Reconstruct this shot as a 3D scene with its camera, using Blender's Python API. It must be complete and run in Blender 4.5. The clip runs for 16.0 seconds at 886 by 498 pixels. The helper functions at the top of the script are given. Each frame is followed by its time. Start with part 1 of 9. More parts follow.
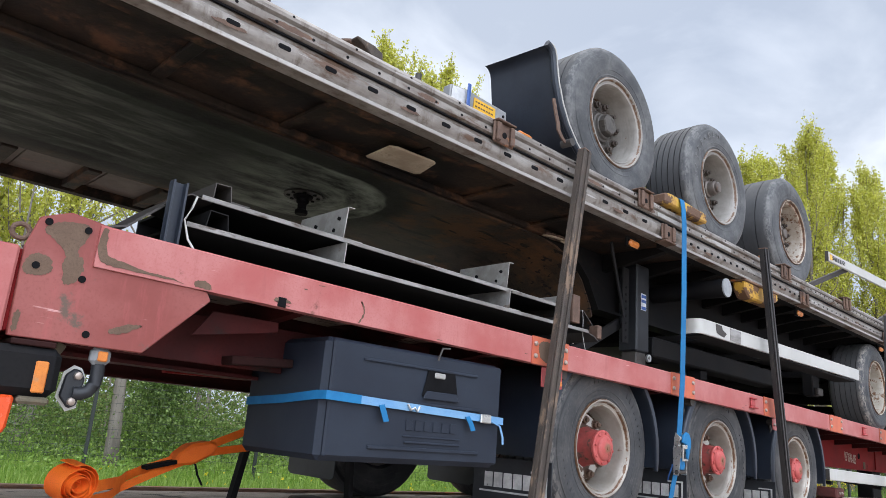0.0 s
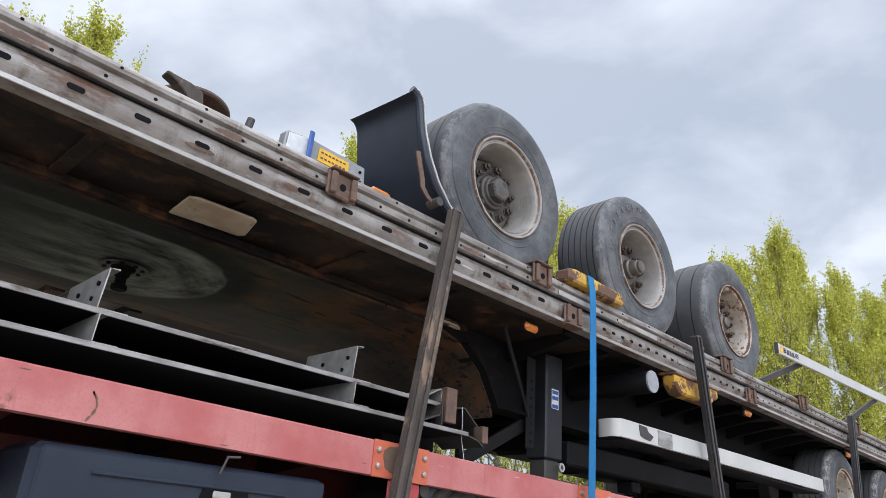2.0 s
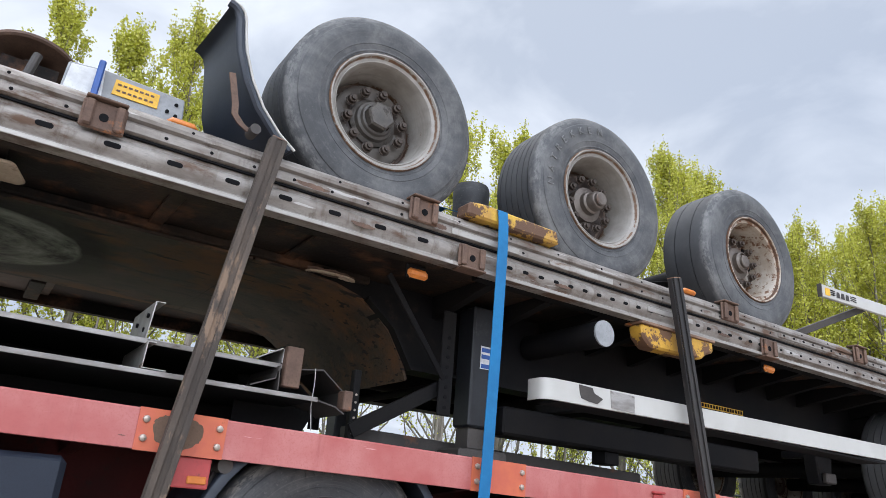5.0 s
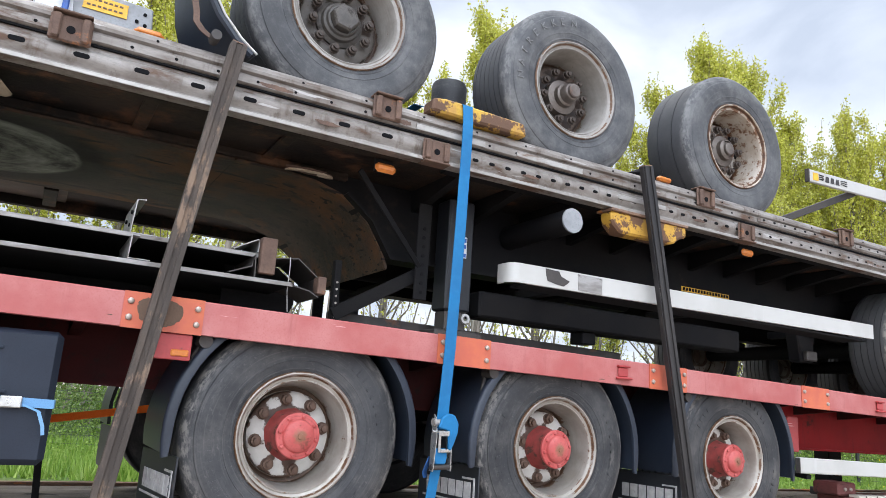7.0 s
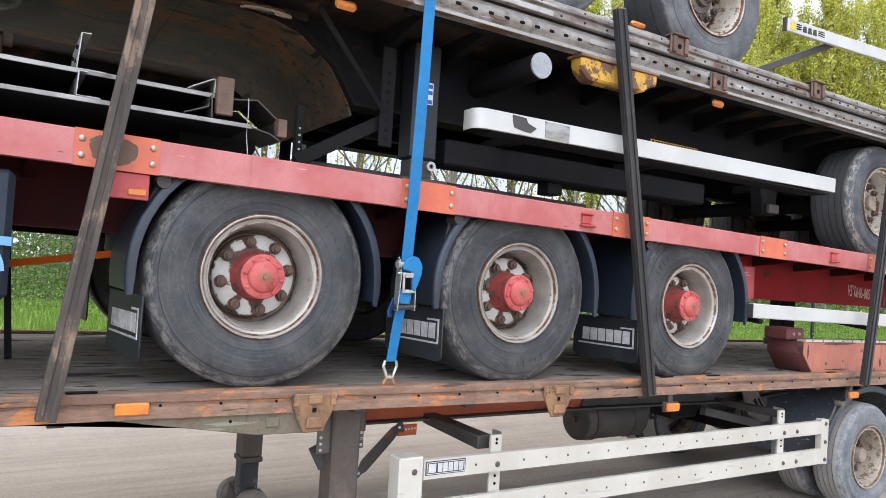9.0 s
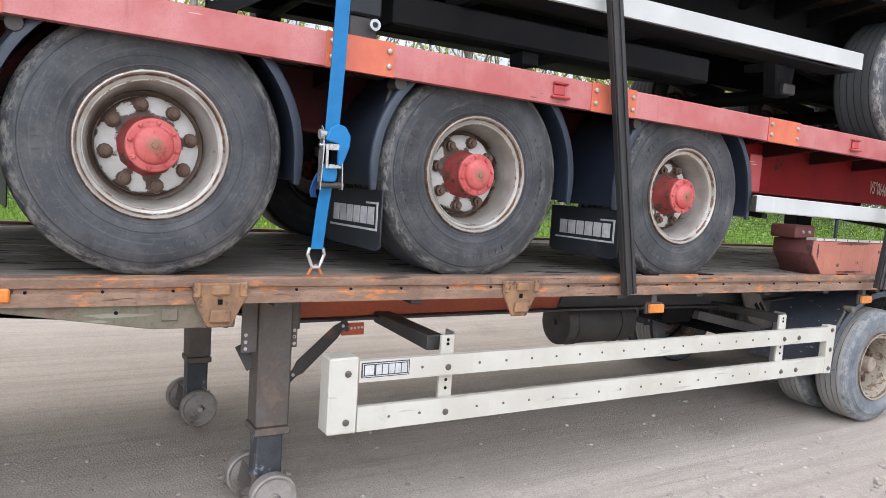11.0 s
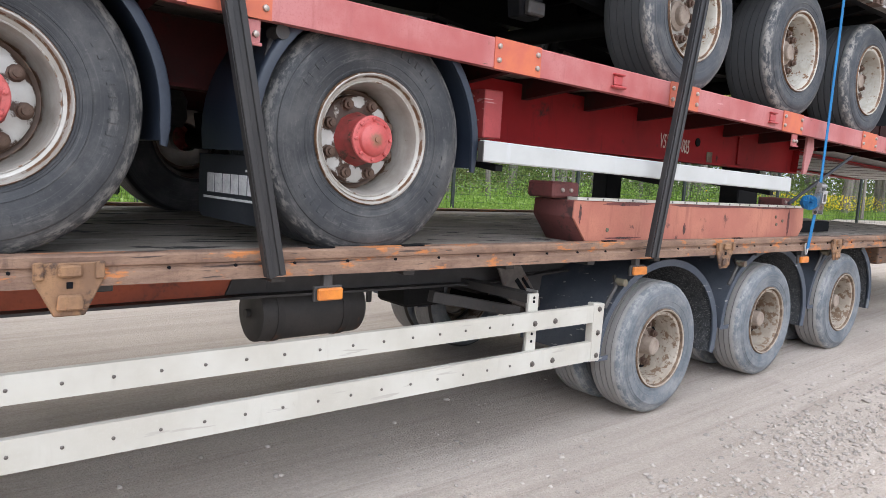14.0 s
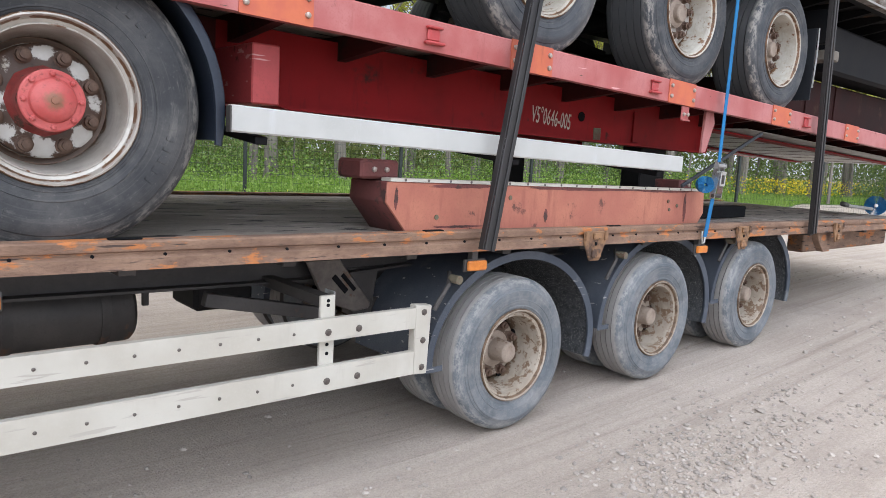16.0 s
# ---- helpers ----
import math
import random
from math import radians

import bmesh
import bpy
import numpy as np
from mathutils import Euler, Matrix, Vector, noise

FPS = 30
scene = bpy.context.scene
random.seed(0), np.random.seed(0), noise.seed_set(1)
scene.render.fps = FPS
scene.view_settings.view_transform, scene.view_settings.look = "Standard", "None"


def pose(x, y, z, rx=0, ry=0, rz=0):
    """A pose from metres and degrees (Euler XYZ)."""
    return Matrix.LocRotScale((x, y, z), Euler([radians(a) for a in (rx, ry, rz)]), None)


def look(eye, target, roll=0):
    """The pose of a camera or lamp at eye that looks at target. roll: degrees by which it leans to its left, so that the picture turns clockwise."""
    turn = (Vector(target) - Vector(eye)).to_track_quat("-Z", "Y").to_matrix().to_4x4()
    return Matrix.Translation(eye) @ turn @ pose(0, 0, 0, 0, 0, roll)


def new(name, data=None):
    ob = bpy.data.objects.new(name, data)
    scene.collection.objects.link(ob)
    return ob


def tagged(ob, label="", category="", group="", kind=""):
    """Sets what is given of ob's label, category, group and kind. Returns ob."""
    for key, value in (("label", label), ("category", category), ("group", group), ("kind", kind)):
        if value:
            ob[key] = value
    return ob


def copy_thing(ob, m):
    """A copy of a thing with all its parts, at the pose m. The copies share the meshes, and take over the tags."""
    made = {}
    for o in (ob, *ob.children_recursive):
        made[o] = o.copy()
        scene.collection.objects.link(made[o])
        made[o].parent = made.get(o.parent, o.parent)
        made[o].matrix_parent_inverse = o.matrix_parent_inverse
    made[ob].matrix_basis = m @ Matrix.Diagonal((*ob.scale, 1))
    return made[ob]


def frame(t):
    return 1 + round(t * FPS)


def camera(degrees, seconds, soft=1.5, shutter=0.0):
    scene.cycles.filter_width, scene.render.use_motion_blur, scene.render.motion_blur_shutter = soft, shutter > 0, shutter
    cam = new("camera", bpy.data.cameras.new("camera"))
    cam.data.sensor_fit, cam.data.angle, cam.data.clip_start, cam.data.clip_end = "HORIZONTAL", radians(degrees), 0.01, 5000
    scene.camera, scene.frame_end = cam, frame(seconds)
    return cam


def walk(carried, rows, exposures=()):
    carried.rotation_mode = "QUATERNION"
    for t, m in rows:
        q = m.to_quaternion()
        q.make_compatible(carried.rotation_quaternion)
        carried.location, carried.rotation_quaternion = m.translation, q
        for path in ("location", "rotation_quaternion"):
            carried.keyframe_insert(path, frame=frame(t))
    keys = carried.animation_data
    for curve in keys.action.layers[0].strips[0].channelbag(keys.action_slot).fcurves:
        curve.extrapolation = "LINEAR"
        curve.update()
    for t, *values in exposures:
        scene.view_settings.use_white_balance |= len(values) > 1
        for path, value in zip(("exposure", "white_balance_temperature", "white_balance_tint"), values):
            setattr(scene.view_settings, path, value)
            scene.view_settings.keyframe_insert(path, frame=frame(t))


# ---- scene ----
cam = camera(63.5, 16.0, 0.8)
PATH = [
    (0, (-3.577, -2.306, 1.617), (-2.259, -0.889, 2.121), 4.6),
    (0.5, (-3.368, -2.282, 1.611), (-2.071, -0.893, 2.232), 4.5),
    (1, (-3.073, -2.185, 1.655), (-1.815, -0.829, 2.415), 4.7),
    (1.5, (-2.848, -2.156, 1.721), (-1.585, -0.815, 2.5), 4.4),
    (2, (-2.618, -2.235, 1.748), (-1.344, -0.906, 2.528), 4.3),
    (2.5, (-2.377, -2.367, 1.762), (-1.088, -1.05, 2.54), 4.0),
    (3, (-2.14, -2.463, 1.753), (-0.968, -1.029, 2.509), 5.0),
    (3.5, (-1.818, -2.435, 1.831), (-0.668, -0.986, 2.592), 4.4),
    (3.7, (-1.72, -2.412, 1.887), (-0.576, -0.955, 2.641), 4.5),
    (5.8, (-1.168, -2.795, 1.893), (-0.23, -1.144, 2.522), 4.2),
    (6, (-1.16, -2.838, 1.874), (-0.224, -1.178, 2.479), 4.1),
    (6.5, (-1.127, -2.909, 1.829), (-0.179, -1.221, 2.331), 3.8),
    (7, (-1.069, -2.956, 1.792), (-0.105, -1.255, 2.217), 3.7),
    (7.5, (-1.04, -2.979, 1.753), (-0.052, -1.28, 2.12), 3.6),
    (8, (-1.032, -2.976, 1.733), (-0.016, -1.276, 2.017), 3.6),
    (8.5, (-1.019, -2.965, 1.709), (0.026, -1.263, 1.818), 3.5),
    (9, (-0.993, -2.964, 1.682), (0.066, -1.269, 1.751), 3.4),
    (9.2, (-0.975, -2.959, 1.672), (0.089, -1.266, 1.729), 3.5),
    (11.3, (-0.281, -2.69, 1.5), (0.732, -0.976, 1.309), 3.7),
    (11.5, (-0.186, -2.669, 1.473), (0.851, -0.968, 1.289), 3.6),
    (12, (0.112, -2.61, 1.48), (1.187, -0.934, 1.295), 3.4),
    (12.5, (0.328, -2.567, 1.449), (1.447, -0.921, 1.255), 3.3),
    (13, (0.62, -2.455, 1.458), (1.796, -0.85, 1.257), 3.4),
    (13.5, (0.846, -2.397, 1.476), (2.081, -0.839, 1.266), 3.3),
    (14, (1.131, -2.42, 1.473), (2.4, -0.892, 1.246), 3.3),
    (14.5, (1.403, -2.464, 1.483), (2.696, -0.959, 1.234), 3.2),
    (15, (1.68, -2.472, 1.464), (2.986, -0.978, 1.213), 3.1),
    (15.5, (1.981, -2.42, 1.491), (3.308, -0.944, 1.246), 3.1),
    (16, (2.232, -2.468, 1.47), (3.539, -0.977, 1.208), 3.2),
]
walk(cam, [(t, look(eye, target, roll)) for t, eye, target, roll in PATH],
     exposures=[(0, 0.33), (1.5, 0.23), (3.7, 0.22), (6.0, 0.38), (7.5, 0.58), (9.0, 0.62), (11.5, 0.60), (13.5, 0.53), (16, 0.38)])


# ==== world ====


def build_world():
    """Overcast spring sky: a physical sky mostly hidden behind broken grey cloud."""
    w = bpy.data.worlds.new("overcast_sky")
    scene.world = w
    w.use_nodes = True
    nt = w.node_tree
    nt.nodes.clear()
    N, L = nt.nodes.new, nt.links.new
    out, bg = N("ShaderNodeOutputWorld"), N("ShaderNodeBackground")
    sky = N("ShaderNodeTexSky")
    sky.sky_type, sky.sun_disc = "NISHITA", False
    sky.sun_elevation, sky.sun_rotation = radians(70), radians(20)
    sky.air_density, sky.dust_density = 1.2, 2.0
    dim = N("ShaderNodeVectorMath")
    dim.operation = "SCALE"
    dim.inputs["Scale"].default_value = 0.10
    L(sky.outputs["Color"], dim.inputs[0])
    co = N("ShaderNodeTexCoord")
    sep = N("ShaderNodeSeparateXYZ")
    L(co.outputs["Generated"], sep.inputs[0])
    # flatten the direction so that the cloud bases spread out towards the horizon
    up = N("ShaderNodeMath")
    up.operation = "MAXIMUM"
    up.inputs[1].default_value = 0.02
    L(sep.outputs["Z"], up.inputs[0])
    lift = N("ShaderNodeMath")
    lift.operation = "ADD"
    lift.inputs[1].default_value = 0.25
    L(up.outputs[0], lift.inputs[0])
    flat = N("ShaderNodeVectorMath")
    flat.operation = "DIVIDE"
    comb = N("ShaderNodeCombineXYZ")
    for k in "XYZ":
        L(lift.outputs[0], comb.inputs[k])
    L(co.outputs["Generated"], flat.inputs[0])
    L(comb.outputs[0], flat.inputs[1])
    cl = N("ShaderNodeTexNoise")
    cl.inputs["Scale"].default_value, cl.inputs["Detail"].default_value = 2.5, 7.0
    cl.inputs["Roughness"].default_value, cl.inputs["Distortion"].default_value = 0.52, 0.35
    L(flat.outputs[0], cl.inputs["Vector"])
    shade = N("ShaderNodeValToRGB")
    shade.color_ramp.elements[0].position, shade.color_ramp.elements[0].color = 0.38, (0.495, 0.557, 0.672, 1)
    shade.color_ramp.elements[1].position, shade.color_ramp.elements[1].color = 0.62, (0.785, 0.843, 0.950, 1)
    L(cl.outputs["Fac"], shade.inputs[0])
    # unseen southern cloud, brightened as a fill for the near faces; greys away from there
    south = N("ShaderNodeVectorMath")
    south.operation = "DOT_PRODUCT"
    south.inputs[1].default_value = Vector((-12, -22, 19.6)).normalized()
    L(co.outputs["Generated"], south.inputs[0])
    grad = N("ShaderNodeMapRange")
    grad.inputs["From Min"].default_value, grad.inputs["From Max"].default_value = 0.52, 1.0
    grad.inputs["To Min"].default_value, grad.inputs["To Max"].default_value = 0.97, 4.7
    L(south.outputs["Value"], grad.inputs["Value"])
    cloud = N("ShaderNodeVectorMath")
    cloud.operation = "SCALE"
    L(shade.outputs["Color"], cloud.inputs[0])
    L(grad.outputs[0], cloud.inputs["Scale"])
    cover = N("ShaderNodeTexNoise")
    cover.inputs["Scale"].default_value, cover.inputs["Detail"].default_value = 1.1, 3.0
    L(flat.outputs[0], cover.inputs["Vector"])
    thick = N("ShaderNodeMapRange")
    thick.inputs["From Min"].default_value, thick.inputs["From Max"].default_value = 0.3, 0.5
    thick.inputs["To Min"].default_value, thick.inputs["To Max"].default_value = 0.8, 0.97
    L(cover.outputs["Fac"], thick.inputs["Value"])
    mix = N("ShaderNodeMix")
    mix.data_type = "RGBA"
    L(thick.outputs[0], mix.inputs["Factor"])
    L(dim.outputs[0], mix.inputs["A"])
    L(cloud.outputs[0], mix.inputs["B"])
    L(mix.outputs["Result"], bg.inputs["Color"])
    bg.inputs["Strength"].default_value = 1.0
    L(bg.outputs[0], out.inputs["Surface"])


build_world()
sun = new("sun", bpy.data.lights.new("sun", "SUN"))
sun.data.energy, sun.data.angle, sun.data.color = 1.12, radians(60), (1.0, 0.965, 0.93)
sun.matrix_world = look((3.4, 9.3, 27), (0, 0, 0))


# ==== materials ====
def material(name, base, other=None, scale=3.0, fine=60.0, rough=0.6, metal=0.0, bump=0.15, depth=0.002, stain=None,
             stain_scale=2.0, stain_low=0.55, stain_high=0.62, per_object=0.0, stretch=(1, 1, 1), rough_var=0.12, scratch=None, scratch_cut=0.66, island=False,
             spec=0.5, grain_dark=0.62, streak=None, streak_low=0.55):
    """Two-scale procedural surface: broad variation, fine grain with relief, and patches of stain, rust or worn paint."""
    m = bpy.data.materials.new(name)
    m.use_nodes = True
    nt = m.node_tree
    N, L = nt.nodes.new, nt.links.new
    p = nt.nodes["Principled BSDF"]
    co, mp = N("ShaderNodeTexCoord"), N("ShaderNodeMapping")
    mp.inputs["Scale"].default_value = stretch
    L(co.outputs["Object"], mp.inputs["Vector"])
    if per_object:
        info = N("ShaderNodeObjectInfo")
        add = N("ShaderNodeVectorMath")
        add.operation = "ADD"
        sc = N("ShaderNodeMath")
        sc.operation = "MULTIPLY"
        sc.inputs[1].default_value = 37.0
        L(info.outputs["Random"], sc.inputs[0])
        L(mp.outputs[0], add.inputs[0])
        L(sc.outputs[0], add.inputs[1])
        vec = add.outputs[0]
    else:
        vec = mp.outputs[0]

    def tex(s, detail=4.0, r=0.6):
        t = N("ShaderNodeTexNoise")
        t.inputs["Scale"].default_value, t.inputs["Detail"].default_value, t.inputs["Roughness"].default_value = s, detail, r
        L(vec, t.inputs["Vector"])
        return t.outputs["Fac"]

    def mixed(fac, a, b):
        x = N("ShaderNodeMix")
        x.data_type = "RGBA"
        if isinstance(fac, float):
            x.inputs["Factor"].default_value = fac
        else:
            L(fac, x.inputs["Factor"])
        for key, v in (("A", a), ("B", b)):
            if isinstance(v, tuple):
                x.inputs[key].default_value = (*v, 1)
            else:
                L(v, x.inputs[key])
        return x.outputs["Result"]

    def ramp(fac, lo, hi):
        r = N("ShaderNodeMapRange")
        r.interpolation_type = "SMOOTHSTEP"
        r.inputs["From Min"].default_value, r.inputs["From Max"].default_value = lo, hi
        L(fac, r.inputs["Value"])
        return r.outputs[0]

    other = other or tuple(c * 0.7 for c in base)
    col = mixed(ramp(tex(scale), 0.35, 0.65), base, other)
    grain = tex(fine, 5.0, 0.7)
    col = mixed(ramp(grain, 0.45, 0.85), col, tuple(c * grain_dark for c in base))
    if streak:
        # dirt that has run down the face
        st, m3 = N("ShaderNodeTexNoise"), N("ShaderNodeMapping")
        st.inputs["Scale"].default_value, st.inputs["Detail"].default_value, st.inputs["Roughness"].default_value = 2.2, 7.0, 0.7
        m3.inputs["Scale"].default_value = (6.0, 6.0, 0.9)
        L(co.outputs["Object"], m3.inputs["Vector"])
        L(m3.outputs[0], st.inputs["Vector"])
        col = mixed(ramp(st.outputs["Fac"], streak_low, streak_low + 0.22), col, streak)
    if per_object or island:
        hsv = N("ShaderNodeHueSaturation")
        src = N("ShaderNodeNewGeometry").outputs["Random Per Island"] if island else info.outputs["Random"]
        mr = N("ShaderNodeMapRange")
        k = per_object or 0.3
        mr.inputs["To Min"].default_value, mr.inputs["To Max"].default_value = 1 - k, 1 + k
        L(src, mr.inputs["Value"])
        L(mr.outputs[0], hsv.inputs["Value"])
        L(col, hsv.inputs["Color"])
        col = hsv.outputs["Color"]
    rough_out = None
    if stain:
        mask = ramp(tex(stain_scale, 8.0, 0.68), stain_low, stain_high)
        col = mixed(mask, col, stain)
        rr = N("ShaderNodeMapRange")
        rr.inputs["To Min"].default_value, rr.inputs["To Max"].default_value = rough, max(rough, 0.8)
        L(mask, rr.inputs["Value"])
        rough_out = rr.outputs[0]
        if metal:
            mm = N("ShaderNodeMapRange")
            mm.inputs["To Min"].default_value, mm.inputs["To Max"].default_value = metal, 0.0
            L(mask, mm.inputs["Value"])
            L(mm.outputs[0], p.inputs["Metallic"])
    elif metal:
        p.inputs["Metallic"].default_value = metal
    if scratch:
        s = N("ShaderNodeTexNoise")
        s.inputs["Scale"].default_value, s.inputs["Detail"].default_value = 14.0, 9.0
        m2 = N("ShaderNodeMapping")
        m2.inputs["Scale"].default_value = (0.25, 1, 3.0)
        L(co.outputs["Object"], m2.inputs["Vector"])
        L(m2.outputs[0], s.inputs["Vector"])
        col = mixed(ramp(s.outputs["Fac"], scratch_cut - 0.02, scratch_cut + 0.02), col, scratch)
    L(col, p.inputs["Base Color"])
    if rough_out is None:
        rr = N("ShaderNodeMapRange")
        rr.inputs["To Min"].default_value, rr.inputs["To Max"].default_value = rough - rough_var, rough + rough_var
        L(tex(scale * 4), rr.inputs["Value"])
        rough_out = rr.outputs[0]
    L(rough_out, p.inputs["Roughness"])
    p.inputs["Specular IOR Level"].default_value = spec
    b = N("ShaderNodeBump")
    b.inputs["Strength"].default_value, b.inputs["Distance"].default_value = bump, depth
    L(grain, b.inputs["Height"])
    L(b.outputs[0], p.inputs["Normal"])
    return m


RUST = (0.16, 0.065, 0.03)
M = {}
M["red_rail"] = material("faded_red_paint", (0.375, 0.088, 0.080), (0.465, 0.175, 0.162), 2.4, 110, 0.48, stain=(0.20, 0.075, 0.06), stain_scale=5.0,
                         stain_low=0.625, stain_high=0.70, scratch=(0.64, 0.36, 0.34), scratch_cut=0.71, grain_dark=0.93, bump=0.12, streak=(0.33, 0.085, 0.078), streak_low=0.52)
M["red_worn"] = material("red_paint_worn_to_dirt", (0.222, 0.046, 0.037), (0.285, 0.078, 0.066), 3.2, 90, 0.5, stain=(0.125, 0.085, 0.065), stain_scale=4.2,
                         stain_low=0.56, stain_high=0.62, scratch=(0.64, 0.36, 0.34), scratch_cut=0.70, bump=0.1, grain_dark=0.9, streak=(0.36, 0.08, 0.075), streak_low=0.52)
M["red_mid"] = material("scuffed_red_paint", (0.44, 0.060, 0.058), (0.36, 0.045, 0.045), 3, 80, 0.5, stain=(0.14, 0.05, 0.04), stain_scale=7, stain_low=0.60, stain_high=0.66, scratch=(0.55, 0.28, 0.26))
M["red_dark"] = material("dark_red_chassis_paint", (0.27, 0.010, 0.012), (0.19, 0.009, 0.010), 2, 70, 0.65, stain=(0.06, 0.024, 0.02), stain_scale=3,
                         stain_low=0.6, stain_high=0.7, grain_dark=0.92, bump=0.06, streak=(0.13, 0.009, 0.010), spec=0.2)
M["orange_plate"] = material("orange_primer", (0.55, 0.135, 0.06), (0.47, 0.10, 0.06), 6, 120, 0.55, stain=RUST, stain_scale=9, stain_low=0.64, stain_high=0.70, grain_dark=0.9, bump=0.06,
                             streak=(0.30, 0.08, 0.045), streak_low=0.56)
M["beam_red"] = material("brick_red_beam_paint", (0.46, 0.175, 0.110), (0.38, 0.125, 0.085), 3, 80, 0.6, stain=(0.14, 0.06, 0.045), stain_scale=5.5,
                         stain_low=0.60, stain_high=0.66, streak=(0.30, 0.095, 0.065), streak_low=0.52, bump=0.25)
M["black_paint"] = material("black_chassis_paint", (0.0062, 0.0062, 0.0075), (0.0110, 0.0100, 0.0098), 3, 80, 0.70, stain=(0.034, 0.024, 0.019), stain_scale=2.5,
                            stain_low=0.62, stain_high=0.75, spec=0.18)
M["under_plate"] = material("grimy_black_underside", (0.009, 0.0075, 0.0068), (0.033, 0.023, 0.017), 2.8, 40, 0.7, stain=(0.110, 0.055, 0.031), stain_scale=4.0,
                            stain_low=0.50, stain_high=0.69, bump=0.4, depth=0.006, spec=0.2)
M["rust_brown"] = material("rusty_brown_steel", (0.175, 0.100, 0.066), (0.265, 0.160, 0.105), 9, 90, 0.75, stain=(0.45, 0.160, 0.050), stain_scale=6.0,
                           stain_low=0.555, stain_high=0.605, stretch=(0.5, 1, 1.6), bump=0.7, depth=0.004, scratch=(0.060, 0.037, 0.028), scratch_cut=0.645, streak=(0.105, 0.062, 0.044), streak_low=0.54)
M["belly"] = material("mossy_grey_steel", (0.150, 0.118, 0.084), (0.135, 0.125, 0.078), 5, 60, 0.85, stain=(0.125, 0.070, 0.045), stain_scale=6, stain_low=0.53, stain_high=0.63, bump=0.6, depth=0.004,
                      streak=(0.080, 0.064, 0.046), streak_low=0.52, scratch=(0.21, 0.20, 0.15), scratch_cut=0.66)
M["orange_chassis"] = material("burnt_orange_chassis", (0.42, 0.075, 0.018), (0.30, 0.055, 0.02), 2, 60, 0.5, stain=(0.05, 0.03, 0.025), stain_scale=2,
                               stain_low=0.55, stain_high=0.64)
M["dark_steel"] = material("dark_grimy_steel", (0.075, 0.066, 0.060), (0.05, 0.045, 0.042), 4, 90, 0.6, metal=0.3, stain=(0.12, 0.06, 0.035), stain_scale=4,
                           stain_low=0.62, stain_high=0.7)
M["leg_steel"] = material("dusty_brown_leg_steel", (0.125, 0.104, 0.090), (0.088, 0.070, 0.058), 6, 110, 0.75, metal=0.05, stain=(0.145, 0.104, 0.080), stain_scale=6, stain_low=0.53, stain_high=0.66, bump=0.3,
                          streak=(0.07, 0.05, 0.04), streak_low=0.54)
M["foot_dust"] = material("dust_caked_cast_wheel", (0.27, 0.235, 0.205), (0.20, 0.17, 0.145), 10, 110, 0.9, stain=(0.11, 0.088, 0.072), stain_scale=9, stain_low=0.55, stain_high=0.68, bump=0.5)
M["rust_tan"] = material("tan_rusty_bracket", (0.29, 0.155, 0.076), (0.185, 0.100, 0.056), 10, 110, 0.8, stain=(0.075, 0.042, 0.028), stain_scale=11, stain_low=0.51, stain_high=0.62, bump=0.7, depth=0.004,
                         streak=(0.46, 0.20, 0.075), streak_low=0.56)
# red taken almost to black; on the front box it stands in for shade
M["red_black"] = material("near_black_red_paint", (0.030, 0.009, 0.008), (0.020, 0.009, 0.008), 3, 80, 0.75, stain=(0.05, 0.026, 0.018), stain_scale=4, stain_low=0.56, stain_high=0.66, spec=0.15)
# the chassis red again, darkened to paint in the shade under the deck
M["red_shade"] = material("shaded_red_paint", (0.075, 0.012, 0.012), (0.045, 0.012, 0.012), 3, 80, 0.7, stain=(0.03, 0.02, 0.018), stain_scale=4, stain_low=0.55, stain_high=0.65, spec=0.2)
M["post_dark"] = material("dark_worn_steel_post", (0.040, 0.036, 0.034), (0.024, 0.022, 0.022), 7, 80, 0.5, metal=0.2, stain=(0.085, 0.070, 0.058), stain_scale=8, stain_low=0.60, stain_high=0.68, stretch=(1, 1, 0.15), bump=0.3)
M["post"] = material("weathered_brown_steel_post", (0.105, 0.080, 0.062), (0.058, 0.046, 0.038), 9, 120, 0.7, metal=0.15, stain=(0.205, 0.140, 0.095), stain_scale=14,
                     stain_low=0.54, stain_high=0.64, stretch=(1, 1, 0.35), bump=0.9, depth=0.005, streak=(0.045, 0.036, 0.030), streak_low=0.50)
M["galv"] = material("weathered_galvanised_rail", (0.30, 0.275, 0.25), (0.175, 0.150, 0.130), 9, 100, 0.55, metal=0.25, stain=(0.105, 0.060, 0.038), stain_scale=4.5,
                     stain_low=0.54, stain_high=0.64, stretch=(0.45, 1, 1.4), scratch=(0.42, 0.40, 0.38), scratch_cut=0.68, streak=(0.115, 0.088, 0.070), streak_low=0.49, bump=0.35)
M["rust_dark"] = material("dark_rusty_casting", (0.095, 0.056, 0.040), (0.15, 0.09, 0.062), 8, 90, 0.75, stain=(0.24, 0.10, 0.045), stain_scale=9, stain_low=0.6, stain_high=0.66, bump=0.4)
M["galv_bright"] = material("bright_galvanised_lip", (0.43, 0.41, 0.385), (0.28, 0.26, 0.235), 8, 100, 0.45, metal=0.3, stain=(0.15, 0.085, 0.05), stain_scale=4,
                            stain_low=0.60, stain_high=0.68, stretch=(0.3, 1, 1), streak=(0.24, 0.20, 0.17), streak_low=0.54)
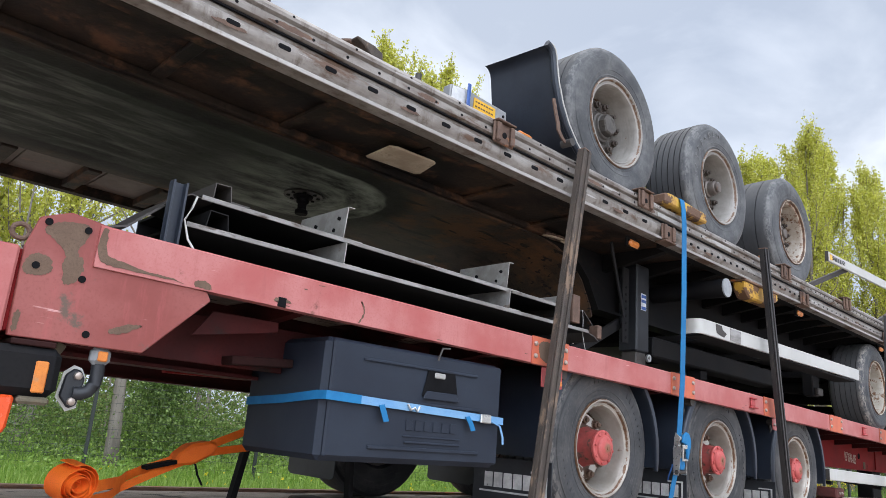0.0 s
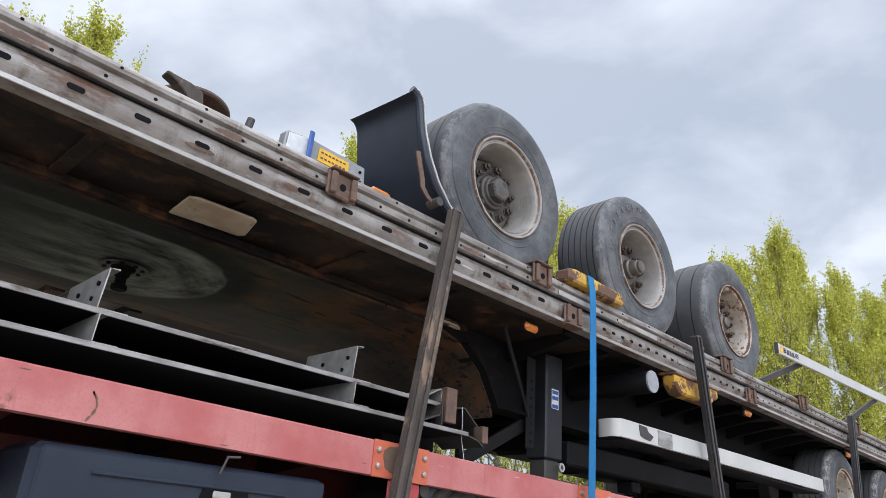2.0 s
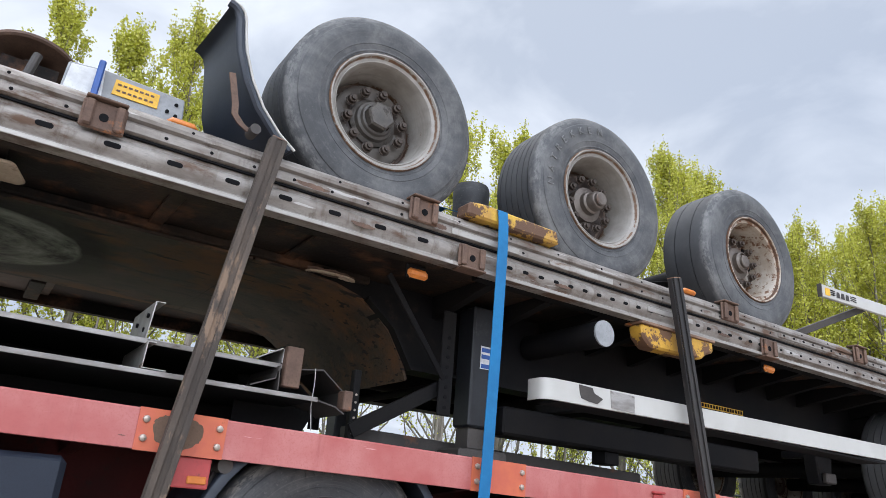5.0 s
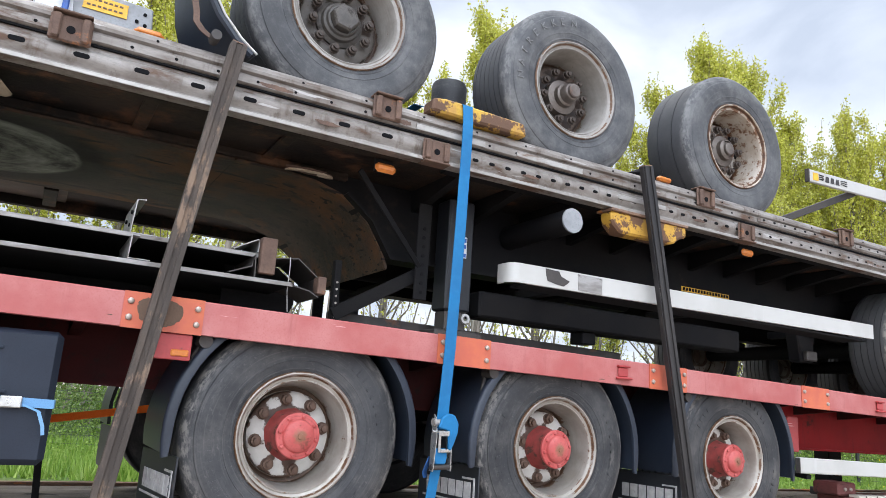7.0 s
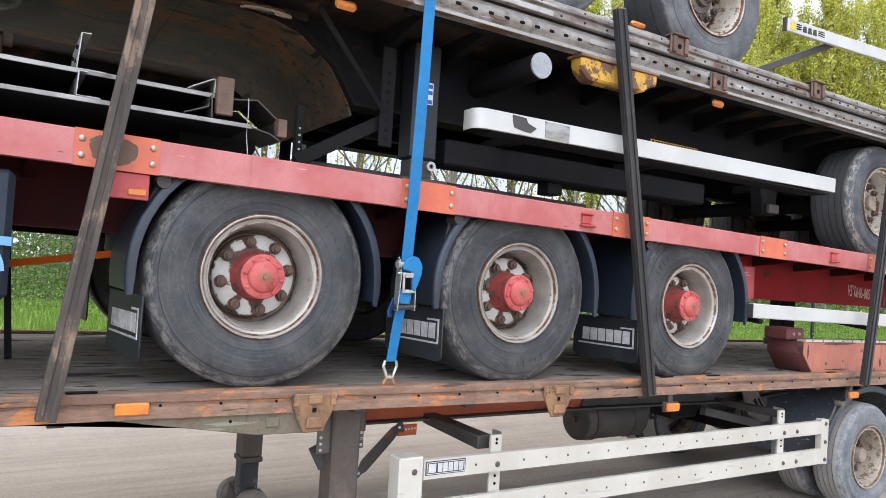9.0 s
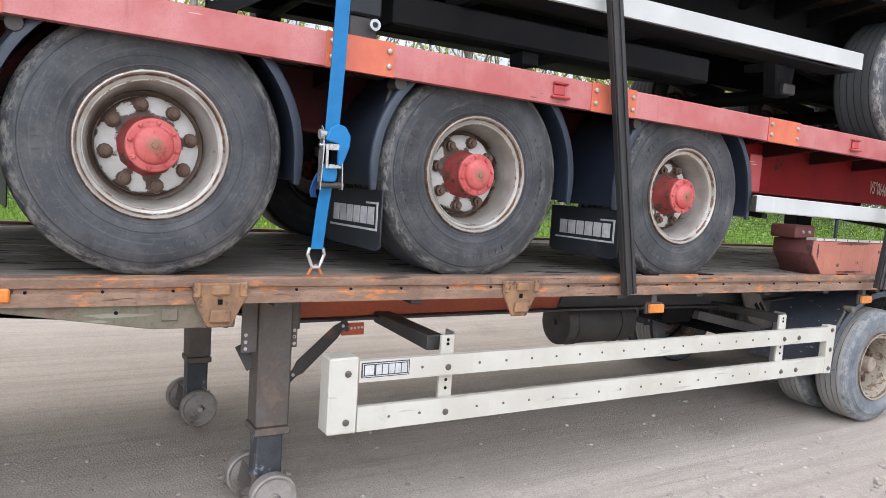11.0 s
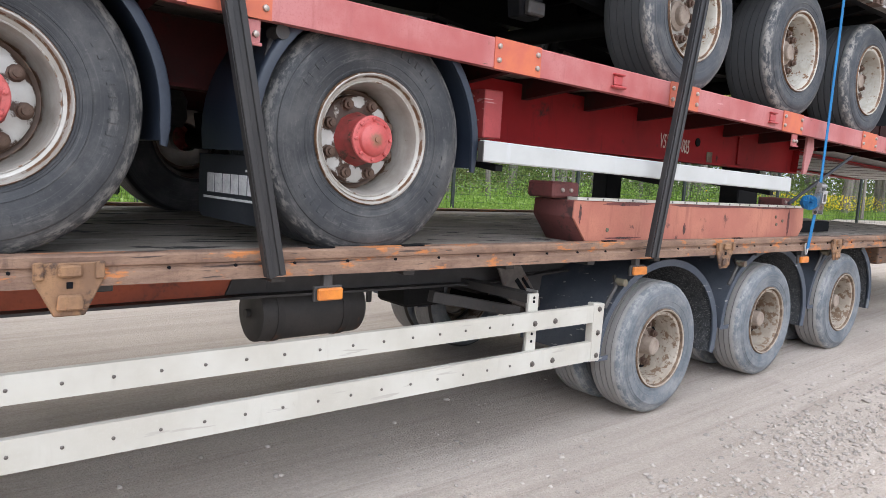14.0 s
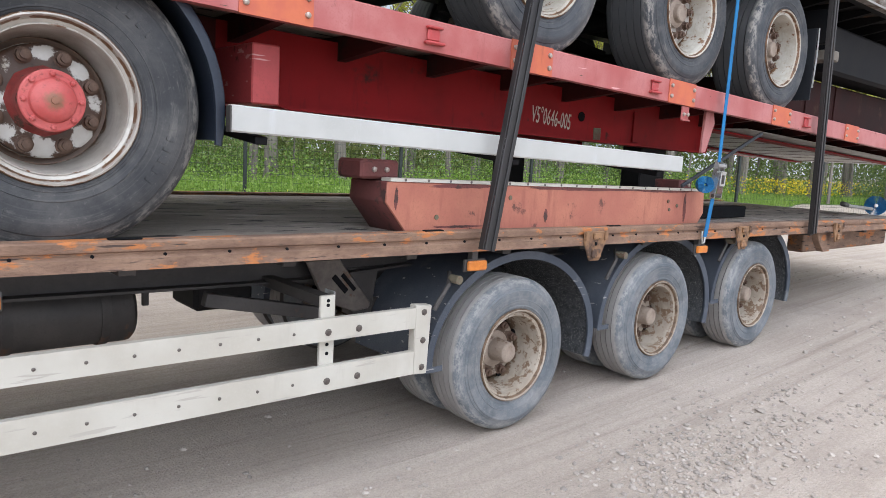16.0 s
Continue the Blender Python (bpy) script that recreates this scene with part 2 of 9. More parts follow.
M["galv_edge"] = material("scuffed_bare_plate_edge", (0.36, 0.345, 0.33), (0.20, 0.185, 0.17), 14, 140, 0.5, metal=0.3, stain=(0.075, 0.055, 0.043), stain_scale=9,
                          stain_low=0.56, stain_high=0.64, stretch=(0.3, 1, 1), bump=0.4)
M["white_paint"] = material("dirty_white_paint", (0.51, 0.475, 0.41), (0.44, 0.40, 0.335), 2.5, 90, 0.5, stain=(0.36, 0.31, 0.24), stain_scale=3.4, stain_low=0.63, stain_high=0.75,
                            scratch=(0.40, 0.36, 0.31), bump=0.06, grain_dark=0.94, streak=(0.44, 0.40, 0.34), streak_low=0.54)
M["white_alu"] = material("white_coated_aluminium", (0.49, 0.48, 0.45), (0.425, 0.415, 0.385), 2, 120, 0.35, stain=(0.42, 0.41, 0.38), stain_scale=5, stain_low=0.66, stain_high=0.74,
                          bump=0.03, grain_dark=0.96, streak=(0.50, 0.495, 0.48), streak_low=0.55)


def node_kit(m):
    """Small helpers for adding to a material: maths, ramps, mixes and the distance from the wheel's axis."""
    nt = m.node_tree
    N, L = nt.nodes.new, nt.links.new
    co, sep = N("ShaderNodeTexCoord"), N("ShaderNodeSeparateXYZ")
    L(co.outputs["Object"], sep.inputs[0])

    def mn(op, a, b=None):
        n = N("ShaderNodeMath")
        n.operation = op
        for i, v in enumerate((a, b)):
            if isinstance(v, float):
                n.inputs[i].default_value = v
            elif v is not None:
                L(v, n.inputs[i])
        return n.outputs[0]

    def step(v, lo, hi, top=1.0):
        n = N("ShaderNodeMapRange")
        n.interpolation_type = "SMOOTHSTEP"
        n.inputs["From Min"].default_value, n.inputs["From Max"].default_value, n.inputs["To Max"].default_value = lo, hi, top
        L(v, n.inputs["Value"])
        return n.outputs[0]

    def noise_at(x, y, z, detail=6.0, r=0.65):
        c = N("ShaderNodeCombineXYZ")
        for key, v in zip("XYZ", (x, y, z)):
            L(v, c.inputs[key])
        n = N("ShaderNodeTexNoise")
        n.inputs["Scale"].default_value, n.inputs["Detail"].default_value, n.inputs["Roughness"].default_value = 1.0, detail, r
        L(c.outputs[0], n.inputs["Vector"])
        return n.outputs["Fac"]

    def over(fac, colour):
        p = nt.nodes["Principled BSDF"]
        x = N("ShaderNodeMix")
        x.data_type = "RGBA"
        L(fac, x.inputs["Factor"])
        L(p.inputs["Base Color"].links[0].from_socket, x.inputs["A"])
        x.inputs["B"].default_value = (*colour, 1)
        L(x.outputs["Result"], p.inputs["Base Color"])

    x, z = sep.outputs["X"], sep.outputs["Z"]
    rad = mn("SQRT", mn("ADD", mn("MULTIPLY", x, x), mn("MULTIPLY", z, z)))
    ang = mn("ARCTAN2", z, x)
    info = N("ShaderNodeObjectInfo")
    seed = mn("MULTIPLY", info.outputs["Random"], 40.0)
    return mn, step, noise_at, over, rad, ang, sep.outputs, seed


def tyre_material(name, dark, mid, dust, r_out, w, edge, haze, tread, groove):
    """Tyre rubber: hazy wall with fine rings, a scuffed shoulder, and a tread with dark or dusty grooves."""
    m = material(name, dark, mid, 5, 220, 0.62, bump=0.3, depth=0.0015, per_object=0.12, spec=0.42, grain_dark=0.8)
    mn, step, noise_at, over, rad, ang, xyz, seed = node_kit(m)
    far = lambda v, k: mn("ADD", mn("MULTIPLY", v, k), seed)
    cloud = noise_at(far(xyz["X"], 5.0), mn("MULTIPLY", xyz["Y"], 5.0), mn("MULTIPLY", xyz["Z"], 5.0), 9.0, 0.72)
    rings = noise_at(mn("MULTIPLY", rad, 130.0), far(ang, 0.8), mn("MULTIPLY", xyz["Y"], 40.0), 3.0)
    scuff = noise_at(mn("MULTIPLY", rad, 45.0), far(ang, 7.0), mn("MULTIPLY", xyz["Y"], 25.0), 8.0, 0.72)
    speck = noise_at(far(xyz["X"], 70.0), mn("MULTIPLY", xyz["Y"], 70.0), mn("MULTIPLY", xyz["Z"], 70.0), 4.0, 0.6)
    over(step(cloud, 0.40, 0.72, haze), dust)
    over(step(rings, 0.52, 0.72, 0.15), dust)
    damp = noise_at(far(xyz["X"], 2.4), mn("MULTIPLY", xyz["Y"], 2.4), mn("MULTIPLY", xyz["Z"], 2.4), 7.0, 0.7)
    over(step(damp, 0.52, 0.64, 0.55), tuple(c * 0.75 for c in dark))
    smear = noise_at(mn("MULTIPLY", rad, 22.0), far(ang, 1.6), mn("MULTIPLY", xyz["Y"], 12.0), 8.0, 0.75)
    over(step(smear, 0.55, 0.74, 0.38), dust)
    over(step(speck, 0.60, 0.72, 0.18), dust)
    tread_zone = mn("MULTIPLY", step(xyz["Y"], 0.034, 0.050), step(rad, r_out - 0.03, r_out - 0.02))
    over(mn("MULTIPLY", tread_zone, 0.8), tread)
    over(mn("MULTIPLY", tread_zone, step(mn("MULTIPLY", rad, -1.0), -(r_out - 0.003), -(r_out - 0.009))), groove)
    rim_of_wall = mn("MULTIPLY", step(rad, r_out - 0.060, r_out - 0.018), step(mn("MULTIPLY", xyz["Y"], -1.0), -0.075, -0.035))
    over(mn("MULTIPLY", mn("MULTIPLY", rim_of_wall, step(scuff, 0.44, 0.60)), edge), dust)
    return m


def rim_material(name, base, other, rust, rim, bands, amount=0.5, rough=0.5, metal=0.1):
    """Painted steel with rust that eats in along the given rings (radius, half width, weight) and in scattered spots."""
    m = material(name, base, other, 7, 110, rough, metal=metal, per_object=0.10, grain_dark=0.85, bump=0.15)
    mn, step, noise_at, over, rad, ang, xyz, seed = node_kit(m)
    far = lambda v, k: mn("ADD", mn("MULTIPLY", v, k), seed)
    n = noise_at(far(xyz["X"], 17.0), mn("MULTIPLY", xyz["Y"], 17.0), mn("MULTIPLY", xyz["Z"], 17.0), 9.0, 0.72)
    grime = noise_at(far(xyz["X"], 4.0), mn("MULTIPLY", xyz["Y"], 30.0), mn("MULTIPLY", xyz["Z"], 4.0), 6.0)
    over(step(grime, 0.48, 0.78, 0.45), tuple(c * 0.5 for c in other))
    total = n
    for r0, hw, k in bands:
        d = mn("ABSOLUTE", mn("SUBTRACT", rad, r0))
        total = mn("ADD", total, step(mn("MULTIPLY", d, -1.0), -hw, -hw * 0.3, k))
    over(step(total, 1.0 - amount + 0.10, 1.0 - amount + 0.16), rust)
    over(step(total, 1.0 - amount + 0.22, 1.0 - amount + 0.34), tuple(c * 0.45 for c in rust))
    return m


def disc_material(name, base, other, rust, rim, nut_n, nut_r, amount=0.5):
    """A wheel disc: paint with rust creeping out from every nut, from the hub and from the joint with the rim."""
    m = material(name, base, other, 8, 110, 0.55, per_object=0.08, grain_dark=0.85, bump=0.2)
    mn, step, noise_at, over, rad, ang, xyz, seed = node_kit(m)
    far = lambda v, k: mn("ADD", mn("MULTIPLY", v, k), seed)
    n = noise_at(far(xyz["X"], 5.5), mn("MULTIPLY", xyz["Y"], 5.5), mn("MULTIPLY", xyz["Z"], 5.5), 9.0, 0.70)
    moss = noise_at(far(xyz["X"], 6.0), mn("MULTIPLY", xyz["Y"], 6.0), mn("MULTIPLY", xyz["Z"], 6.0), 7.0, 0.7)
    over(step(moss, 0.56, 0.66, 0.6), (base[0] * 0.62, base[1] * 0.52, base[2] * 0.36))
    cell = 2 * math.pi / nut_n
    da = mn("MULTIPLY", mn("SUBTRACT", mn("FLOORED_MODULO", ang, cell), cell / 2), nut_r)
    dr = mn("SUBTRACT", rad, nut_r)
    near = mn("SQRT", mn("ADD", mn("MULTIPLY", da, da), mn("MULTIPLY", dr, dr)))
    total = mn("ADD", n, step(mn("MULTIPLY", near, -1.0), -0.060, -0.015, 0.12))
    total = mn("ADD", total, step(mn("MULTIPLY", rad, -1.0), -0.150, -0.110, 0.16))
    total = mn("ADD", total, step(rad, rim - 0.098, rim - 0.070, 0.16))
    over(step(total, 1.0 - amount + 0.10, 1.0 - amount + 0.15), rust)
    over(step(total, 1.0 - amount + 0.22, 1.0 - amount + 0.32), tuple(c * 0.5 for c in rust))
    return m


M["rubber"] = tyre_material("dusty_black_rubber", (0.025, 0.026, 0.029), (0.043, 0.044, 0.047), (0.22, 0.203, 0.182), 0.487, 0.375, 0.75, 0.22, (0.065, 0.067, 0.07), (0.014, 0.014, 0.015))
M["rubber_c"] = tyre_material("scuffed_black_rubber", (0.036, 0.040, 0.047), (0.055, 0.058, 0.064), (0.27, 0.245, 0.215), 0.462, 0.36, 0.95, 0.26, (0.060, 0.060, 0.060), (0.012, 0.012, 0.012))
M["rubber_top"] = tyre_material("bleached_grey_rubber", (0.047, 0.049, 0.053), (0.074, 0.076, 0.080), (0.20, 0.197, 0.192), 0.502, 0.38, 0.6, 0.55, (0.042, 0.043, 0.046), (0.020, 0.020, 0.021))
M["rubber_grey"] = tyre_material("dusty_grey_rubber", (0.084, 0.095, 0.106), (0.130, 0.140, 0.150), (0.39, 0.365, 0.335), 0.418, 0.26, 0.5, 0.42, (0.31, 0.285, 0.262), (0.040, 0.032, 0.026))
M["tube_worn"] = material("chipped_dark_tube", (0.030, 0.032, 0.036), (0.055, 0.055, 0.058), 7, 110, 0.6, stain=(0.30, 0.32, 0.34), stain_scale=7, stain_low=0.56, stain_high=0.66, bump=0.3)
M["flap"] = material("black_plastic", (0.012, 0.0135, 0.017), (0.020, 0.0225, 0.027), 4, 120, 0.50, stain=(0.085, 0.085, 0.085), stain_scale=3, stain_low=0.62, stain_high=0.78)
M["fender"] = material("blue_black_fender_plastic", (0.013, 0.018, 0.029), (0.022, 0.029, 0.043), 3, 120, 0.42, stain=(0.11, 0.115, 0.125), stain_scale=3, stain_low=0.64, stain_high=0.78)
M["flap_dusty"] = material("dusty_blue_grey_plastic", (0.056, 0.064, 0.079), (0.088, 0.096, 0.112), 3, 150, 0.7, stain=(0.21, 0.205, 0.195), stain_scale=2.2, stain_low=0.58, stain_high=0.75, bump=0.3, spec=0.3,
                           scratch=(0.30, 0.29, 0.27), scratch_cut=0.68)
M["toolbox"] = material("dark_blue_grey_plastic", (0.015, 0.020, 0.032), (0.020, 0.027, 0.041), 4, 260, 0.58, bump=0.35, depth=0.0012, spec=0.3)
# rust rings; the innermost also paints in shade in the groove round the disc
SEAM = lambda rim: [(rim + 0.012, 0.008, 0.26), (rim - 0.0065, 0.005, 0.22), (rim - 0.062, 0.014, 0.45)]
M["rim_silver"] = rim_material("silver_rim_paint", (0.40, 0.368, 0.325), (0.30, 0.268, 0.228), (0.145, 0.078, 0.043), 0.260, SEAM(0.260) + [(0.2345, 0.004, 0.10)], 0.46, 0.36, 0.35)
M["rim_top"] = rim_material("grey_rim_paint", (0.335, 0.315, 0.288), (0.24, 0.222, 0.198), (0.15, 0.085, 0.050), 0.284, SEAM(0.284), 0.45, 0.5)
M["rim_rust"] = rim_material("rust_blistered_rim", (0.46, 0.41, 0.35), (0.34, 0.28, 0.215), (0.135, 0.062, 0.028), 0.284, SEAM(0.284) + [(0.262, 0.03, 0.06)], 0.55, 0.6)
M["rim_dusty"] = rim_material("dusty_grey_rim", (0.38, 0.325, 0.262), (0.28, 0.228, 0.175), (0.16, 0.100, 0.060), 0.240, SEAM(0.240) + [(0.205, 0.035, 0.06)], 0.53, 0.7)
M["rim_pale"] = rim_material("flaking_cream_rim", (0.48, 0.45, 0.39), (0.36, 0.32, 0.26), (0.17, 0.085, 0.04), 0.272, SEAM(0.272), 0.54, 0.55)
M["disc_rust"] = disc_material("flaking_white_over_rust", (0.54, 0.52, 0.48), (0.44, 0.41, 0.37), (0.062, 0.031, 0.018), 0.260, 8, 0.153, 0.49)
M["disc_pale"] = disc_material("pale_rusty_disc", (0.35, 0.32, 0.285), (0.25, 0.225, 0.19), (0.085, 0.050, 0.033), 0.272, 10, 0.14, 0.47)
M["disc_dusty"] = disc_material("dusty_brown_disc", (0.25, 0.205, 0.16), (0.17, 0.135, 0.10), (0.080, 0.048, 0.030), 0.240, 8, 0.135, 0.46)
M["disc_grey"] = disc_material("greasy_grey_disc", (0.135, 0.120, 0.106), (0.090, 0.079, 0.068), (0.042, 0.027, 0.020), 0.284, 10, 0.150, 0.50)
M["disc_dark"] = disc_material("dark_rusty_disc", (0.075, 0.052, 0.040), (0.11, 0.08, 0.06), (0.035, 0.020, 0.014), 0.284, 10, 0.150, 0.55)
M["hub_red"] = material("red_hub_paint", (0.50, 0.105, 0.095), (0.42, 0.060, 0.054), 9, 90, 0.55, stain=(0.20, 0.050, 0.035), stain_scale=16, stain_low=0.60, stain_high=0.68, per_object=0.08, bump=0.12)
M["hub_grimy"] = material("rusty_red_hub_body", (0.28, 0.042, 0.037), (0.18, 0.034, 0.028), 14, 120, 0.6, stain=(0.075, 0.036, 0.024), stain_scale=16, stain_low=0.55, stain_high=0.61, bump=0.4)
M["hub_dust"] = material("dusty_brown_hub_cap", (0.30, 0.235, 0.185), (0.22, 0.165, 0.125), 12, 120, 0.7, stain=(0.12, 0.075, 0.05), stain_scale=12, stain_low=0.58, stain_high=0.66, bump=0.3)
M["bristle"] = material("speckled_spray_bristle", (0.095, 0.097, 0.100), (0.055, 0.056, 0.058), 30, 260, 0.95, stain=(0.30, 0.295, 0.285), stain_scale=120, stain_low=0.55, stain_high=0.62, bump=1.0, depth=0.01, spec=0.1)


def soil_hub(m):
    """Dried grease round the nipple and rust in the bolt ring of the hub cap."""
    mn, step, noise_at, over, rad, ang, xyz, seed = node_kit(m)
    n = noise_at(mn("ADD", mn("MULTIPLY", xyz["X"], 45.0), seed), mn("MULTIPLY", xyz["Y"], 45.0), mn("MULTIPLY", xyz["Z"], 45.0), 6.0, 0.65)
    near = mn("ADD", mn("MULTIPLY", rad, -1.0), mn("MULTIPLY", n, 0.045))
    over(step(near, -0.016, 0.006, 0.75), (0.16, 0.105, 0.052))
    ring = mn("ADD", mn("ABSOLUTE", mn("SUBTRACT", rad, 0.083)), mn("MULTIPLY", n, 0.03))
    over(step(mn("MULTIPLY", ring, -1.0), -0.018, -0.011, 0.6), (0.12, 0.022, 0.018))


soil_hub(M["hub_red"])
M["hub_steel"] = material("greasy_hub_steel", (0.17, 0.145, 0.125), (0.11, 0.09, 0.08), 10, 90, 0.5, metal=0.5, stain=(0.12, 0.065, 0.04), stain_scale=9, stain_low=0.58, stain_high=0.66)
M["bolt"] = material("pale_steel_bolt", (0.50, 0.45, 0.40), (0.4, 0.33, 0.28), 20, 200, 0.45, metal=0.6)
M["nut_grease"] = material("greasy_wheel_nut", (0.040, 0.031, 0.026), (0.075, 0.056, 0.044), 20, 150, 0.6, metal=0.3)
M["hub_grease"] = material("greasy_dark_hub", (0.060, 0.054, 0.048), (0.10, 0.088, 0.076), 12, 120, 0.55, stain=(0.030, 0.024, 0.020), stain_scale=12, stain_low=0.52, stain_high=0.62, bump=0.4)
M["nut_rust"] = material("rusty_wheel_nut", (0.085, 0.048, 0.034), (0.13, 0.08, 0.055), 20, 150, 0.7, metal=0.3)
M["amber"] = material("amber_lens", (0.66, 0.21, 0.03), (0.52, 0.15, 0.025), 14, 300, 0.35, bump=0.05, stain=(0.42, 0.22, 0.10), stain_scale=12, stain_low=0.6, stain_high=0.7)
M["red_lens"] = material("orange_red_lens", (0.80, 0.10, 0.02), (0.7, 0.08, 0.02), 12, 300, 0.25, bump=0.05)
M["blue_strap"] = material("blue_webbing", (0.002, 0.155, 0.36), (0.002, 0.125, 0.30), 8, 400, 0.7, bump=0.4, depth=0.001)
M["blue_dark"] = material("shaded_blue_webbing", (0.007, 0.075, 0.25), (0.006, 0.06, 0.20), 8, 400, 0.75, bump=0.4, depth=0.001)
M["blue_pale"] = material("sun_bleached_blue_webbing", (0.13, 0.30, 0.52), (0.18, 0.34, 0.52), 8, 400, 0.75, bump=0.4, depth=0.001)
M["orange_strap"] = material("orange_webbing", (0.98, 0.185, 0.010), (0.90, 0.15, 0.010), 8, 400, 0.7, bump=0.4, depth=0.001)
M["zinc"] = material("bright_zinc_steel", (0.62, 0.62, 0.60), (0.5, 0.49, 0.47), 15, 150, 0.3, metal=0.85)
M["zinc_dull"] = material("dull_zinc_steel", (0.42, 0.41, 0.39), (0.30, 0.285, 0.26), 12, 150, 0.5, metal=0.4, stain=(0.16, 0.10, 0.065), stain_scale=9, stain_low=0.60, stain_high=0.68)
M["yellow"] = material("chipped_yellow_paint", (0.60, 0.34, 0.04), (0.46, 0.25, 0.035), 6, 90, 0.6, stain=(0.13, 0.065, 0.035), stain_scale=8, stain_low=0.48, stain_high=0.52)
M["label_yellow"] = material("yellow_label_film", (0.82, 0.46, 0.03), None, 6, 90, 0.4, bump=0.02)
M["label_white"] = material("white_label_film", (0.72, 0.73, 0.74), None, 6, 90, 0.4, bump=0.02)
M["label_blue"] = material("blue_plastic", (0.03, 0.10, 0.36), None, 6, 90, 0.4, bump=0.02)
M["ink_dark"] = material("dark_print", (0.008, 0.008, 0.009), None, 6, 90, 0.8, bump=0.02, spec=0.1)
M["ink_light"] = material("pale_print", (0.55, 0.54, 0.52), (0.4, 0.39, 0.38), 20, 120, 0.7, bump=0.02, stain=(0.06, 0.06, 0.065), stain_scale=25, stain_low=0.62, stain_high=0.68)
M["chalk"] = material("chalk_line", (0.22, 0.22, 0.22), (0.10, 0.10, 0.10), 40, 200, 0.9, bump=0.02)
M["stencil"] = material("faded_stencil_paint", (0.62, 0.52, 0.44), (0.5, 0.36, 0.3), 30, 200, 0.7, bump=0.02)
M["deck_ply"] = material("worn_dark_deck_boards", (0.205, 0.172, 0.146), (0.29, 0.248, 0.212), 5, 60, 0.8, stain=(0.38, 0.333, 0.29), stain_scale=3.2, stain_low=0.50, stain_high=0.66,
                         bump=1.0, depth=0.012, stretch=(0.4, 1.3, 1), scratch=(0.026, 0.022, 0.019), scratch_cut=0.61)
M["glove_grey"] = material("grey_plastic", (0.30, 0.31, 0.32), None, 6, 90, 0.5)
M["grubby_cover"] = material("grubby_cream_plastic", (0.52, 0.44, 0.33), (0.38, 0.30, 0.21), 6, 90, 0.7, stain=(0.14, 0.085, 0.05), stain_scale=7, stain_low=0.56, stain_high=0.68)
M["bare_mud"] = material("bare_muddy_steel", (0.118, 0.073, 0.048), (0.150, 0.098, 0.066), 9, 120, 0.85, bump=0.5, depth=0.003)
M["concrete"] = material("pale_concrete", (0.46, 0.45, 0.42), (0.38, 0.37, 0.34), 2, 60, 0.85)
M["fence_green"] = material("dark_fence_paint", (0.018, 0.024, 0.020), None, 6, 90, 0.5)
M["bark"] = material("grey_bark", (0.23, 0.20, 0.165), (0.12, 0.10, 0.08), 2, 30, 0.9, bump=0.6, depth=0.02, stretch=(1, 1, 0.25))


# ==== mesh helpers ====
WORLD = {}
TEMP = bpy.data.meshes.new("temp")


def thing(name, label, category, at=(0, 0, 0), group="", kind=""):
    """An empty at its base that carries the parts of one thing."""
    ob = new(name)
    ob.location = at
    ob.empty_display_size = 0.1
    WORLD[ob.name] = Matrix.Translation(at)
    return tagged(ob, label, category, group, kind)


def finish(bm, name, mat, smooth=35):
    me = bpy.data.meshes.new(name)
    bmesh.ops.recalc_face_normals(bm, faces=bm.faces)
    bm.to_mesh(me)
    bm.free()
    for m in mat if isinstance(mat, (list, tuple)) else (mat,):
        me.materials.append(m)
    if smooth:
        me.polygons.foreach_set("use_smooth", [True] * len(me.polygons))
        me.set_sharp_from_angle(angle=radians(smooth))
    return me


def part(name, bm, mat, parent, label="", at=None, smooth=35):
    """One mesh object under a thing or a part. bm may be a bmesh or a ready mesh; at: its own pose in the world."""
    me = bm if isinstance(bm, bpy.types.Mesh) else finish(bm, name, mat, smooth)
    ob = new(name, me)
    m = at if at is not None else Matrix.Identity(4)
    ob.parent = parent
    ob.matrix_parent_inverse = WORLD[parent.name].inverted()
    ob.matrix_basis = m
    WORLD[ob.name] = m.copy()
    if label:
        ob["label"] = label
    return ob


def solo(name, bm, mat, label, category, group="", kind="", smooth=35):
    """A thing of one mesh, with its origin at its base."""
    lo = [min(v.co[i] for v in bm.verts) for i in range(3)]
    hi = [max(v.co[i] for v in bm.verts) for i in range(3)]
    o = Vector(((lo[0] + hi[0]) / 2, (lo[1] + hi[1]) / 2, lo[2]))
    bmesh.ops.translate(bm, verts=bm.verts, vec=-o)
    ob = new(name, finish(bm, name, mat, smooth))
    ob.location = o
    WORLD[ob.name] = Matrix.Translation(o)
    return tagged(ob, label, category, group, kind)


def add(bm, other):
    other.to_mesh(TEMP)
    other.free()
    bm.from_mesh(TEMP)
    return bm


def box(x0, x1, y0, y1, z0, z1, bevel=0.004, m=None, bm=None):
    b = bmesh.new()
    bmesh.ops.create_cube(b, size=1)
    bmesh.ops.scale(b, vec=(abs(x1 - x0), abs(y1 - y0), abs(z1 - z0)), verts=b.verts)
    bmesh.ops.translate(b, vec=((x0 + x1) / 2, (y0 + y1) / 2, (z0 + z1) / 2), verts=b.verts)
    if bevel:
        bmesh.ops.bevel(b, geom=b.edges[:], offset=bevel, segments=1, affect="EDGES", clamp_overlap=True)
    if m is not None:
        bmesh.ops.transform(b, matrix=m, verts=b.verts)
    return add(bm, b) if bm else b


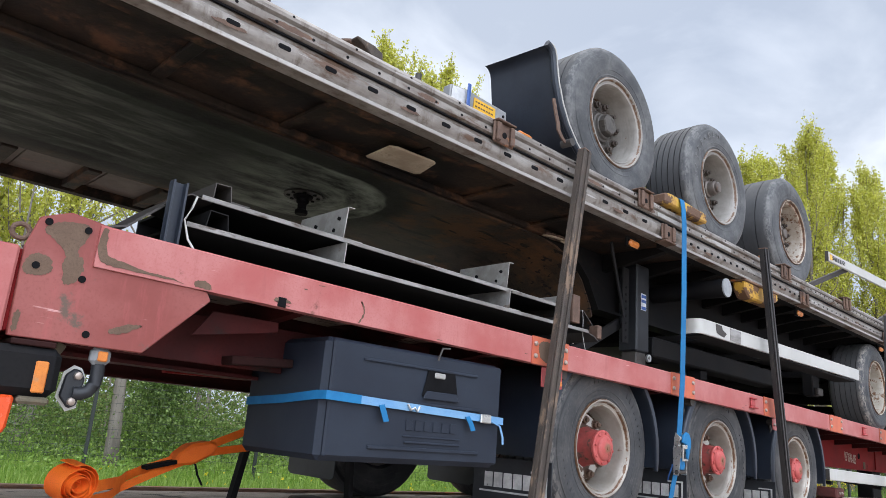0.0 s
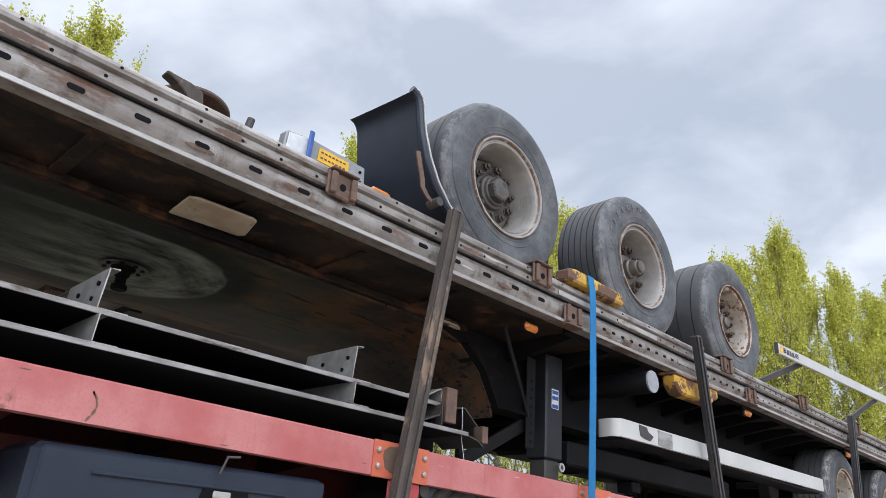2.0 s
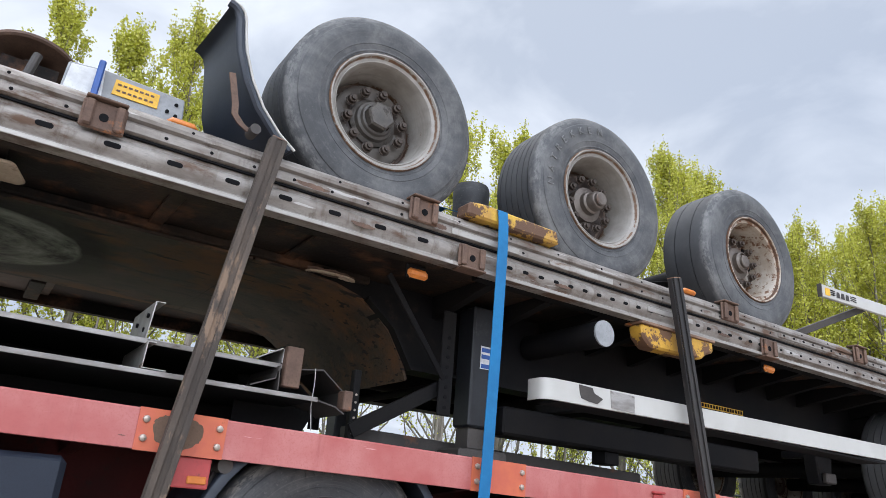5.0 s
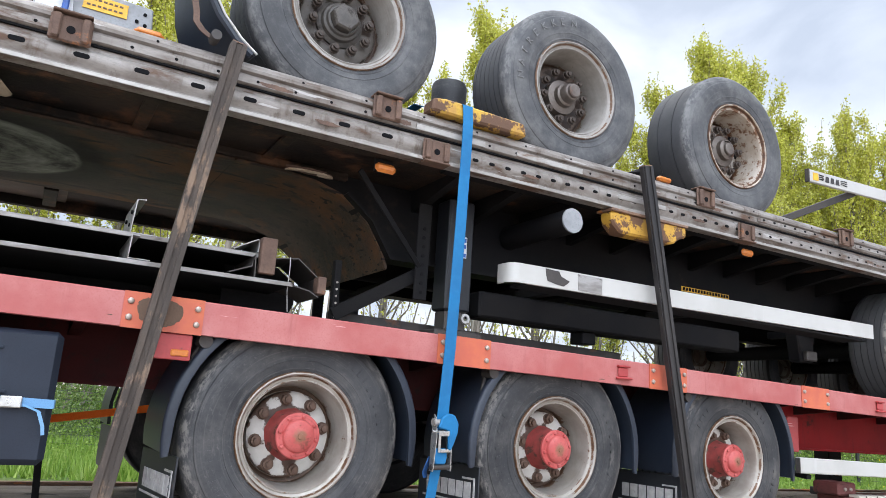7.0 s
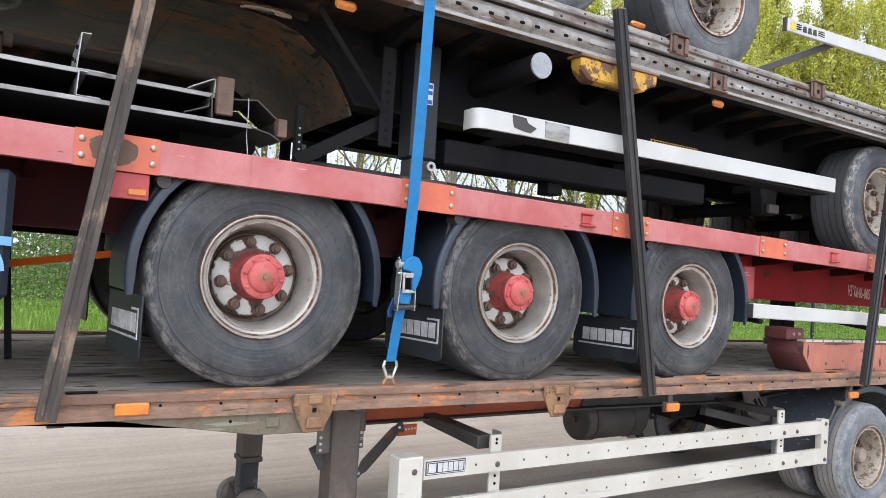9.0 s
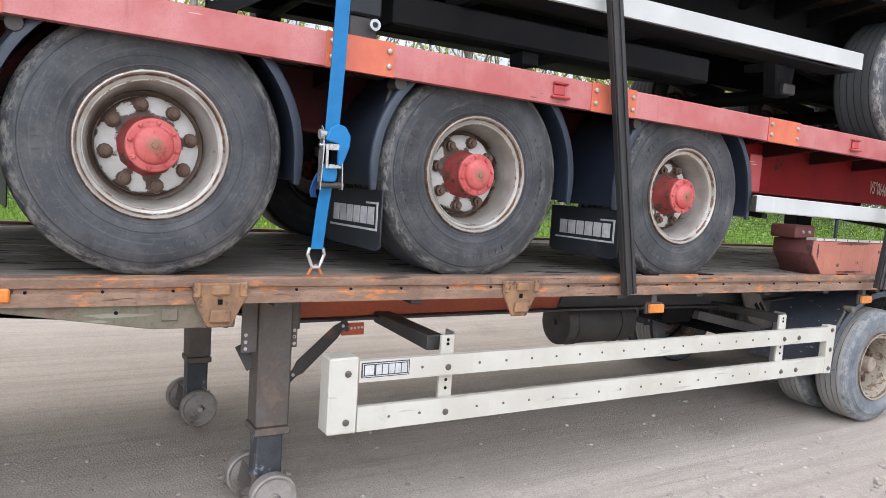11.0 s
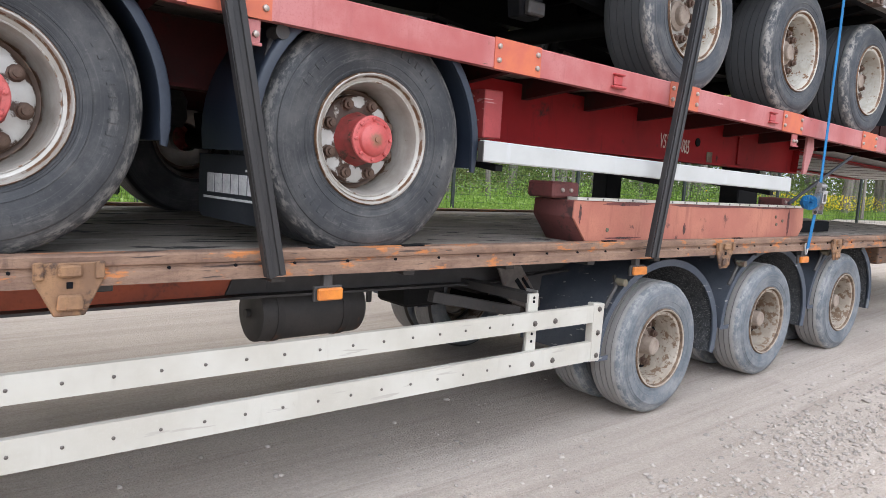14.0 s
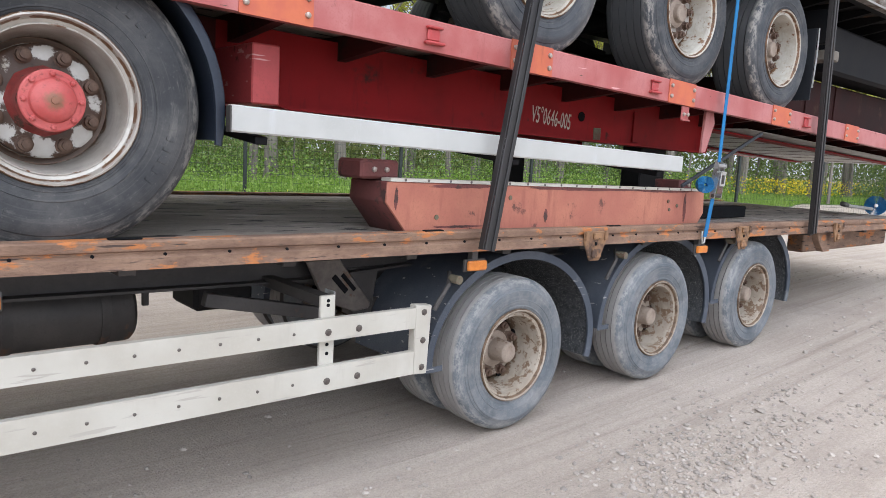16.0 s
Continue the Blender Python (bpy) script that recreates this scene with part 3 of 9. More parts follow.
def prism(points, y0, y1, bevel=0.004, bm=None, axis="y"):
    """A plate with the outline points (x, z) from y0 to y1, or (y, z) from x0 to x1 with axis x."""
    b = bmesh.new()
    put = (lambda p, d: (p[0], d, p[1])) if axis == "y" else (lambda p, d: (d, p[0], p[1])) if axis == "x" else (lambda p, d: (p[0], p[1], d))
    a = [b.verts.new(put(p, y0)) for p in points]
    c = [b.verts.new(put(p, y1)) for p in points]
    n = len(points)
    b.faces.new(a)
    b.faces.new(c[::-1])
    for i in range(n):
        b.faces.new((a[i], c[i], c[(i + 1) % n], a[(i + 1) % n]))
    bmesh.ops.recalc_face_normals(b, faces=b.faces)
    if bevel:
        bmesh.ops.bevel(b, geom=b.edges[:], offset=bevel, segments=1, affect="EDGES", clamp_overlap=True)
    return add(bm, b) if bm else b


def sweep(profile, xs, drop, closed=True, bm=None):
    """A bar along x: the outline (y, z) carried along xs, lifted by drop(x)."""
    b = bm or bmesh.new()
    rows = [[b.verts.new((x, p[0], p[1] + drop(x))) for p in profile] for x in xs]
    n = len(profile)
    for r0, r1 in zip(rows, rows[1:]):
        for i in range(n if closed else n - 1):
            b.faces.new((r0[i], r0[(i + 1) % n], r1[(i + 1) % n], r1[i]))
    if closed:
        b.faces.new(rows[0])
        b.faces.new(rows[-1][::-1])
    return b


def rect(y0, y1, z0, z1, c=0.004):
    return [(y0 + c, z0), (y1 - c, z0), (y1, z0 + c), (y1, z1 - c), (y1 - c, z1), (y0 + c, z1), (y0, z1 - c), (y0, z0 + c)]


def lathe(profile, seg=48, bm=None, at=(0, 0, 0), closed=False):
    """Turn the outline (r, y) round the y axis."""
    b = bm or bmesh.new()
    rings = []
    for r, y in profile:
        if r < 1e-5:
            rings.append([b.verts.new((at[0], at[1] + y, at[2]))])
        else:
            rings.append([b.verts.new((at[0] + r * math.cos(a), at[1] + y, at[2] + r * math.sin(a))) for a in (2 * math.pi * i / seg for i in range(seg))])
    pairs = list(zip(rings, rings[1:])) + ([(rings[-1], rings[0])] if closed else [])
    for p, q in pairs:
        for i in range(seg):
            j = (i + 1) % seg
            if len(p) == 1 and len(q) == 1:
                continue
            if len(p) == 1:
                b.faces.new((p[0], q[i], q[j]))
            elif len(q) == 1:
                b.faces.new((p[i], q[0], p[j]))
            else:
                b.faces.new((p[i], q[i], q[j], p[j]))
    return b


def rod(a, c, r, seg=12, bm=None, r2=None):
    """A round bar from a to c."""
    b = bmesh.new()
    a, c = Vector(a), Vector(c)
    bmesh.ops.create_cone(b, cap_ends=True, segments=seg, radius1=r, radius2=r if r2 is None else r2, depth=(c - a).length)
    m = Matrix.Translation((a + c) / 2) @ (c - a).to_track_quat("Z", "Y").to_matrix().to_4x4()
    bmesh.ops.transform(b, matrix=m, verts=b.verts)
    return add(bm, b) if bm else b


def bar(a, c, w, d, bevel=0.003, bm=None, side=(0, 1, 0)):
    """A square bar from a to c, w wide across and d deep along side."""
    a, c = Vector(a), Vector(c)
    z = (c - a).normalized()
    y = (Vector(side) - z * z.dot(Vector(side))).normalized()
    x = y.cross(z)
    m = Matrix((x, y, z)).transposed().to_4x4()
    m.translation = (a + c) / 2
    return box(-w / 2, w / 2, -d / 2, d / 2, -(c - a).length / 2, (c - a).length / 2, bevel, m, bm)


def ribbon(points, width, thick, side, bm=None):
    """Webbing: a flat band along points, width across along side."""
    b = bm or bmesh.new()
    pts = [Vector(p) for p in points]
    s = Vector(side).normalized() * width / 2
    rows = []
    for i, p in enumerate(pts):
        d = (pts[min(i + 1, len(pts) - 1)] - pts[max(i - 1, 0)]).normalized()
        n = d.cross(s).normalized() * thick / 2
        rows.append([b.verts.new(p + u) for u in (s + n, s - n, -s - n, -s + n)])
    for r0, r1 in zip(rows, rows[1:]):
        for i in range(4):
            b.faces.new((r0[i], r0[(i + 1) % 4], r1[(i + 1) % 4], r1[i]))
    b.faces.new(rows[0])
    b.faces.new(rows[-1][::-1])
    return b


def tube(points, r, seg=8, bm=None):
    """A bent round bar or hose through points."""
    b = bm or bmesh.new()
    pts = [Vector(p) for p in points]
    rows = []
    ref = Vector((0.13, 0.31, 0.94))
    for i, p in enumerate(pts):
        d = (pts[min(i + 1, len(pts) - 1)] - pts[max(i - 1, 0)]).normalized()
        u = d.cross(ref).normalized()
        v = d.cross(u)
        rows.append([b.verts.new(p + (u * math.cos(a) + v * math.sin(a)) * r) for a in (2 * math.pi * k / seg for k in range(seg))])
    for r0, r1 in zip(rows, rows[1:]):
        for i in range(seg):
            b.faces.new((r0[i], r0[(i + 1) % seg], r1[(i + 1) % seg], r1[i]))
    b.faces.new(rows[0])
    b.faces.new(rows[-1][::-1])
    return b


def arc(cx, cz, r, a0, a1, n):
    """Points (x, z) round a centre, in degrees from +x towards +z."""
    return [(cx + r * math.cos(radians(a0 + (a1 - a0) * i / n)), cz + r * math.sin(radians(a0 + (a1 - a0) * i / n))) for i in range(n + 1)]


def spread(a, b, n):
    return [a + (b - a) * i / n for i in range(n + 1)]


# ==== wheels ====
def tyre_mesh(r, w, rim, groove=4, letters=(), seg=96):
    """A truck tyre, outer face at y = 0: bead, bulged wall with thin raised rings, scuffed shoulder, ribs and grooves."""
    mid = (rim + r) / 2
    p = [(rim - 0.004, 0.040), (rim + 0.004, 0.016), (rim + 0.014, 0.008), (rim + 0.022, 0.0065), (rim + 0.024, 0.0035), (rim + 0.030, 0.003), (rim + 0.032, 0.0045), (rim + 0.048, 0.001)]
    c = rim + 0.060
    p += [(c - 0.002, -0.001), (c - 0.001, -0.0028), (c + 0.001, -0.0028), (c + 0.002, -0.001)]
    p += [(mid + 0.002, -0.005), (mid + 0.022, -0.0055), (r - 0.066, -0.0015), (r - 0.056, 0.002), (r - 0.053, 0.0065), (r - 0.036, 0.012), (r - 0.020, 0.020), (r - 0.009, 0.032)]
    a, b = 0.040, w - 0.040
    p.append((r - 0.003, a))
    for i in range(groove):
        y = a + (b - a) * (i + 0.75) / (groove + 0.5)
        p += [(r, y - 0.0035), (r - 0.010, y - 0.002), (r - 0.010, y + 0.002), (r, y + 0.0035)]
    p += [(r - 0.003, b), (r - 0.009, w - 0.032), (r - 0.022, w - 0.02), (r - 0.05, w - 0.008), (mid, w), (rim + 0.02, w - 0.004), (rim, w - 0.03)]
    b = lathe(p, seg)
    # worn raised lettering, too faint to read
    rm = mid + 0.006
    for a0, n in letters:
        for i in range(n):
            a, hw = radians(a0 + i * 6.2), 0.020 if i % 3 else 0.012
            top, low = [], []
            for dr, da in ((-0.014, -hw), (0.014, -hw), (0.014, hw), (-0.014, hw)):
                x, z = (rm + dr) * math.cos(a + da), (rm + dr) * math.sin(a + da)
                top.append(b.verts.new((x, -0.0082, z)))
                low.append(b.verts.new((x, 0.002, z)))
            b.faces.new(top)
            for k in range(4):
                b.faces.new((top[k], low[k], low[(k + 1) % 4], top[(k + 1) % 4]))
    return b


def rim_mesh(rim, dish, w, disc_r=0.0, seg=64):
    """Steel rim with a rolled flange, a drop well and a dished disc set back by dish."""
    p = [(rim + 0.010, 0.020), (rim + 0.013, 0.006), (rim + 0.009, -0.002), (rim + 0.002, -0.003), (rim - 0.003, 0.002), (rim - 0.006, 0.012), (rim - 0.010, 0.018), (rim - 0.021, 0.022), (rim - 0.0235, 0.0185), (rim - 0.027, 0.0185), (rim - 0.031, 0.026), (rim - 0.036, 0.045),
         (rim - 0.041, dish * 0.50), (rim - 0.045, dish * 0.72), (rim - 0.050, dish - 0.020), (rim - 0.053, dish + 0.030), (rim - 0.074, dish + 0.034), (rim - 0.076, dish - 0.002), (rim - 0.095, dish - 0.008), (0.150, dish - 0.014), (0.09, dish - 0.014), (0.09, dish + 0.05)]
    b = lathe(p, seg)
    lathe([(rim + 0.012, 0.018), (rim - 0.005, 0.05), (rim - 0.03, 0.10), (rim - 0.03, w - 0.08), (rim + 0.012, w - 0.02)], seg, b)
    return b


def nuts(n, radius, y, r=0.017, h=0.03):
    out = []
    for i in range(n):
        a = 2 * math.pi * (i + 0.5) / n
        out.append((radius * math.cos(a), y, radius * math.sin(a)))
    return out


def nut_mesh(r=0.017, h=0.028, finish_name="nut_rust"):
    b = lathe([(r * 1.25, 0.004), (r * 1.25, 0.0), (r, -0.002), (r, -h * 0.6), (r * 0.85, -h * 0.66), (r * 0.6, -h * 0.68), (r * 0.6, -h), (0, -h - 0.002)], 10)
    return finish(b, "nut", M[finish_name], 30)


NUT = nut_mesh(0.023, 0.036)
NUT_GREASE = nut_mesh(0.022, 0.036, "nut_grease")
HAND_HOLE = finish(prism([(0.015 * math.cos(a), 0.024 * math.sin(a)) for a in spread(0, 5.9, 12)], -0.004, 0.004, 0.0), "hand_hole", M["ink_dark"])
KITS = {}


def kit(key, r, w, rim, dish, tyre_mat, rim_mat, disc_mat, groove=4, letters=()):
    """The shared meshes of one kind of wheel."""
    if key not in KITS:
        disc = lathe([(rim - 0.0735, dish + 0.020), (rim - 0.0745, dish - 0.006), (rim - 0.080, dish - 0.012), (rim - 0.092, dish - 0.016), (0.15, dish - 0.022), (0.085, dish - 0.022)], 48)
        KITS[key] = (finish(rim_mesh(rim, dish, w), "wheel", rim_mat), finish(tyre_mesh(r, w, rim, groove, letters), "tyre", tyre_mat), finish(disc, "disc", disc_mat))
    return KITS[key]


def wheel(parent, meshes, at, hub, hub_label, nut_n=10, nut_r=0.1675, nut_y=0.0, spin=0.0, flip=False, holes=None, nut=None):
    """wheel > tyre, disc, hub and each nut, the hub's axis along y."""
    m = pose(*at, 0, spin, 180 if flip else 0)
    wm, tm, dm = meshes
    w = part("wheel", wm, None, parent, at=m)
    part("tyre", tm, None, w, at=m)
    part("disc", dm, None, w, at=m)
    if hub:
        h = part("hub", hub, None, w, hub_label, at=m)
        if hub is HUB_RED:
            part("hub_barrel", HUB_BARREL, None, w, "rusty red hub body", at=m)
    for p in nuts(nut_n, nut_r, nut_y):
        part("nut", nut or NUT, None, w, at=m @ Matrix.Translation(p))
    if holes:
        for p in nuts(holes[0], holes[1], holes[2]):
            part("hand_hole", HAND_HOLE, None, w, at=m @ Matrix.Translation(p) @ pose(0, 0, 0, 0, -math.degrees(math.atan2(p[2], p[0])), 0))
    return w


def red_hub_mesh():
    """Cap: a thin bolted flange with a low dome and a grease nipple."""
    b = lathe([(0.094, 0.022), (0.098, 0.012), (0.097, 0.006), (0.093, 0.003), (0.071, 0.002), (0.068, -0.002), (0.066, -0.010), (0.058, -0.018), (0.040, -0.024), (0.016, -0.026), (0.012, -0.027), (0.011, -0.032), (0.0, -0.033)], 48)
    for i in range(8):
        a = 2 * math.pi * i / 8
        lathe([(0.010, 0.004), (0.0095, -0.006), (0.005, -0.009), (0.0, -0.009)], 6, b, (0.083 * math.cos(a), 0.002, 0.083 * math.sin(a)))
    return finish(b, "hub", M["hub_red"], 30)


def hub_barrel_mesh():
    """The rusty hub body behind the cap, with cast lobes between the nuts."""
    b = lathe([(0.114, 0.135), (0.108, 0.118), (0.098, 0.104), (0.095, 0.060), (0.092, 0.045), (0.090, 0.020)], 64)
    for v in b.verts:
        k = 1 + 0.035 * max(0.0, math.cos(8 * math.atan2(v.co.z, v.co.x))) ** 2 * (1 if v.co.y > 0.025 else 0)
        v.co.x *= k
        v.co.z *= k
    return finish(b, "hub_barrel", M["hub_grimy"], 35)


def steel_hub_mesh(mat, r=0.085, tip=0.05, bright=False):
    b = lathe([(r + 0.04, 0.20), (r + 0.035, 0.13), (r, 0.12), (r * 0.96, 0.09), (r * 0.80, 0.082), (r * 0.78, tip + 0.014), (r * 0.70, tip + 0.004), (r * 0.60, tip), (r * 0.58, tip - 0.016), (r * 0.5, tip - 0.02), (0, tip - 0.022)], 28)
    lathe([(r + 0.03, 0.20), (r + 0.03, 0.14), (r + 0.01, 0.128)], 32, b)
    return finish(b, "hub", mat, 30)


def hex_hub_mesh():
    """Greasy hub with a stepped flange and a six-sided cap."""
    b = lathe([(0.125, 0.20), (0.122, 0.150), (0.104, 0.138), (0.098, 0.118), (0.086, 0.112), (0.080, 0.098), (0.070, 0.094)], 32)
    lathe([(0.074, 0.104), (0.073, 0.060), (0.064, 0.050), (0.030, 0.047), (0, 0.046)], 6, b)
    return finish(b, "hub", M["hub_grease"], 25)


HUB_RED = red_hub_mesh()
HUB_BARREL = hub_barrel_mesh()
HUB_STEEL = steel_hub_mesh(M["hub_steel"], 0.074, 0.085)
HUB_DUAL = finish(lathe([(0.105, 0.20), (0.100, 0.158), (0.078, 0.150), (0.066, 0.146), (0.060, 0.120), (0.057, 0.062), (0.053, 0.052), (0.046, 0.048), (0.020, 0.047), (0, 0.047)], 28), "hub", M["hub_dust"], 30)
HUB_HEX = hex_hub_mesh()
HUB_C = finish(lathe([(0.115, 0.22), (0.112, 0.150), (0.092, 0.142), (0.086, 0.118), (0.070, 0.112), (0.060, 0.108), (0.056, 0.080), (0.050, 0.074), (0.0, 0.072)], 28), "hub", M["hub_dust"], 30)
HUB_TIP = steel_hub_mesh(M["hub_steel"], 0.07, 0.03)


# ==== ground and setting ====
def z_a(x):
    """Deck height of the lowest trailer."""
    return 1.147 - 0.0070 * x


def z_b(x):
    """Mid-height of the red trailer's side rail, which sags towards its front."""
    return 2.062 - 0.0165 * x - 0.0008 * x * x


def ground_material():
    m = material("pale_gravel_yard", (0.485, 0.410, 0.348), (0.425, 0.356, 0.300), 0.35, 90, 0.92, stain=(0.380, 0.317, 0.270), stain_scale=0.9, stain_low=0.5, stain_high=0.7,
                 bump=0.5, depth=0.012)
    nt = m.node_tree
    N, L = nt.nodes.new, nt.links.new
    p = nt.nodes["Principled BSDF"]
    co = N("ShaderNodeTexCoord")
    # tyre tracks swept along the yard
    mp = N("ShaderNodeMapping")
    mp.inputs["Scale"].default_value, mp.inputs["Rotation"].default_value = (0.07, 3.4, 1), (0, 0, radians(-9))
    L(co.outputs["Object"], mp.inputs["Vector"])
    tr = N("ShaderNodeTexNoise")
    tr.inputs["Scale"].default_value, tr.inputs["Detail"].default_value, tr.inputs["Roughness"].default_value = 2.2, 7, 0.62
    L(mp.outputs[0], tr.inputs["Vector"])
    r = N("ShaderNodeMapRange")
    r.inputs["From Min"].default_value, r.inputs["From Max"].default_value = 0.45, 0.7
    L(tr.outputs["Fac"], r.inputs["Value"])
    mix = N("ShaderNodeMix")
    mix.data_type, mix.blend_type = "RGBA", "MULTIPLY"
    sc = N("ShaderNodeMath")
    sc.operation = "MULTIPLY"
    sc.inputs[1].default_value = 0.5
    L(r.outputs[0], sc.inputs[0])
    L(sc.outputs[0], mix.inputs["Factor"])
    old = p.inputs["Base Color"].links[0].from_socket
    L(old, mix.inputs["A"])
    mix.inputs["B"].default_value = (0.70, 0.66, 0.63, 1)
    # fine drag marks left by tyres and rain
    m4, dr, r4 = N("ShaderNodeMapping"), N("ShaderNodeTexNoise"), N("ShaderNodeMapRange")
    m4.inputs["Scale"].default_value, m4.inputs["Rotation"].default_value = (0.30, 11.0, 1), (0, 0, radians(-5))
    L(co.outputs["Object"], m4.inputs["Vector"])
    dr.inputs["Scale"].default_value, dr.inputs["Detail"].default_value, dr.inputs["Roughness"].default_value = 1.6, 9, 0.7
    L(m4.outputs[0], dr.inputs["Vector"])
    r4.inputs["From Min"].default_value, r4.inputs["From Max"].default_value = 0.53, 0.68
    r4.inputs["To Max"].default_value = 0.55
    L(dr.outputs["Fac"], r4.inputs["Value"])
    drag = N("ShaderNodeMix")
    drag.data_type, drag.blend_type = "RGBA", "MULTIPLY"
    L(r4.outputs[0], drag.inputs["Factor"])
    L(mix.outputs["Result"], drag.inputs["A"])
    drag.inputs["B"].default_value = (0.62, 0.58, 0.55, 1)
    # small pebbles, each with its own tone
    vo = N("ShaderNodeTexVoronoi")
    vo.inputs["Scale"].default_value = 75
    L(co.outputs["Object"], vo.inputs["Vector"])
    hs = N("ShaderNodeSeparateColor")
    L(vo.outputs["Color"], hs.inputs[0])
    mr = N("ShaderNodeMapRange")
    mr.inputs["To Min"].default_value, mr.inputs["To Max"].default_value = 0.91, 1.06
    L(hs.outputs[0], mr.inputs["Value"])
    mul = N("ShaderNodeVectorMath")
    mul.operation = "SCALE"
    L(drag.outputs["Result"], mul.inputs[0])
    L(mr.outputs[0], mul.inputs["Scale"])
    L(mul.outputs[0], p.inputs["Base Color"])
    b2 = N("ShaderNodeBump")
    b2.inputs["Strength"].default_value, b2.inputs["Distance"].default_value = 0.6, 0.006
    L(vo.outputs["Distance"], b2.inputs["Height"])
    L(p.inputs["Normal"].links[0].from_socket, b2.inputs["Normal"])
    L(b2.outputs[0], p.inputs["Normal"])
    cl = N("ShaderNodeTexNoise")
    cl.inputs["Scale"].default_value, cl.inputs["Detail"].default_value, cl.inputs["Roughness"].default_value = 9.0, 8.0, 0.75
    L(mp.outputs[0], cl.inputs["Vector"])
    b3 = N("ShaderNodeBump")
    b3.inputs["Strength"].default_value, b3.inputs["Distance"].default_value = 0.22, 0.03
    rough_ground = N("ShaderNodeMath")
    rough_ground.operation = "SUBTRACT"
    L(cl.outputs["Fac"], rough_ground.inputs[0])
    L(r4.outputs[0], rough_ground.inputs[1])
    L(rough_ground.outputs[0], b3.inputs["Height"])
    L(b2.outputs[0], b3.inputs["Normal"])
    L(b3.outputs[0], p.inputs["Normal"])
    return m


M["ground"] = ground_material()
M["grass_soil"] = material("rough_grass_ground", (0.075, 0.13, 0.028), (0.11, 0.16, 0.04), 0.6, 20, 0.9, bump=0.6, depth=0.03, stain=(0.10, 0.095, 0.05), stain_scale=0.7,
                           stain_low=0.6, stain_high=0.7)


def rise(x, y):
    """The yard climbs gently towards the rear axles of the lowest trailer."""
    k = max(0.0, min(1.0, (9.0 - abs(y)) / 5.0))
    return k * 0.040 * max(0.0, min(7.0, x - 4.75))


def fence_y(x):
    """The fence runs obliquely behind the yard."""
    return 16.0 - 0.30 * x


def verge_y(x):
    """The front edge of the grass, which draws back from the fence at the far end of the yard."""
    return fence_y(x) - 4.6 + min(12.1, max(0.0, 0.6 * (x - 18)))


def build_ground():
    b = bmesh.new()
    xs = [-900, -200, -60] + spread(-24, 30, 108) + [70, 200, 900]
    ys = [-900, -200, -40] + spread(-10, 8, 36) + [30, 200, 900]
    grid = []
    for y in ys:
        row = []
        for x in xs:
            near = abs(x) < 40 and abs(y) < 20
            z = rise(x, y) + (0.018 * noise.noise(Vector((x * 0.35, y * 0.9, 1.3))) if near else 0.0)
            row.append(b.verts.new((x, y, z)))
        grid.append(row)
    for r0, r1 in zip(grid, grid[1:]):
        for i in range(len(xs) - 1):
            b.faces.new((r0[i], r0[i + 1], r1[i + 1], r1[i]))
    me = finish(b, "ground", M["ground"], 80)
    return tagged(new("ground", me), "pale beige gravel yard with swept tyre tracks", "ground", kind="structure")


build_ground()


def build_verge():
    """The grass strip behind the yard, up to the fence and on into the wood."""
    b = bmesh.new()
    rows = []
    for x in spread(-60, 120, 90):
        f = verge_y(x)
        rows.append([b.verts.new((x, f + d, h + 0.06 * noise.noise(Vector((x * 0.5, d, 4))))) for d, h in
                     ((0, -0.10), (0.3, 0.06), (2.1, 0.10), (4.6, 0.12), (10.6, 0.2), (18.6, 0.2), (44, 0.4), (124, 0.6))])
    for r0, r1 in zip(rows, rows[1:]):
        for i in range(7):
            b.faces.new((r0[i], r1[i], r1[i + 1], r0[i + 1]))
    tagged(new("verge", finish(b, "verge", M["grass_soil"], 80)), "rough green grass verge in front of a wire fence", "grass", kind="structure")


build_verge()


# ==== trailer on the ground ====
def rail_profile():
    return [(-0.004, -0.100), (-0.004, -0.060), (0.004, -0.056), (0.014, -0.050), (0.014, -0.041), (0.002, -0.036), (0.0, -0.030), (0.0, -0.006), (0.006, 0.0), (0.075, 0.0), (0.075, -0.012), (0.022, -0.014), (0.022, -0.085),
            (0.05, -0.088), (0.05, -0.1)]


DUAL_AXLES = ((5.0, 0.428), (6.352, 0.480), (7.685, 0.516))


def guard_arc(x, q, k, n=28):
    """The flattened arch (x, z) of a mudguard over the wheel at x, q, shrunk by k."""
    return [(x + 0.065 + (0.650 - k) * math.cos(radians(a)), q + 0.01 + (0.540 - k) * math.sin(radians(a))) for a in spread(182, -14, n)]


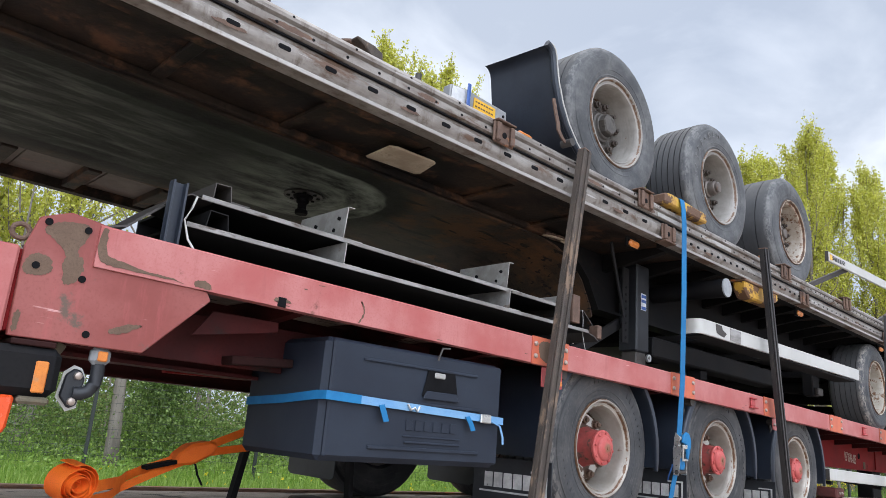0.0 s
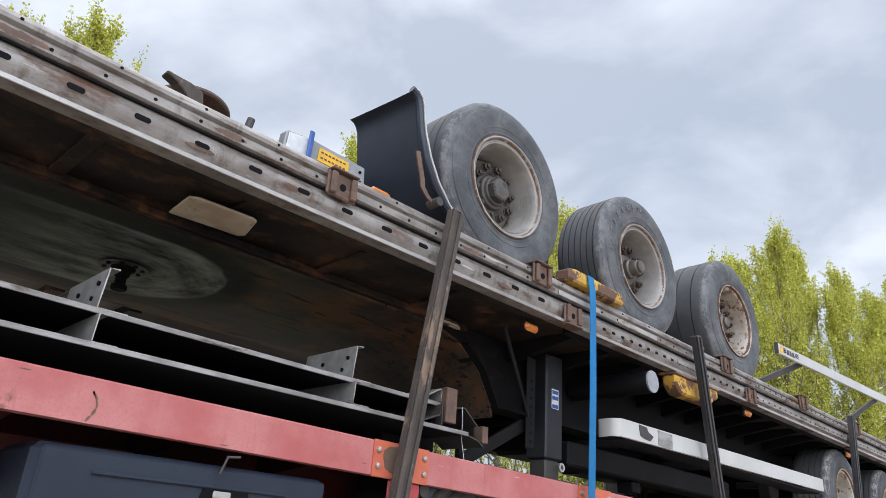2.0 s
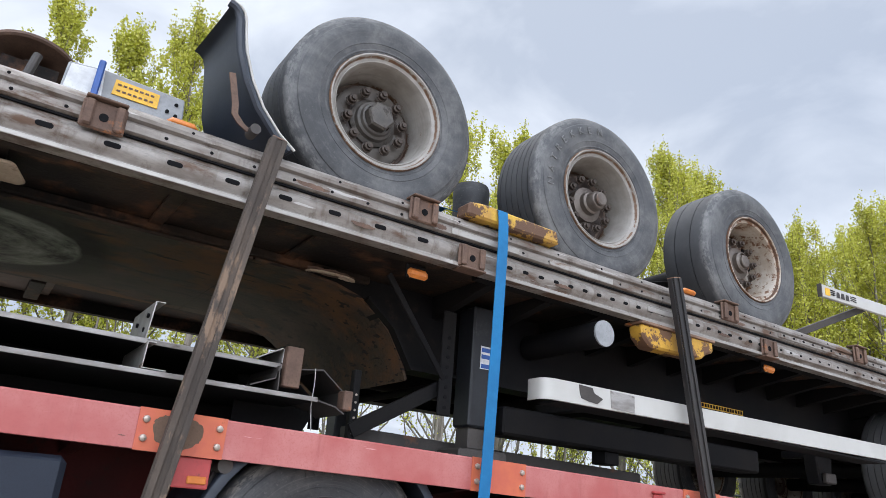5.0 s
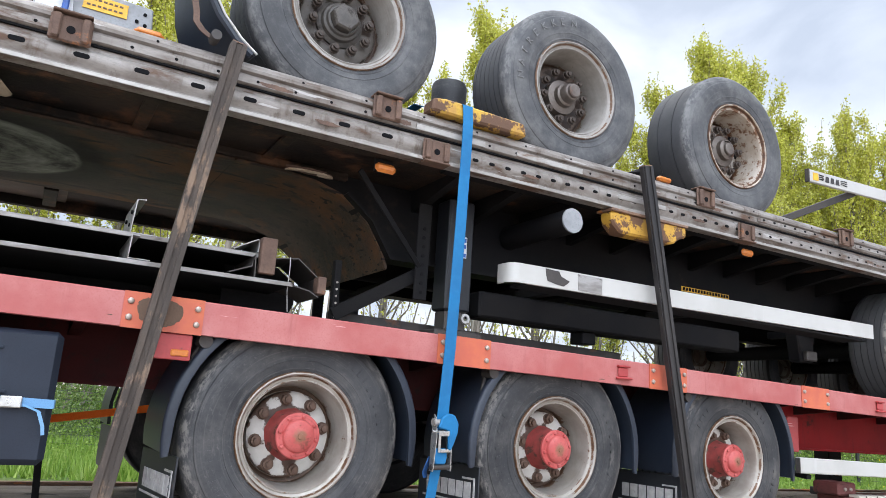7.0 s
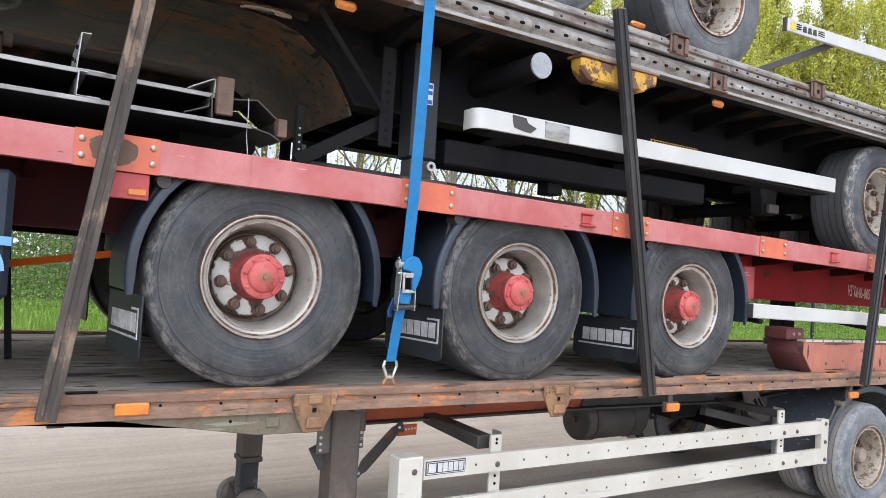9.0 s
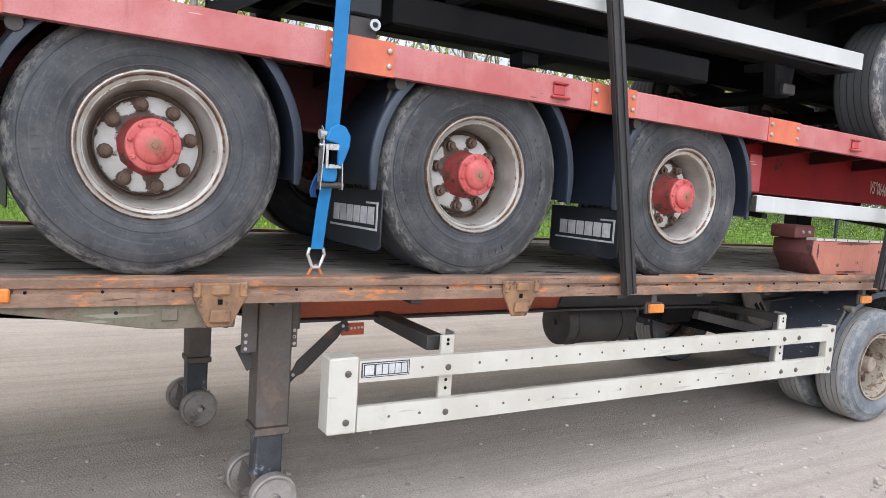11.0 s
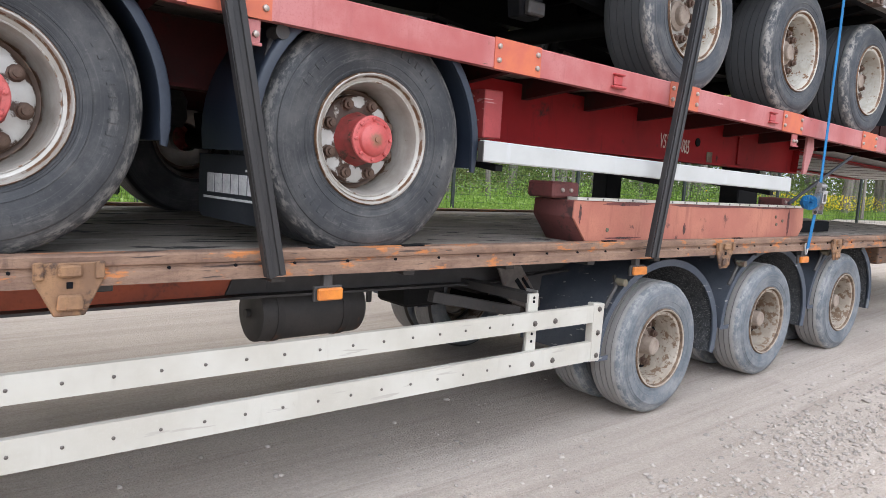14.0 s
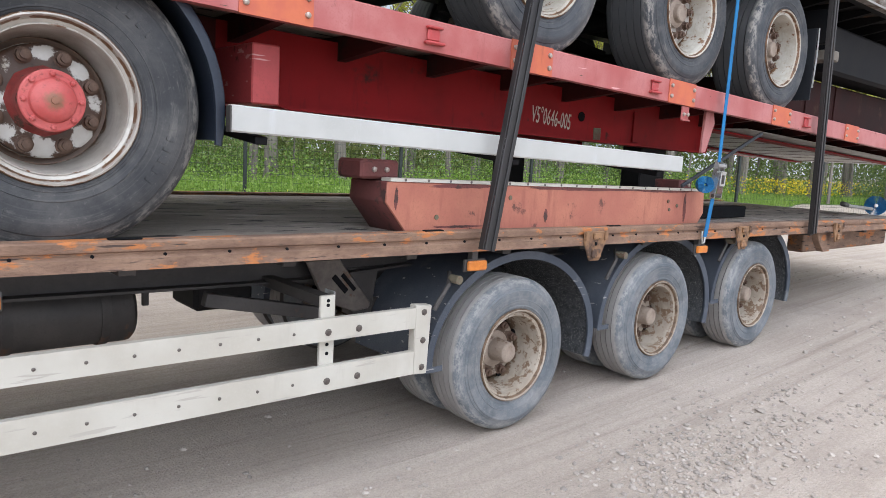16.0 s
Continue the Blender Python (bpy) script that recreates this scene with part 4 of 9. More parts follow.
def build_lower():
    t = thing("flatbed_trailer", "rust-brown flatbed trailer with worn deck, standing on gravel", "trailer", (2.5, 1.25, 0))
    X0, X1 = -4.3, 11.6
    xs = spread(X0, X1, 26)
    part("side_rail", sweep(rail_profile(), xs, z_a), M["rust_brown"], t, "rusty brown rail with flaking orange paint")
    part("side_rail", sweep([(2.5 - y, z) for y, z in rail_profile()], xs, z_a), M["rust_brown"], t)
    part("end_rail", box(X0 - 0.05, X0 - 0.005, 0.0, 2.5, z_a(X0) - 0.1, z_a(X0), 0.005), M["rust_brown"], t)
    # deck boards, laid lengthwise
    wid = 2.35 / 12
    for i in range(12):
        y = 0.0755 + wid * i
        k = random.uniform(-0.003, 0.002)
        part("plank", sweep(rect(y + 0.002, y + wid - 0.002, -0.050 + k, -0.021 + k, 0.003), spread(X0, X1, 8), z_a), M["deck_ply"], t)
    # cross members under the deck
    for x in spread(X0 + 0.4, X1 - 0.4, 24):
        part("cross_member", box(x - 0.03, x + 0.03, 0.08, 2.42, z_a(x) - 0.135, z_a(x) - 0.054, 0.003), M["dark_steel"], t)
    # chassis beams, shallow at the neck
    for y in (0.62, 1.86):
        pts = [(X0 + 0.1, 0.97), (0.1, 0.95), (0.75, 0.842), (4.0, 0.82), (4.6, 0.86), (9.0, 0.86), (9.3, 0.93), (X1 - 0.2, 0.95)]
        pts.insert(3, (2.50, 0.842))
        for run, finish_name in ((pts[:4], "orange_chassis"), (pts[3:], "dark_steel")):
            out = run + [(x, z_a(x) - 0.055) for x, _ in reversed(run)]
            part("chassis_beam", prism(out, y, y + 0.012, 0.0), M[finish_name], t, "burnt orange I-beam, dark brown-grey towards the axles")
            b = ribbon([(x, y + 0.006, z) for x, z in run], 0.14, 0.012, (0, 1, 0))
            part("beam_flange", b, M["dark_steel"], t, "dark rusty flange")
        z = z_a(2.5) - 0.056
        part("web_stiffener", prism([(2.40, 0.850), (2.50, z), (2.60, z), (2.60, 0.850)][::-1], y - 0.012, y - 0.0005, 0.003), M["dark_steel"], t)
    # fish-bellied side plate in front of the landing gear
    part("side_plate", prism([(-0.93, 1.052), (-0.93, 1.078), (-0.76, 1.070), (-0.47, 1.030), (0.0, 0.955), (0.30, 0.950), (0.31, 1.046)][::-1], 0.012, 0.030, 0.003), M["belly"], t,
         "mossy grey steel plate")
    part("plate_boss", box(0.03, 0.09, 0.004, 0.0118, 0.985, 1.03, 0.004), M["belly"], t)
    part("hole", rod((-0.12, 0.009, 1.02), (-0.12, 0.0135, 1.02), 0.007, 8), M["ink_dark"], t)
    # side marker lamps
    for x, z, y, w in ((-0.505, 1.092, -0.004, 0.125), (2.572, 0.952, -0.006, 0.110), (4.62, 0.945, 0.0, 0.12), (6.72, 0.93, 0.0, 0.12)):
        b = box(x - w / 2 - 0.008, x + w / 2 + 0.008, y + 0.012, y + 0.03, z - 0.03, z + 0.03, 0.003)
        if z < 1:
            box(x - 0.02, x + 0.02, y + 0.016, y + 0.05, z, 1.04, 0.003, bm=b)
        base = part("marker_lamp", b, M["dark_steel"], t)
        part("lens", box(x - w / 2, x + w / 2, y - 0.012, y + 0.0115, z - 0.024, z + 0.024, 0.006), M["amber"], base, "amber lens")
    # stake brackets
    for x in (0.235, 1.64, 5.52, 7.255, 9.0, -1.9, -3.3):
        z = z_a(x)
        out = [(x - 0.10, z - 0.02), (x - 0.10, z - 0.075), (x - 0.055, z - 0.165), (x - 0.045, z - 0.188), (x + 0.045, z - 0.188), (x + 0.055, z - 0.165), (x + 0.10, z - 0.075), (x + 0.10, z - 0.02)]
        br = part("stake_bracket", prism(out[::-1], -0.018, -0.0045, 0.004), M["rust_tan"], t, "pressed bracket with flaking orange paint")
        for e in (-1, 1):
            part("bracket_ear", box(x + e * 0.086 - 0.014, x + e * 0.086 + 0.014, -0.030, -0.0185, z - 0.072, z - 0.016, 0.004), M["rust_tan"], br)
        part("upper_loop", box(x - 0.034, x + 0.034, -0.036, -0.0185, z - 0.064, z - 0.026, 0.006), M["rust_tan"], br)
        part("lower_loop", prism([(x - 0.040, z - 0.168), (x - 0.034, z - 0.118), (x + 0.034, z - 0.118), (x + 0.040, z - 0.168)], -0.036, -0.0185, 0.006), M["rust_tan"], br)
        part("hole", box(x - 0.009, x + 0.009, -0.0225, -0.0182, z - 0.100, z - 0.080, 0.001), M["ink_dark"], br)
    # small bolts along the rail
    for i in range(40):
        x = -0.4 + 0.235 * i
        part("rail_bolt", rod((x, 0.003, z_a(x) - 0.05), (x, 0.010, z_a(x) - 0.05), 0.006, 6), M["ink_dark"], t)
    # dents in the deck edge: lashing pockets
    for x in (-0.68, 2.55, 3.0, 4.36, 5.75):
        part("lashing_pocket", box(x - 0.055, x + 0.055, 0.02, 0.05, z_a(x) + 0.0005, z_a(x) + 0.006, 0.003), M["ink_dark"], t)
    # landing gear
    for xc, y, far in ((0.580, 0.36, 0), (0.535, 1.70, 1)):
        h = 0.0 if far else 0.008
        leg = part("landing_leg", box(xc - 0.068 - h, xc + 0.068 + h, y, y + 0.15, 0.400, 1.05, 0.010), M["leg_steel"], t, "telescopic brown steel landing leg")
        part("collar", box(xc - 0.074 - h, xc + 0.072 + h, y - 0.007, y + 0.157, 0.366, 0.3995, 0.004), M["leg_steel"], leg)
        part("inner_tube", box(xc - 0.064, xc + 0.056, y + 0.014, y + 0.136, 0.125, 0.3655, 0.008), M["tube_worn"], leg, "dark inner tube with chipped pale paint")
        for e in (-0.022, 0.164):
            out = [(xc - 0.105, 0.10), (xc - 0.085, 0.205), (xc - 0.03, 0.125), (xc + 0.02, 0.125), (xc + 0.06, 0.200), (xc + 0.085, 0.14), (xc + 0.05, 0.07), (xc - 0.06, 0.06)]
            part("foot_bracket", prism(out[::-1], y + e, y + e + 0.008, 0.002), M["leg_steel"], leg)
        part("foot_axle", rod((xc, y - 0.115, 0.112), (xc, y + 0.25, 0.112), 0.016, 12), M["dark_steel"], leg)
        for k, yy in enumerate((y - 0.115, y + 0.185)):
            w = lathe([(0.0, 0.0), (0.022, 0.0), (0.026, 0.012), (0.085, 0.014), (0.098, 0.004), (0.106, 0.010), (0.109, 0.05), (0.1, 0.068), (0.03, 0.066), (0.0, 0.066)], 32)
            wx = xc + (-0.012 if k == 0 else -0.042)
            fw = part("foot_wheel", w, M["foot_dust"], leg, at=pose(wx, yy, 0.112))
            if k == 0:
                part("axle_nut", rod((0, -0.012, 0), (0, 0.012, 0), 0.014, 8), M["bolt"], fw, at=pose(wx, yy, 0.112))
        # mounting plates with a row of holes beside the leg
        for x0, x1, z0 in ((xc - 0.150, xc - 0.078, 0.748), (xc + 0.078, xc + 0.108, 0.760)):
            pl = part("mounting_plate", box(x0, x1, y + 0.030, y + 0.038, z0, 1.04, 0.003), M["leg_steel"], leg)
            hx = x0 + 0.020 if x0 < xc else (x0 + x1) / 2
            for k in range(3):
                part("hole", rod((hx, y + 0.0268, z0 + 0.018 + 0.031 * k), (hx, y + 0.0305, z0 + 0.018 + 0.031 * k), 0.008, 10), M["ink_light"], pl)
        part("mounting_bracket", prism([(xc + 0.078, 0.842), (xc + 0.078, 1.04), (xc + 0.122, 1.04), (xc + 0.122, 0.842)][::-1], y + 0.040, y + 0.10, 0.003), M["dark_steel"], leg)
        part("leg_brace", bar((xc - 0.078, y + 0.10, 0.655), (xc - 0.125, y + 0.14, 0.76), 0.05, 0.012), M["dark_steel"], leg)
    # pressed brace: flat drilled ends, wider folded middle
    along, across = Vector((0.322, 0.0, 0.242)).normalized(), Vector((-0.242, 0.0, 0.322)).normalized()
    foot = Vector((0.662, 0.42, 0.600))
    line = [(0.0, -0.022), (0.045, -0.022), (0.075, -0.034), (0.315, -0.030), (0.345, -0.022), (0.405, -0.022), (0.405, 0.020), (0.365, 0.024), (0.335, 0.034), (0.085, 0.036), (0.050, 0.020), (0.0, 0.020)]
    b = prism([((foot + along * u + across * v).x, (foot + along * u + across * v).z) for u, v in line], 0.42, 0.432, 0.002)
    for v in b.verts:
        v.co.y += 0.28 * (v.co.x - 0.66)
    br = part("brace", b, M["dark_steel"], t, "folded dark steel brace")
    for u in (0.032, 0.372):
        c = foot + along * u
        y = 0.42 + 0.28 * (c.x - 0.66)
        part("hole", rod((c.x, y - 0.004, c.z), (c.x, y - 0.0005, c.z), 0.008, 10), M["ink_light"], br)
    pl = part("gusset_plate", box(0.960, 1.083, 0.522, 0.534, 0.770, 0.832, 0.003), M["orange_chassis"], t)
    part("bolt_head", rod((0.985, 0.514, 0.803), (0.985, 0.5215, 0.803), 0.013, 8), M["dark_steel"], pl)
    for k in range(4):
        part("hole", rod((1.012 + 0.019 * k, 0.518, 0.806 + 0.001 * k), (1.012 + 0.019 * k, 0.5225, 0.806 + 0.001 * k), 0.0065, 8), M["ink_light"], pl)
    b = prism([(0.142, 0.767), (0.62, 0.812), (0.62, 0.868), (0.142, 0.838)], 1.235, 1.325, 0.004, axis="x")
    for v in b.verts:
        v.co.x -= 0.12 * (v.co.y - 0.142)
    part("guard_arm", b, M["dark_steel"], t)
    part("cross_tube", rod((0.57, 0.5, 0.90), (0.54, 1.71, 0.90), 0.022, 12), M["dark_steel"], t)
    part("hook", tube([(0.30, 0.30, 0.96), (0.30, 0.28, 0.93), (0.31, 0.27, 0.90), (0.335, 0.27, 0.895), (0.35, 0.275, 0.915)], 0.005), M["dark_steel"], t)
    # air tank
    tank = lathe([(0.0, -0.015), (0.08, -0.010), (0.13, 0.005), (0.147, 0.022), (0.15, 0.04), (0.15, 0.605), (0.147, 0.616), (0.135, 0.622), (0.022, 0.625), (0.022, 0.65), (0, 0.65)], 32)
    part("air_tank", tank, M["dark_steel"], t, "black air tank", at=pose(3.30, 0.95, 0.68, 0, 0, 90))
    part("tank_bracket", prism([(2.64, 0.80), (2.64, 0.93), (3.46, 0.93), (3.46, 0.86), (3.40, 0.80), (3.36, 0.80), (3.36, 0.70), (3.33, 0.70), (3.33, 0.80)][::-1], 0.86, 0.88, 0.004), M["dark_steel"], t)
    for x in (2.80, 3.18):
        part("tank_strap", lathe([(0.153, 0.0), (0.156, 0.0), (0.156, 0.04), (0.153, 0.04)], 32, closed=True), M["dark_steel"], t, at=pose(x, 0.95, 0.68, 0, 0, 90))
        part("tank_hanger", box(x - 0.04, x, 0.93, 0.97, 0.82, 1.03, 0.003), M["dark_steel"], t)
    part("valve_box", box(3.55, 3.85, 0.8, 1.1, 0.66, 0.83, 0.02), M["black_paint"], t)
    # axles with trailing arms
    for x, q in DUAL_AXLES:
        part("axle", rod((x, 0.35, q), (x, 2.15, q), 0.06, 16), M["black_paint"], t)
        for y in (0.66, 1.78):
            part("trailing_arm", bar((x - 0.62, y, 0.66), (x + 0.1, y, 0.50), 0.09, 0.08), M["dark_steel"], t)
            part("hanger", prism([(x - 0.72, 0.86), (x - 0.52, 0.86), (x - 0.56, 0.60), (x - 0.68, 0.60)][::-1], y - 0.05, y + 0.05, 0.006), M["dark_steel"], t)
            part("air_bag", lathe([(0.0, 0), (0.10, 0), (0.125, 0.04), (0.12, 0.10), (0.125, 0.16), (0.10, 0.2), (0, 0.2)], 20), M["rubber"], t, at=pose(x + 0.28, y, 0.55, 90))
    out = [(3.97, 0.93), (4.16, 0.93), (4.356, 0.695), (4.352, 0.661), (4.26, 0.651), (4.079, 0.72)]
    slot = part("hanger_bracket", prism(out[::-1], 0.50, 0.52, 0.006), M["hub_steel"], t, "slotted grey bracket")
    part("slot", bar((4.125, 0.497, 0.845), (4.205, 0.497, 0.760), 0.030, 0.006, 0.008), M["ink_dark"], slot)
    part("slot", bar((4.175, 0.497, 0.850), (4.255, 0.497, 0.765), 0.022, 0.006, 0.008), M["ink_dark"], slot)
    part("bracket_arm", bar((3.45, 0.45, 0.80), (4.10, 0.45, 0.665), 0.06, 0.05), M["dark_steel"], t)
    # rear hardware
    part("rear_bracket", prism([(8.75, 1.0), (9.05, 1.0), (9.05, 0.80), (8.92, 0.80), (8.80, 0.9)][::-1], 0.06, 0.12, 0.005), M["rust_brown"], t)
    part("rear_beam", box(9.2, 11.4, 0.35, 0.50, 0.74, 0.94, 0.01), M["rust_brown"], t)
    # dual wheels
    k = kit("dual", 0.418, 0.26, 0.240, 0.185, M["rubber_grey"], M["rim_dusty"], M["disc_dusty"], 4)
    small = kit("dual_inner", 0.418, 0.26, 0.240, 0.05, M["rubber_grey"], M["rim_dusty"], M["disc_dusty"], 4)
    for i, (x, q) in enumerate(DUAL_AXLES):
        wheel(t, k, (x, 0.055, q), HUB_DUAL, "dusty brown hub cap", 8, 0.135, 0.16, spin=17 * i, holes=(8, 0.168, 0.172))
        wheel(t, small, (x, 0.385, q), None, "", 0)
        wheel(t, k, (x, 2.445, q), HUB_DUAL, "dusty brown hub cap", 8, 0.135, 0.16, spin=31 * i, flip=True)
        wheel(t, small, (x, 2.115, q), None, "", 0, flip=True)
    # mudguards with a rolled lip, and a bristly spray liner inside the rear half
    for i, (x, q) in enumerate(DUAL_AXLES):
        for y0 in (0.11, 1.80):
            path, inner, liner = guard_arc(x, q, 0.0), guard_arc(x, q, 0.012), guard_arc(x, q, 0.022)
            b = bmesh.new()
            rows = [[b.verts.new(v) for v in ((xa, y0, za), (xa, y0 + 0.60, za), (xb, y0 + 0.60, zb), (xb, y0, zb))] for (xa, za), (xb, zb) in zip(path, inner)]
            for r0, r1 in zip(rows, rows[1:]):
                for j in range(4):
                    b.faces.new((r0[j], r0[(j + 1) % 4], r1[(j + 1) % 4], r1[j]))
            b.faces.new(rows[0])
            b.faces.new(rows[-1][::-1])
            mg = part("mudguard", b, M["flap_dusty"], t, "dusty blue-grey plastic mudguard", smooth=60)
            b = bmesh.new()
            rows = []
            for (xa, za), (xb, zb) in zip(guard_arc(x, q, -0.004), guard_arc(x, q, 0.040)):
                rows.append([b.verts.new(v) for v in ((xa, y0 - 0.014, za), (xa, y0 - 0.001, za), (xb, y0 - 0.001, zb), (xb, y0 - 0.010, zb))])
            for r0, r1 in zip(rows, rows[1:]):
                for j in range(4):
                    b.faces.new((r0[j], r0[(j + 1) % 4], r1[(j + 1) % 4], r1[j]))
            b.faces.new(rows[0])
            b.faces.new(rows[-1][::-1])
            part("guard_lip", b, M["flap_dusty"], mg, smooth=60)
            part("spray_liner", ribbon([(xa, y0 + 0.30, za) for xa, za in liner[13:]], 0.56, 0.006, (0, 1, 0)), M["bristle"], mg, "speckled grey spray-suppression bristles", smooth=60)
            xe, ze = path[0]
            part("guard_foot", box(xe - 0.012, xe + 0.10, y0 - 0.018, y0 - 0.0145, ze - 0.01, ze + 0.02, 0.002), M["flap_dusty"], mg)
        part("mudguard_stay", tube([(x - 0.57, 0.080, q + 0.30), (x - 0.54, 0.075, q + 0.35), (x - 0.49, 0.075, q + 0.42), (x - 0.45, 0.12, q + 0.47)], 0.012, 8), M["dark_steel"], t)
        part("stay_knob", rod((x - 0.46, 0.03, q + 0.445), (x - 0.46, 0.09, q + 0.445), 0.022, 12), M["belly"], t)
    build_guard(t)
    return t


def build_guard(t):
    """White side guard: two long rails with bolt heads, end plates and hangers."""
    Y = 0.045
    g = part("side_guard", box(0.716, 0.853, Y, Y + 0.11, 0.448, 0.786, 0.008), M["white_paint"], t, "dirty white steel side guard")
    dz = -0.0028
    for z0, z1 in ((0.672, 0.768), (0.452, 0.562)):
        b = bmesh.new()
        prof = [(Y, z0), (Y, z1), (Y + 0.03, z1), (Y + 0.03, z1 - 0.006), (Y + 0.005, z1 - 0.006), (Y + 0.005, z0 + 0.006), (Y + 0.03, z0 + 0.006), (Y + 0.03, z0)]
        sweep(prof, spread(0.8535, 4.29, 16), lambda x: dz * (x - 0.85), bm=b)
        part("guard_rail", b, M["white_paint"], g)
        for i in range(1 if z0 < 0.6 else 2, 21):
            x = 0.850 + 0.156 * i
            if abs(x - 1.30) < 0.05 or 3.75 < x < 4.05:
                continue
            zc = (z0 + z1) / 2 + dz * (x - 0.85)
            part("rail_rivet", RIVET, None, g, at=pose(x, Y - 0.0005, zc))
        for x in (1.30, 3.82, 3.975):
            zc = (z0 + z1) / 2 + dz * (x - 0.85)
            part("rail_bolt", BIGBOLT, None, g, at=pose(x, Y - 0.001, zc - 0.01))
    part("end_plate", prism([(4.2905, 0.772), (4.388, 0.764), (4.375, 0.432), (4.2905, 0.438)][::-1], Y, Y + 0.05, 0.005), M["white_paint"], g)
    for z in (0.735, 0.6, 0.47):
        part("rail_bolt", BIGBOLT, None, g, at=pose(4.34, Y - 0.001, z))
    for z in (0.715, 0.5):
        part("rail_bolt", BIGBOLT, None, g, at=pose(0.80, Y - 0.001, z))
    for x in (1.31, 3.835):
        p = part("hanger", box(x - 0.036, x + 0.036, Y + 0.032, Y + 0.05, 0.51, 0.852, 0.003), M["white_paint"], g)
        for z in (0.83, 0.81, 0.64, 0.60):
            part("hole", rod((x, Y + 0.0295, z), (x, Y + 0.0325, z), 0.008, 8), M["ink_dark"], p)
        part("hanger_flange", box(x + 0.040, x + 0.048, Y + 0.0505, Y + 0.13, 0.51, 0.862, 0.002), M["zinc_dull"], p)
        if x > 2:
            part("hanger_arm", box(x - 0.03, x + 0.03, Y + 0.051, 0.63, 0.80, 0.85, 0.003), M["dark_steel"], g)
    # maker's plate, with plain shapes for its mark
    pl = part("maker_plate", box(0.860, 1.095, Y - 0.005, Y - 0.001, 0.692, 0.760, 0.002), M["dark_steel"], g, "dark grey plate with pale blocks")
    for x0, x1, z0, z1 in ((0.866, 1.089, 0.7525, 0.7555), (0.866, 1.089, 0.6965, 0.6995), (0.866, 0.869, 0.6997, 0.7523), (1.086, 1.089, 0.6997, 0.7523)):
        part("plate_border", box(x0, x1, Y - 0.0065, Y - 0.0052, z0, z1, 0.0), M["ink_light"], pl)
    part("mark_block", box(0.876, 0.919, Y - 0.0065, Y - 0.0052, 0.704, 0.748, 0.001), M["ink_light"], pl)
    for k in range(5):
        part("mark_block", box(0.929 + 0.0312 * k, 0.956 + 0.0312 * k, Y - 0.0065, Y - 0.0052, 0.704, 0.748, 0.003), M["ink_light"], pl)


RIVET = finish(lathe([(0.0066, 0.001), (0.0066, -0.002), (0.0045, -0.0035), (0, -0.0038)], 8), "rail_rivet", M["hub_steel"])
BIGBOLT = finish(lathe([(0.016, 0.001), (0.016, -0.002), (0.011, -0.003), (0.0105, -0.008), (0, -0.009)], 8), "rail_bolt", M["hub_steel"])
lower = build_lower()


# ==== red trailer on the lower deck ====
def b_top(x):
    return z_b(x) + 0.067


BOLT = finish(lathe([(0.013, 0.001), (0.013, -0.003), (0.011, -0.009), (0.006, -0.012), (0, -0.0125)], 8), "bolt", M["bolt"])


def mark_on_flap(parent, x, y0, y1, z0, z1, lean):
    """A pale frame with plain blocks, for the owner's mark on a mud flap."""
    w = y1 - y0
    for a, b, c, d in ((y0, y1, z0, z0 + 0.009), (y0, y0 + 0.011, z0 + 0.0095, z1), (y0 + 0.0115, y0 + 0.10, z1 - 0.009, z1)):
        part("mark_bar", box(x - 0.004, x - 0.001, a, b, c, d, 0.0, lean), M["ink_light"], parent)
    n = 6
    s = (w - 0.05) / n
    for i in range(n):
        a = y0 + 0.03 + s * i
        part("mark_bar", box(x - 0.004, x - 0.001, a, a + s * 0.84, z0 + 0.026, z1 - 0.022, 0.0, lean), M["ink_light"], parent)


def ragged(cx, cz, rx, rz, seed, n=26):
    """An uneven outline (x, z) round a centre, such as flaked paint leaves."""
    r = random.Random(seed)
    ph = [r.uniform(0, 6.28) for _ in range(4)]
    k = [1 + 0.14 * math.sin(12.57 * i / n + ph[0]) + 0.09 * math.sin(31.4 * i / n + ph[1]) + 0.05 * math.sin(56.5 * i / n + ph[2]) + r.uniform(-0.03, 0.03) for i in range(n)]
    return [(cx + rx * k[i] * math.cos(2 * math.pi * i / n), cz + rz * k[(i * 5) % n] * math.sin(2 * math.pi * i / n)) for i in range(n)]


def flake(points, seed=0):
    """A rounded, slightly ragged outline through the given corners."""
    r = random.Random(seed)
    for _ in range(3):
        out = []
        for p, q in zip(points, points[1:] + points[:1]):
            out += [(p[0] * 0.75 + q[0] * 0.25, p[1] * 0.75 + q[1] * 0.25), (p[0] * 0.25 + q[0] * 0.75, p[1] * 0.25 + q[1] * 0.75)]
        points = [(x + r.uniform(-0.0022, 0.0022), z + r.uniform(-0.0022, 0.0022)) for x, z in out]
    return points


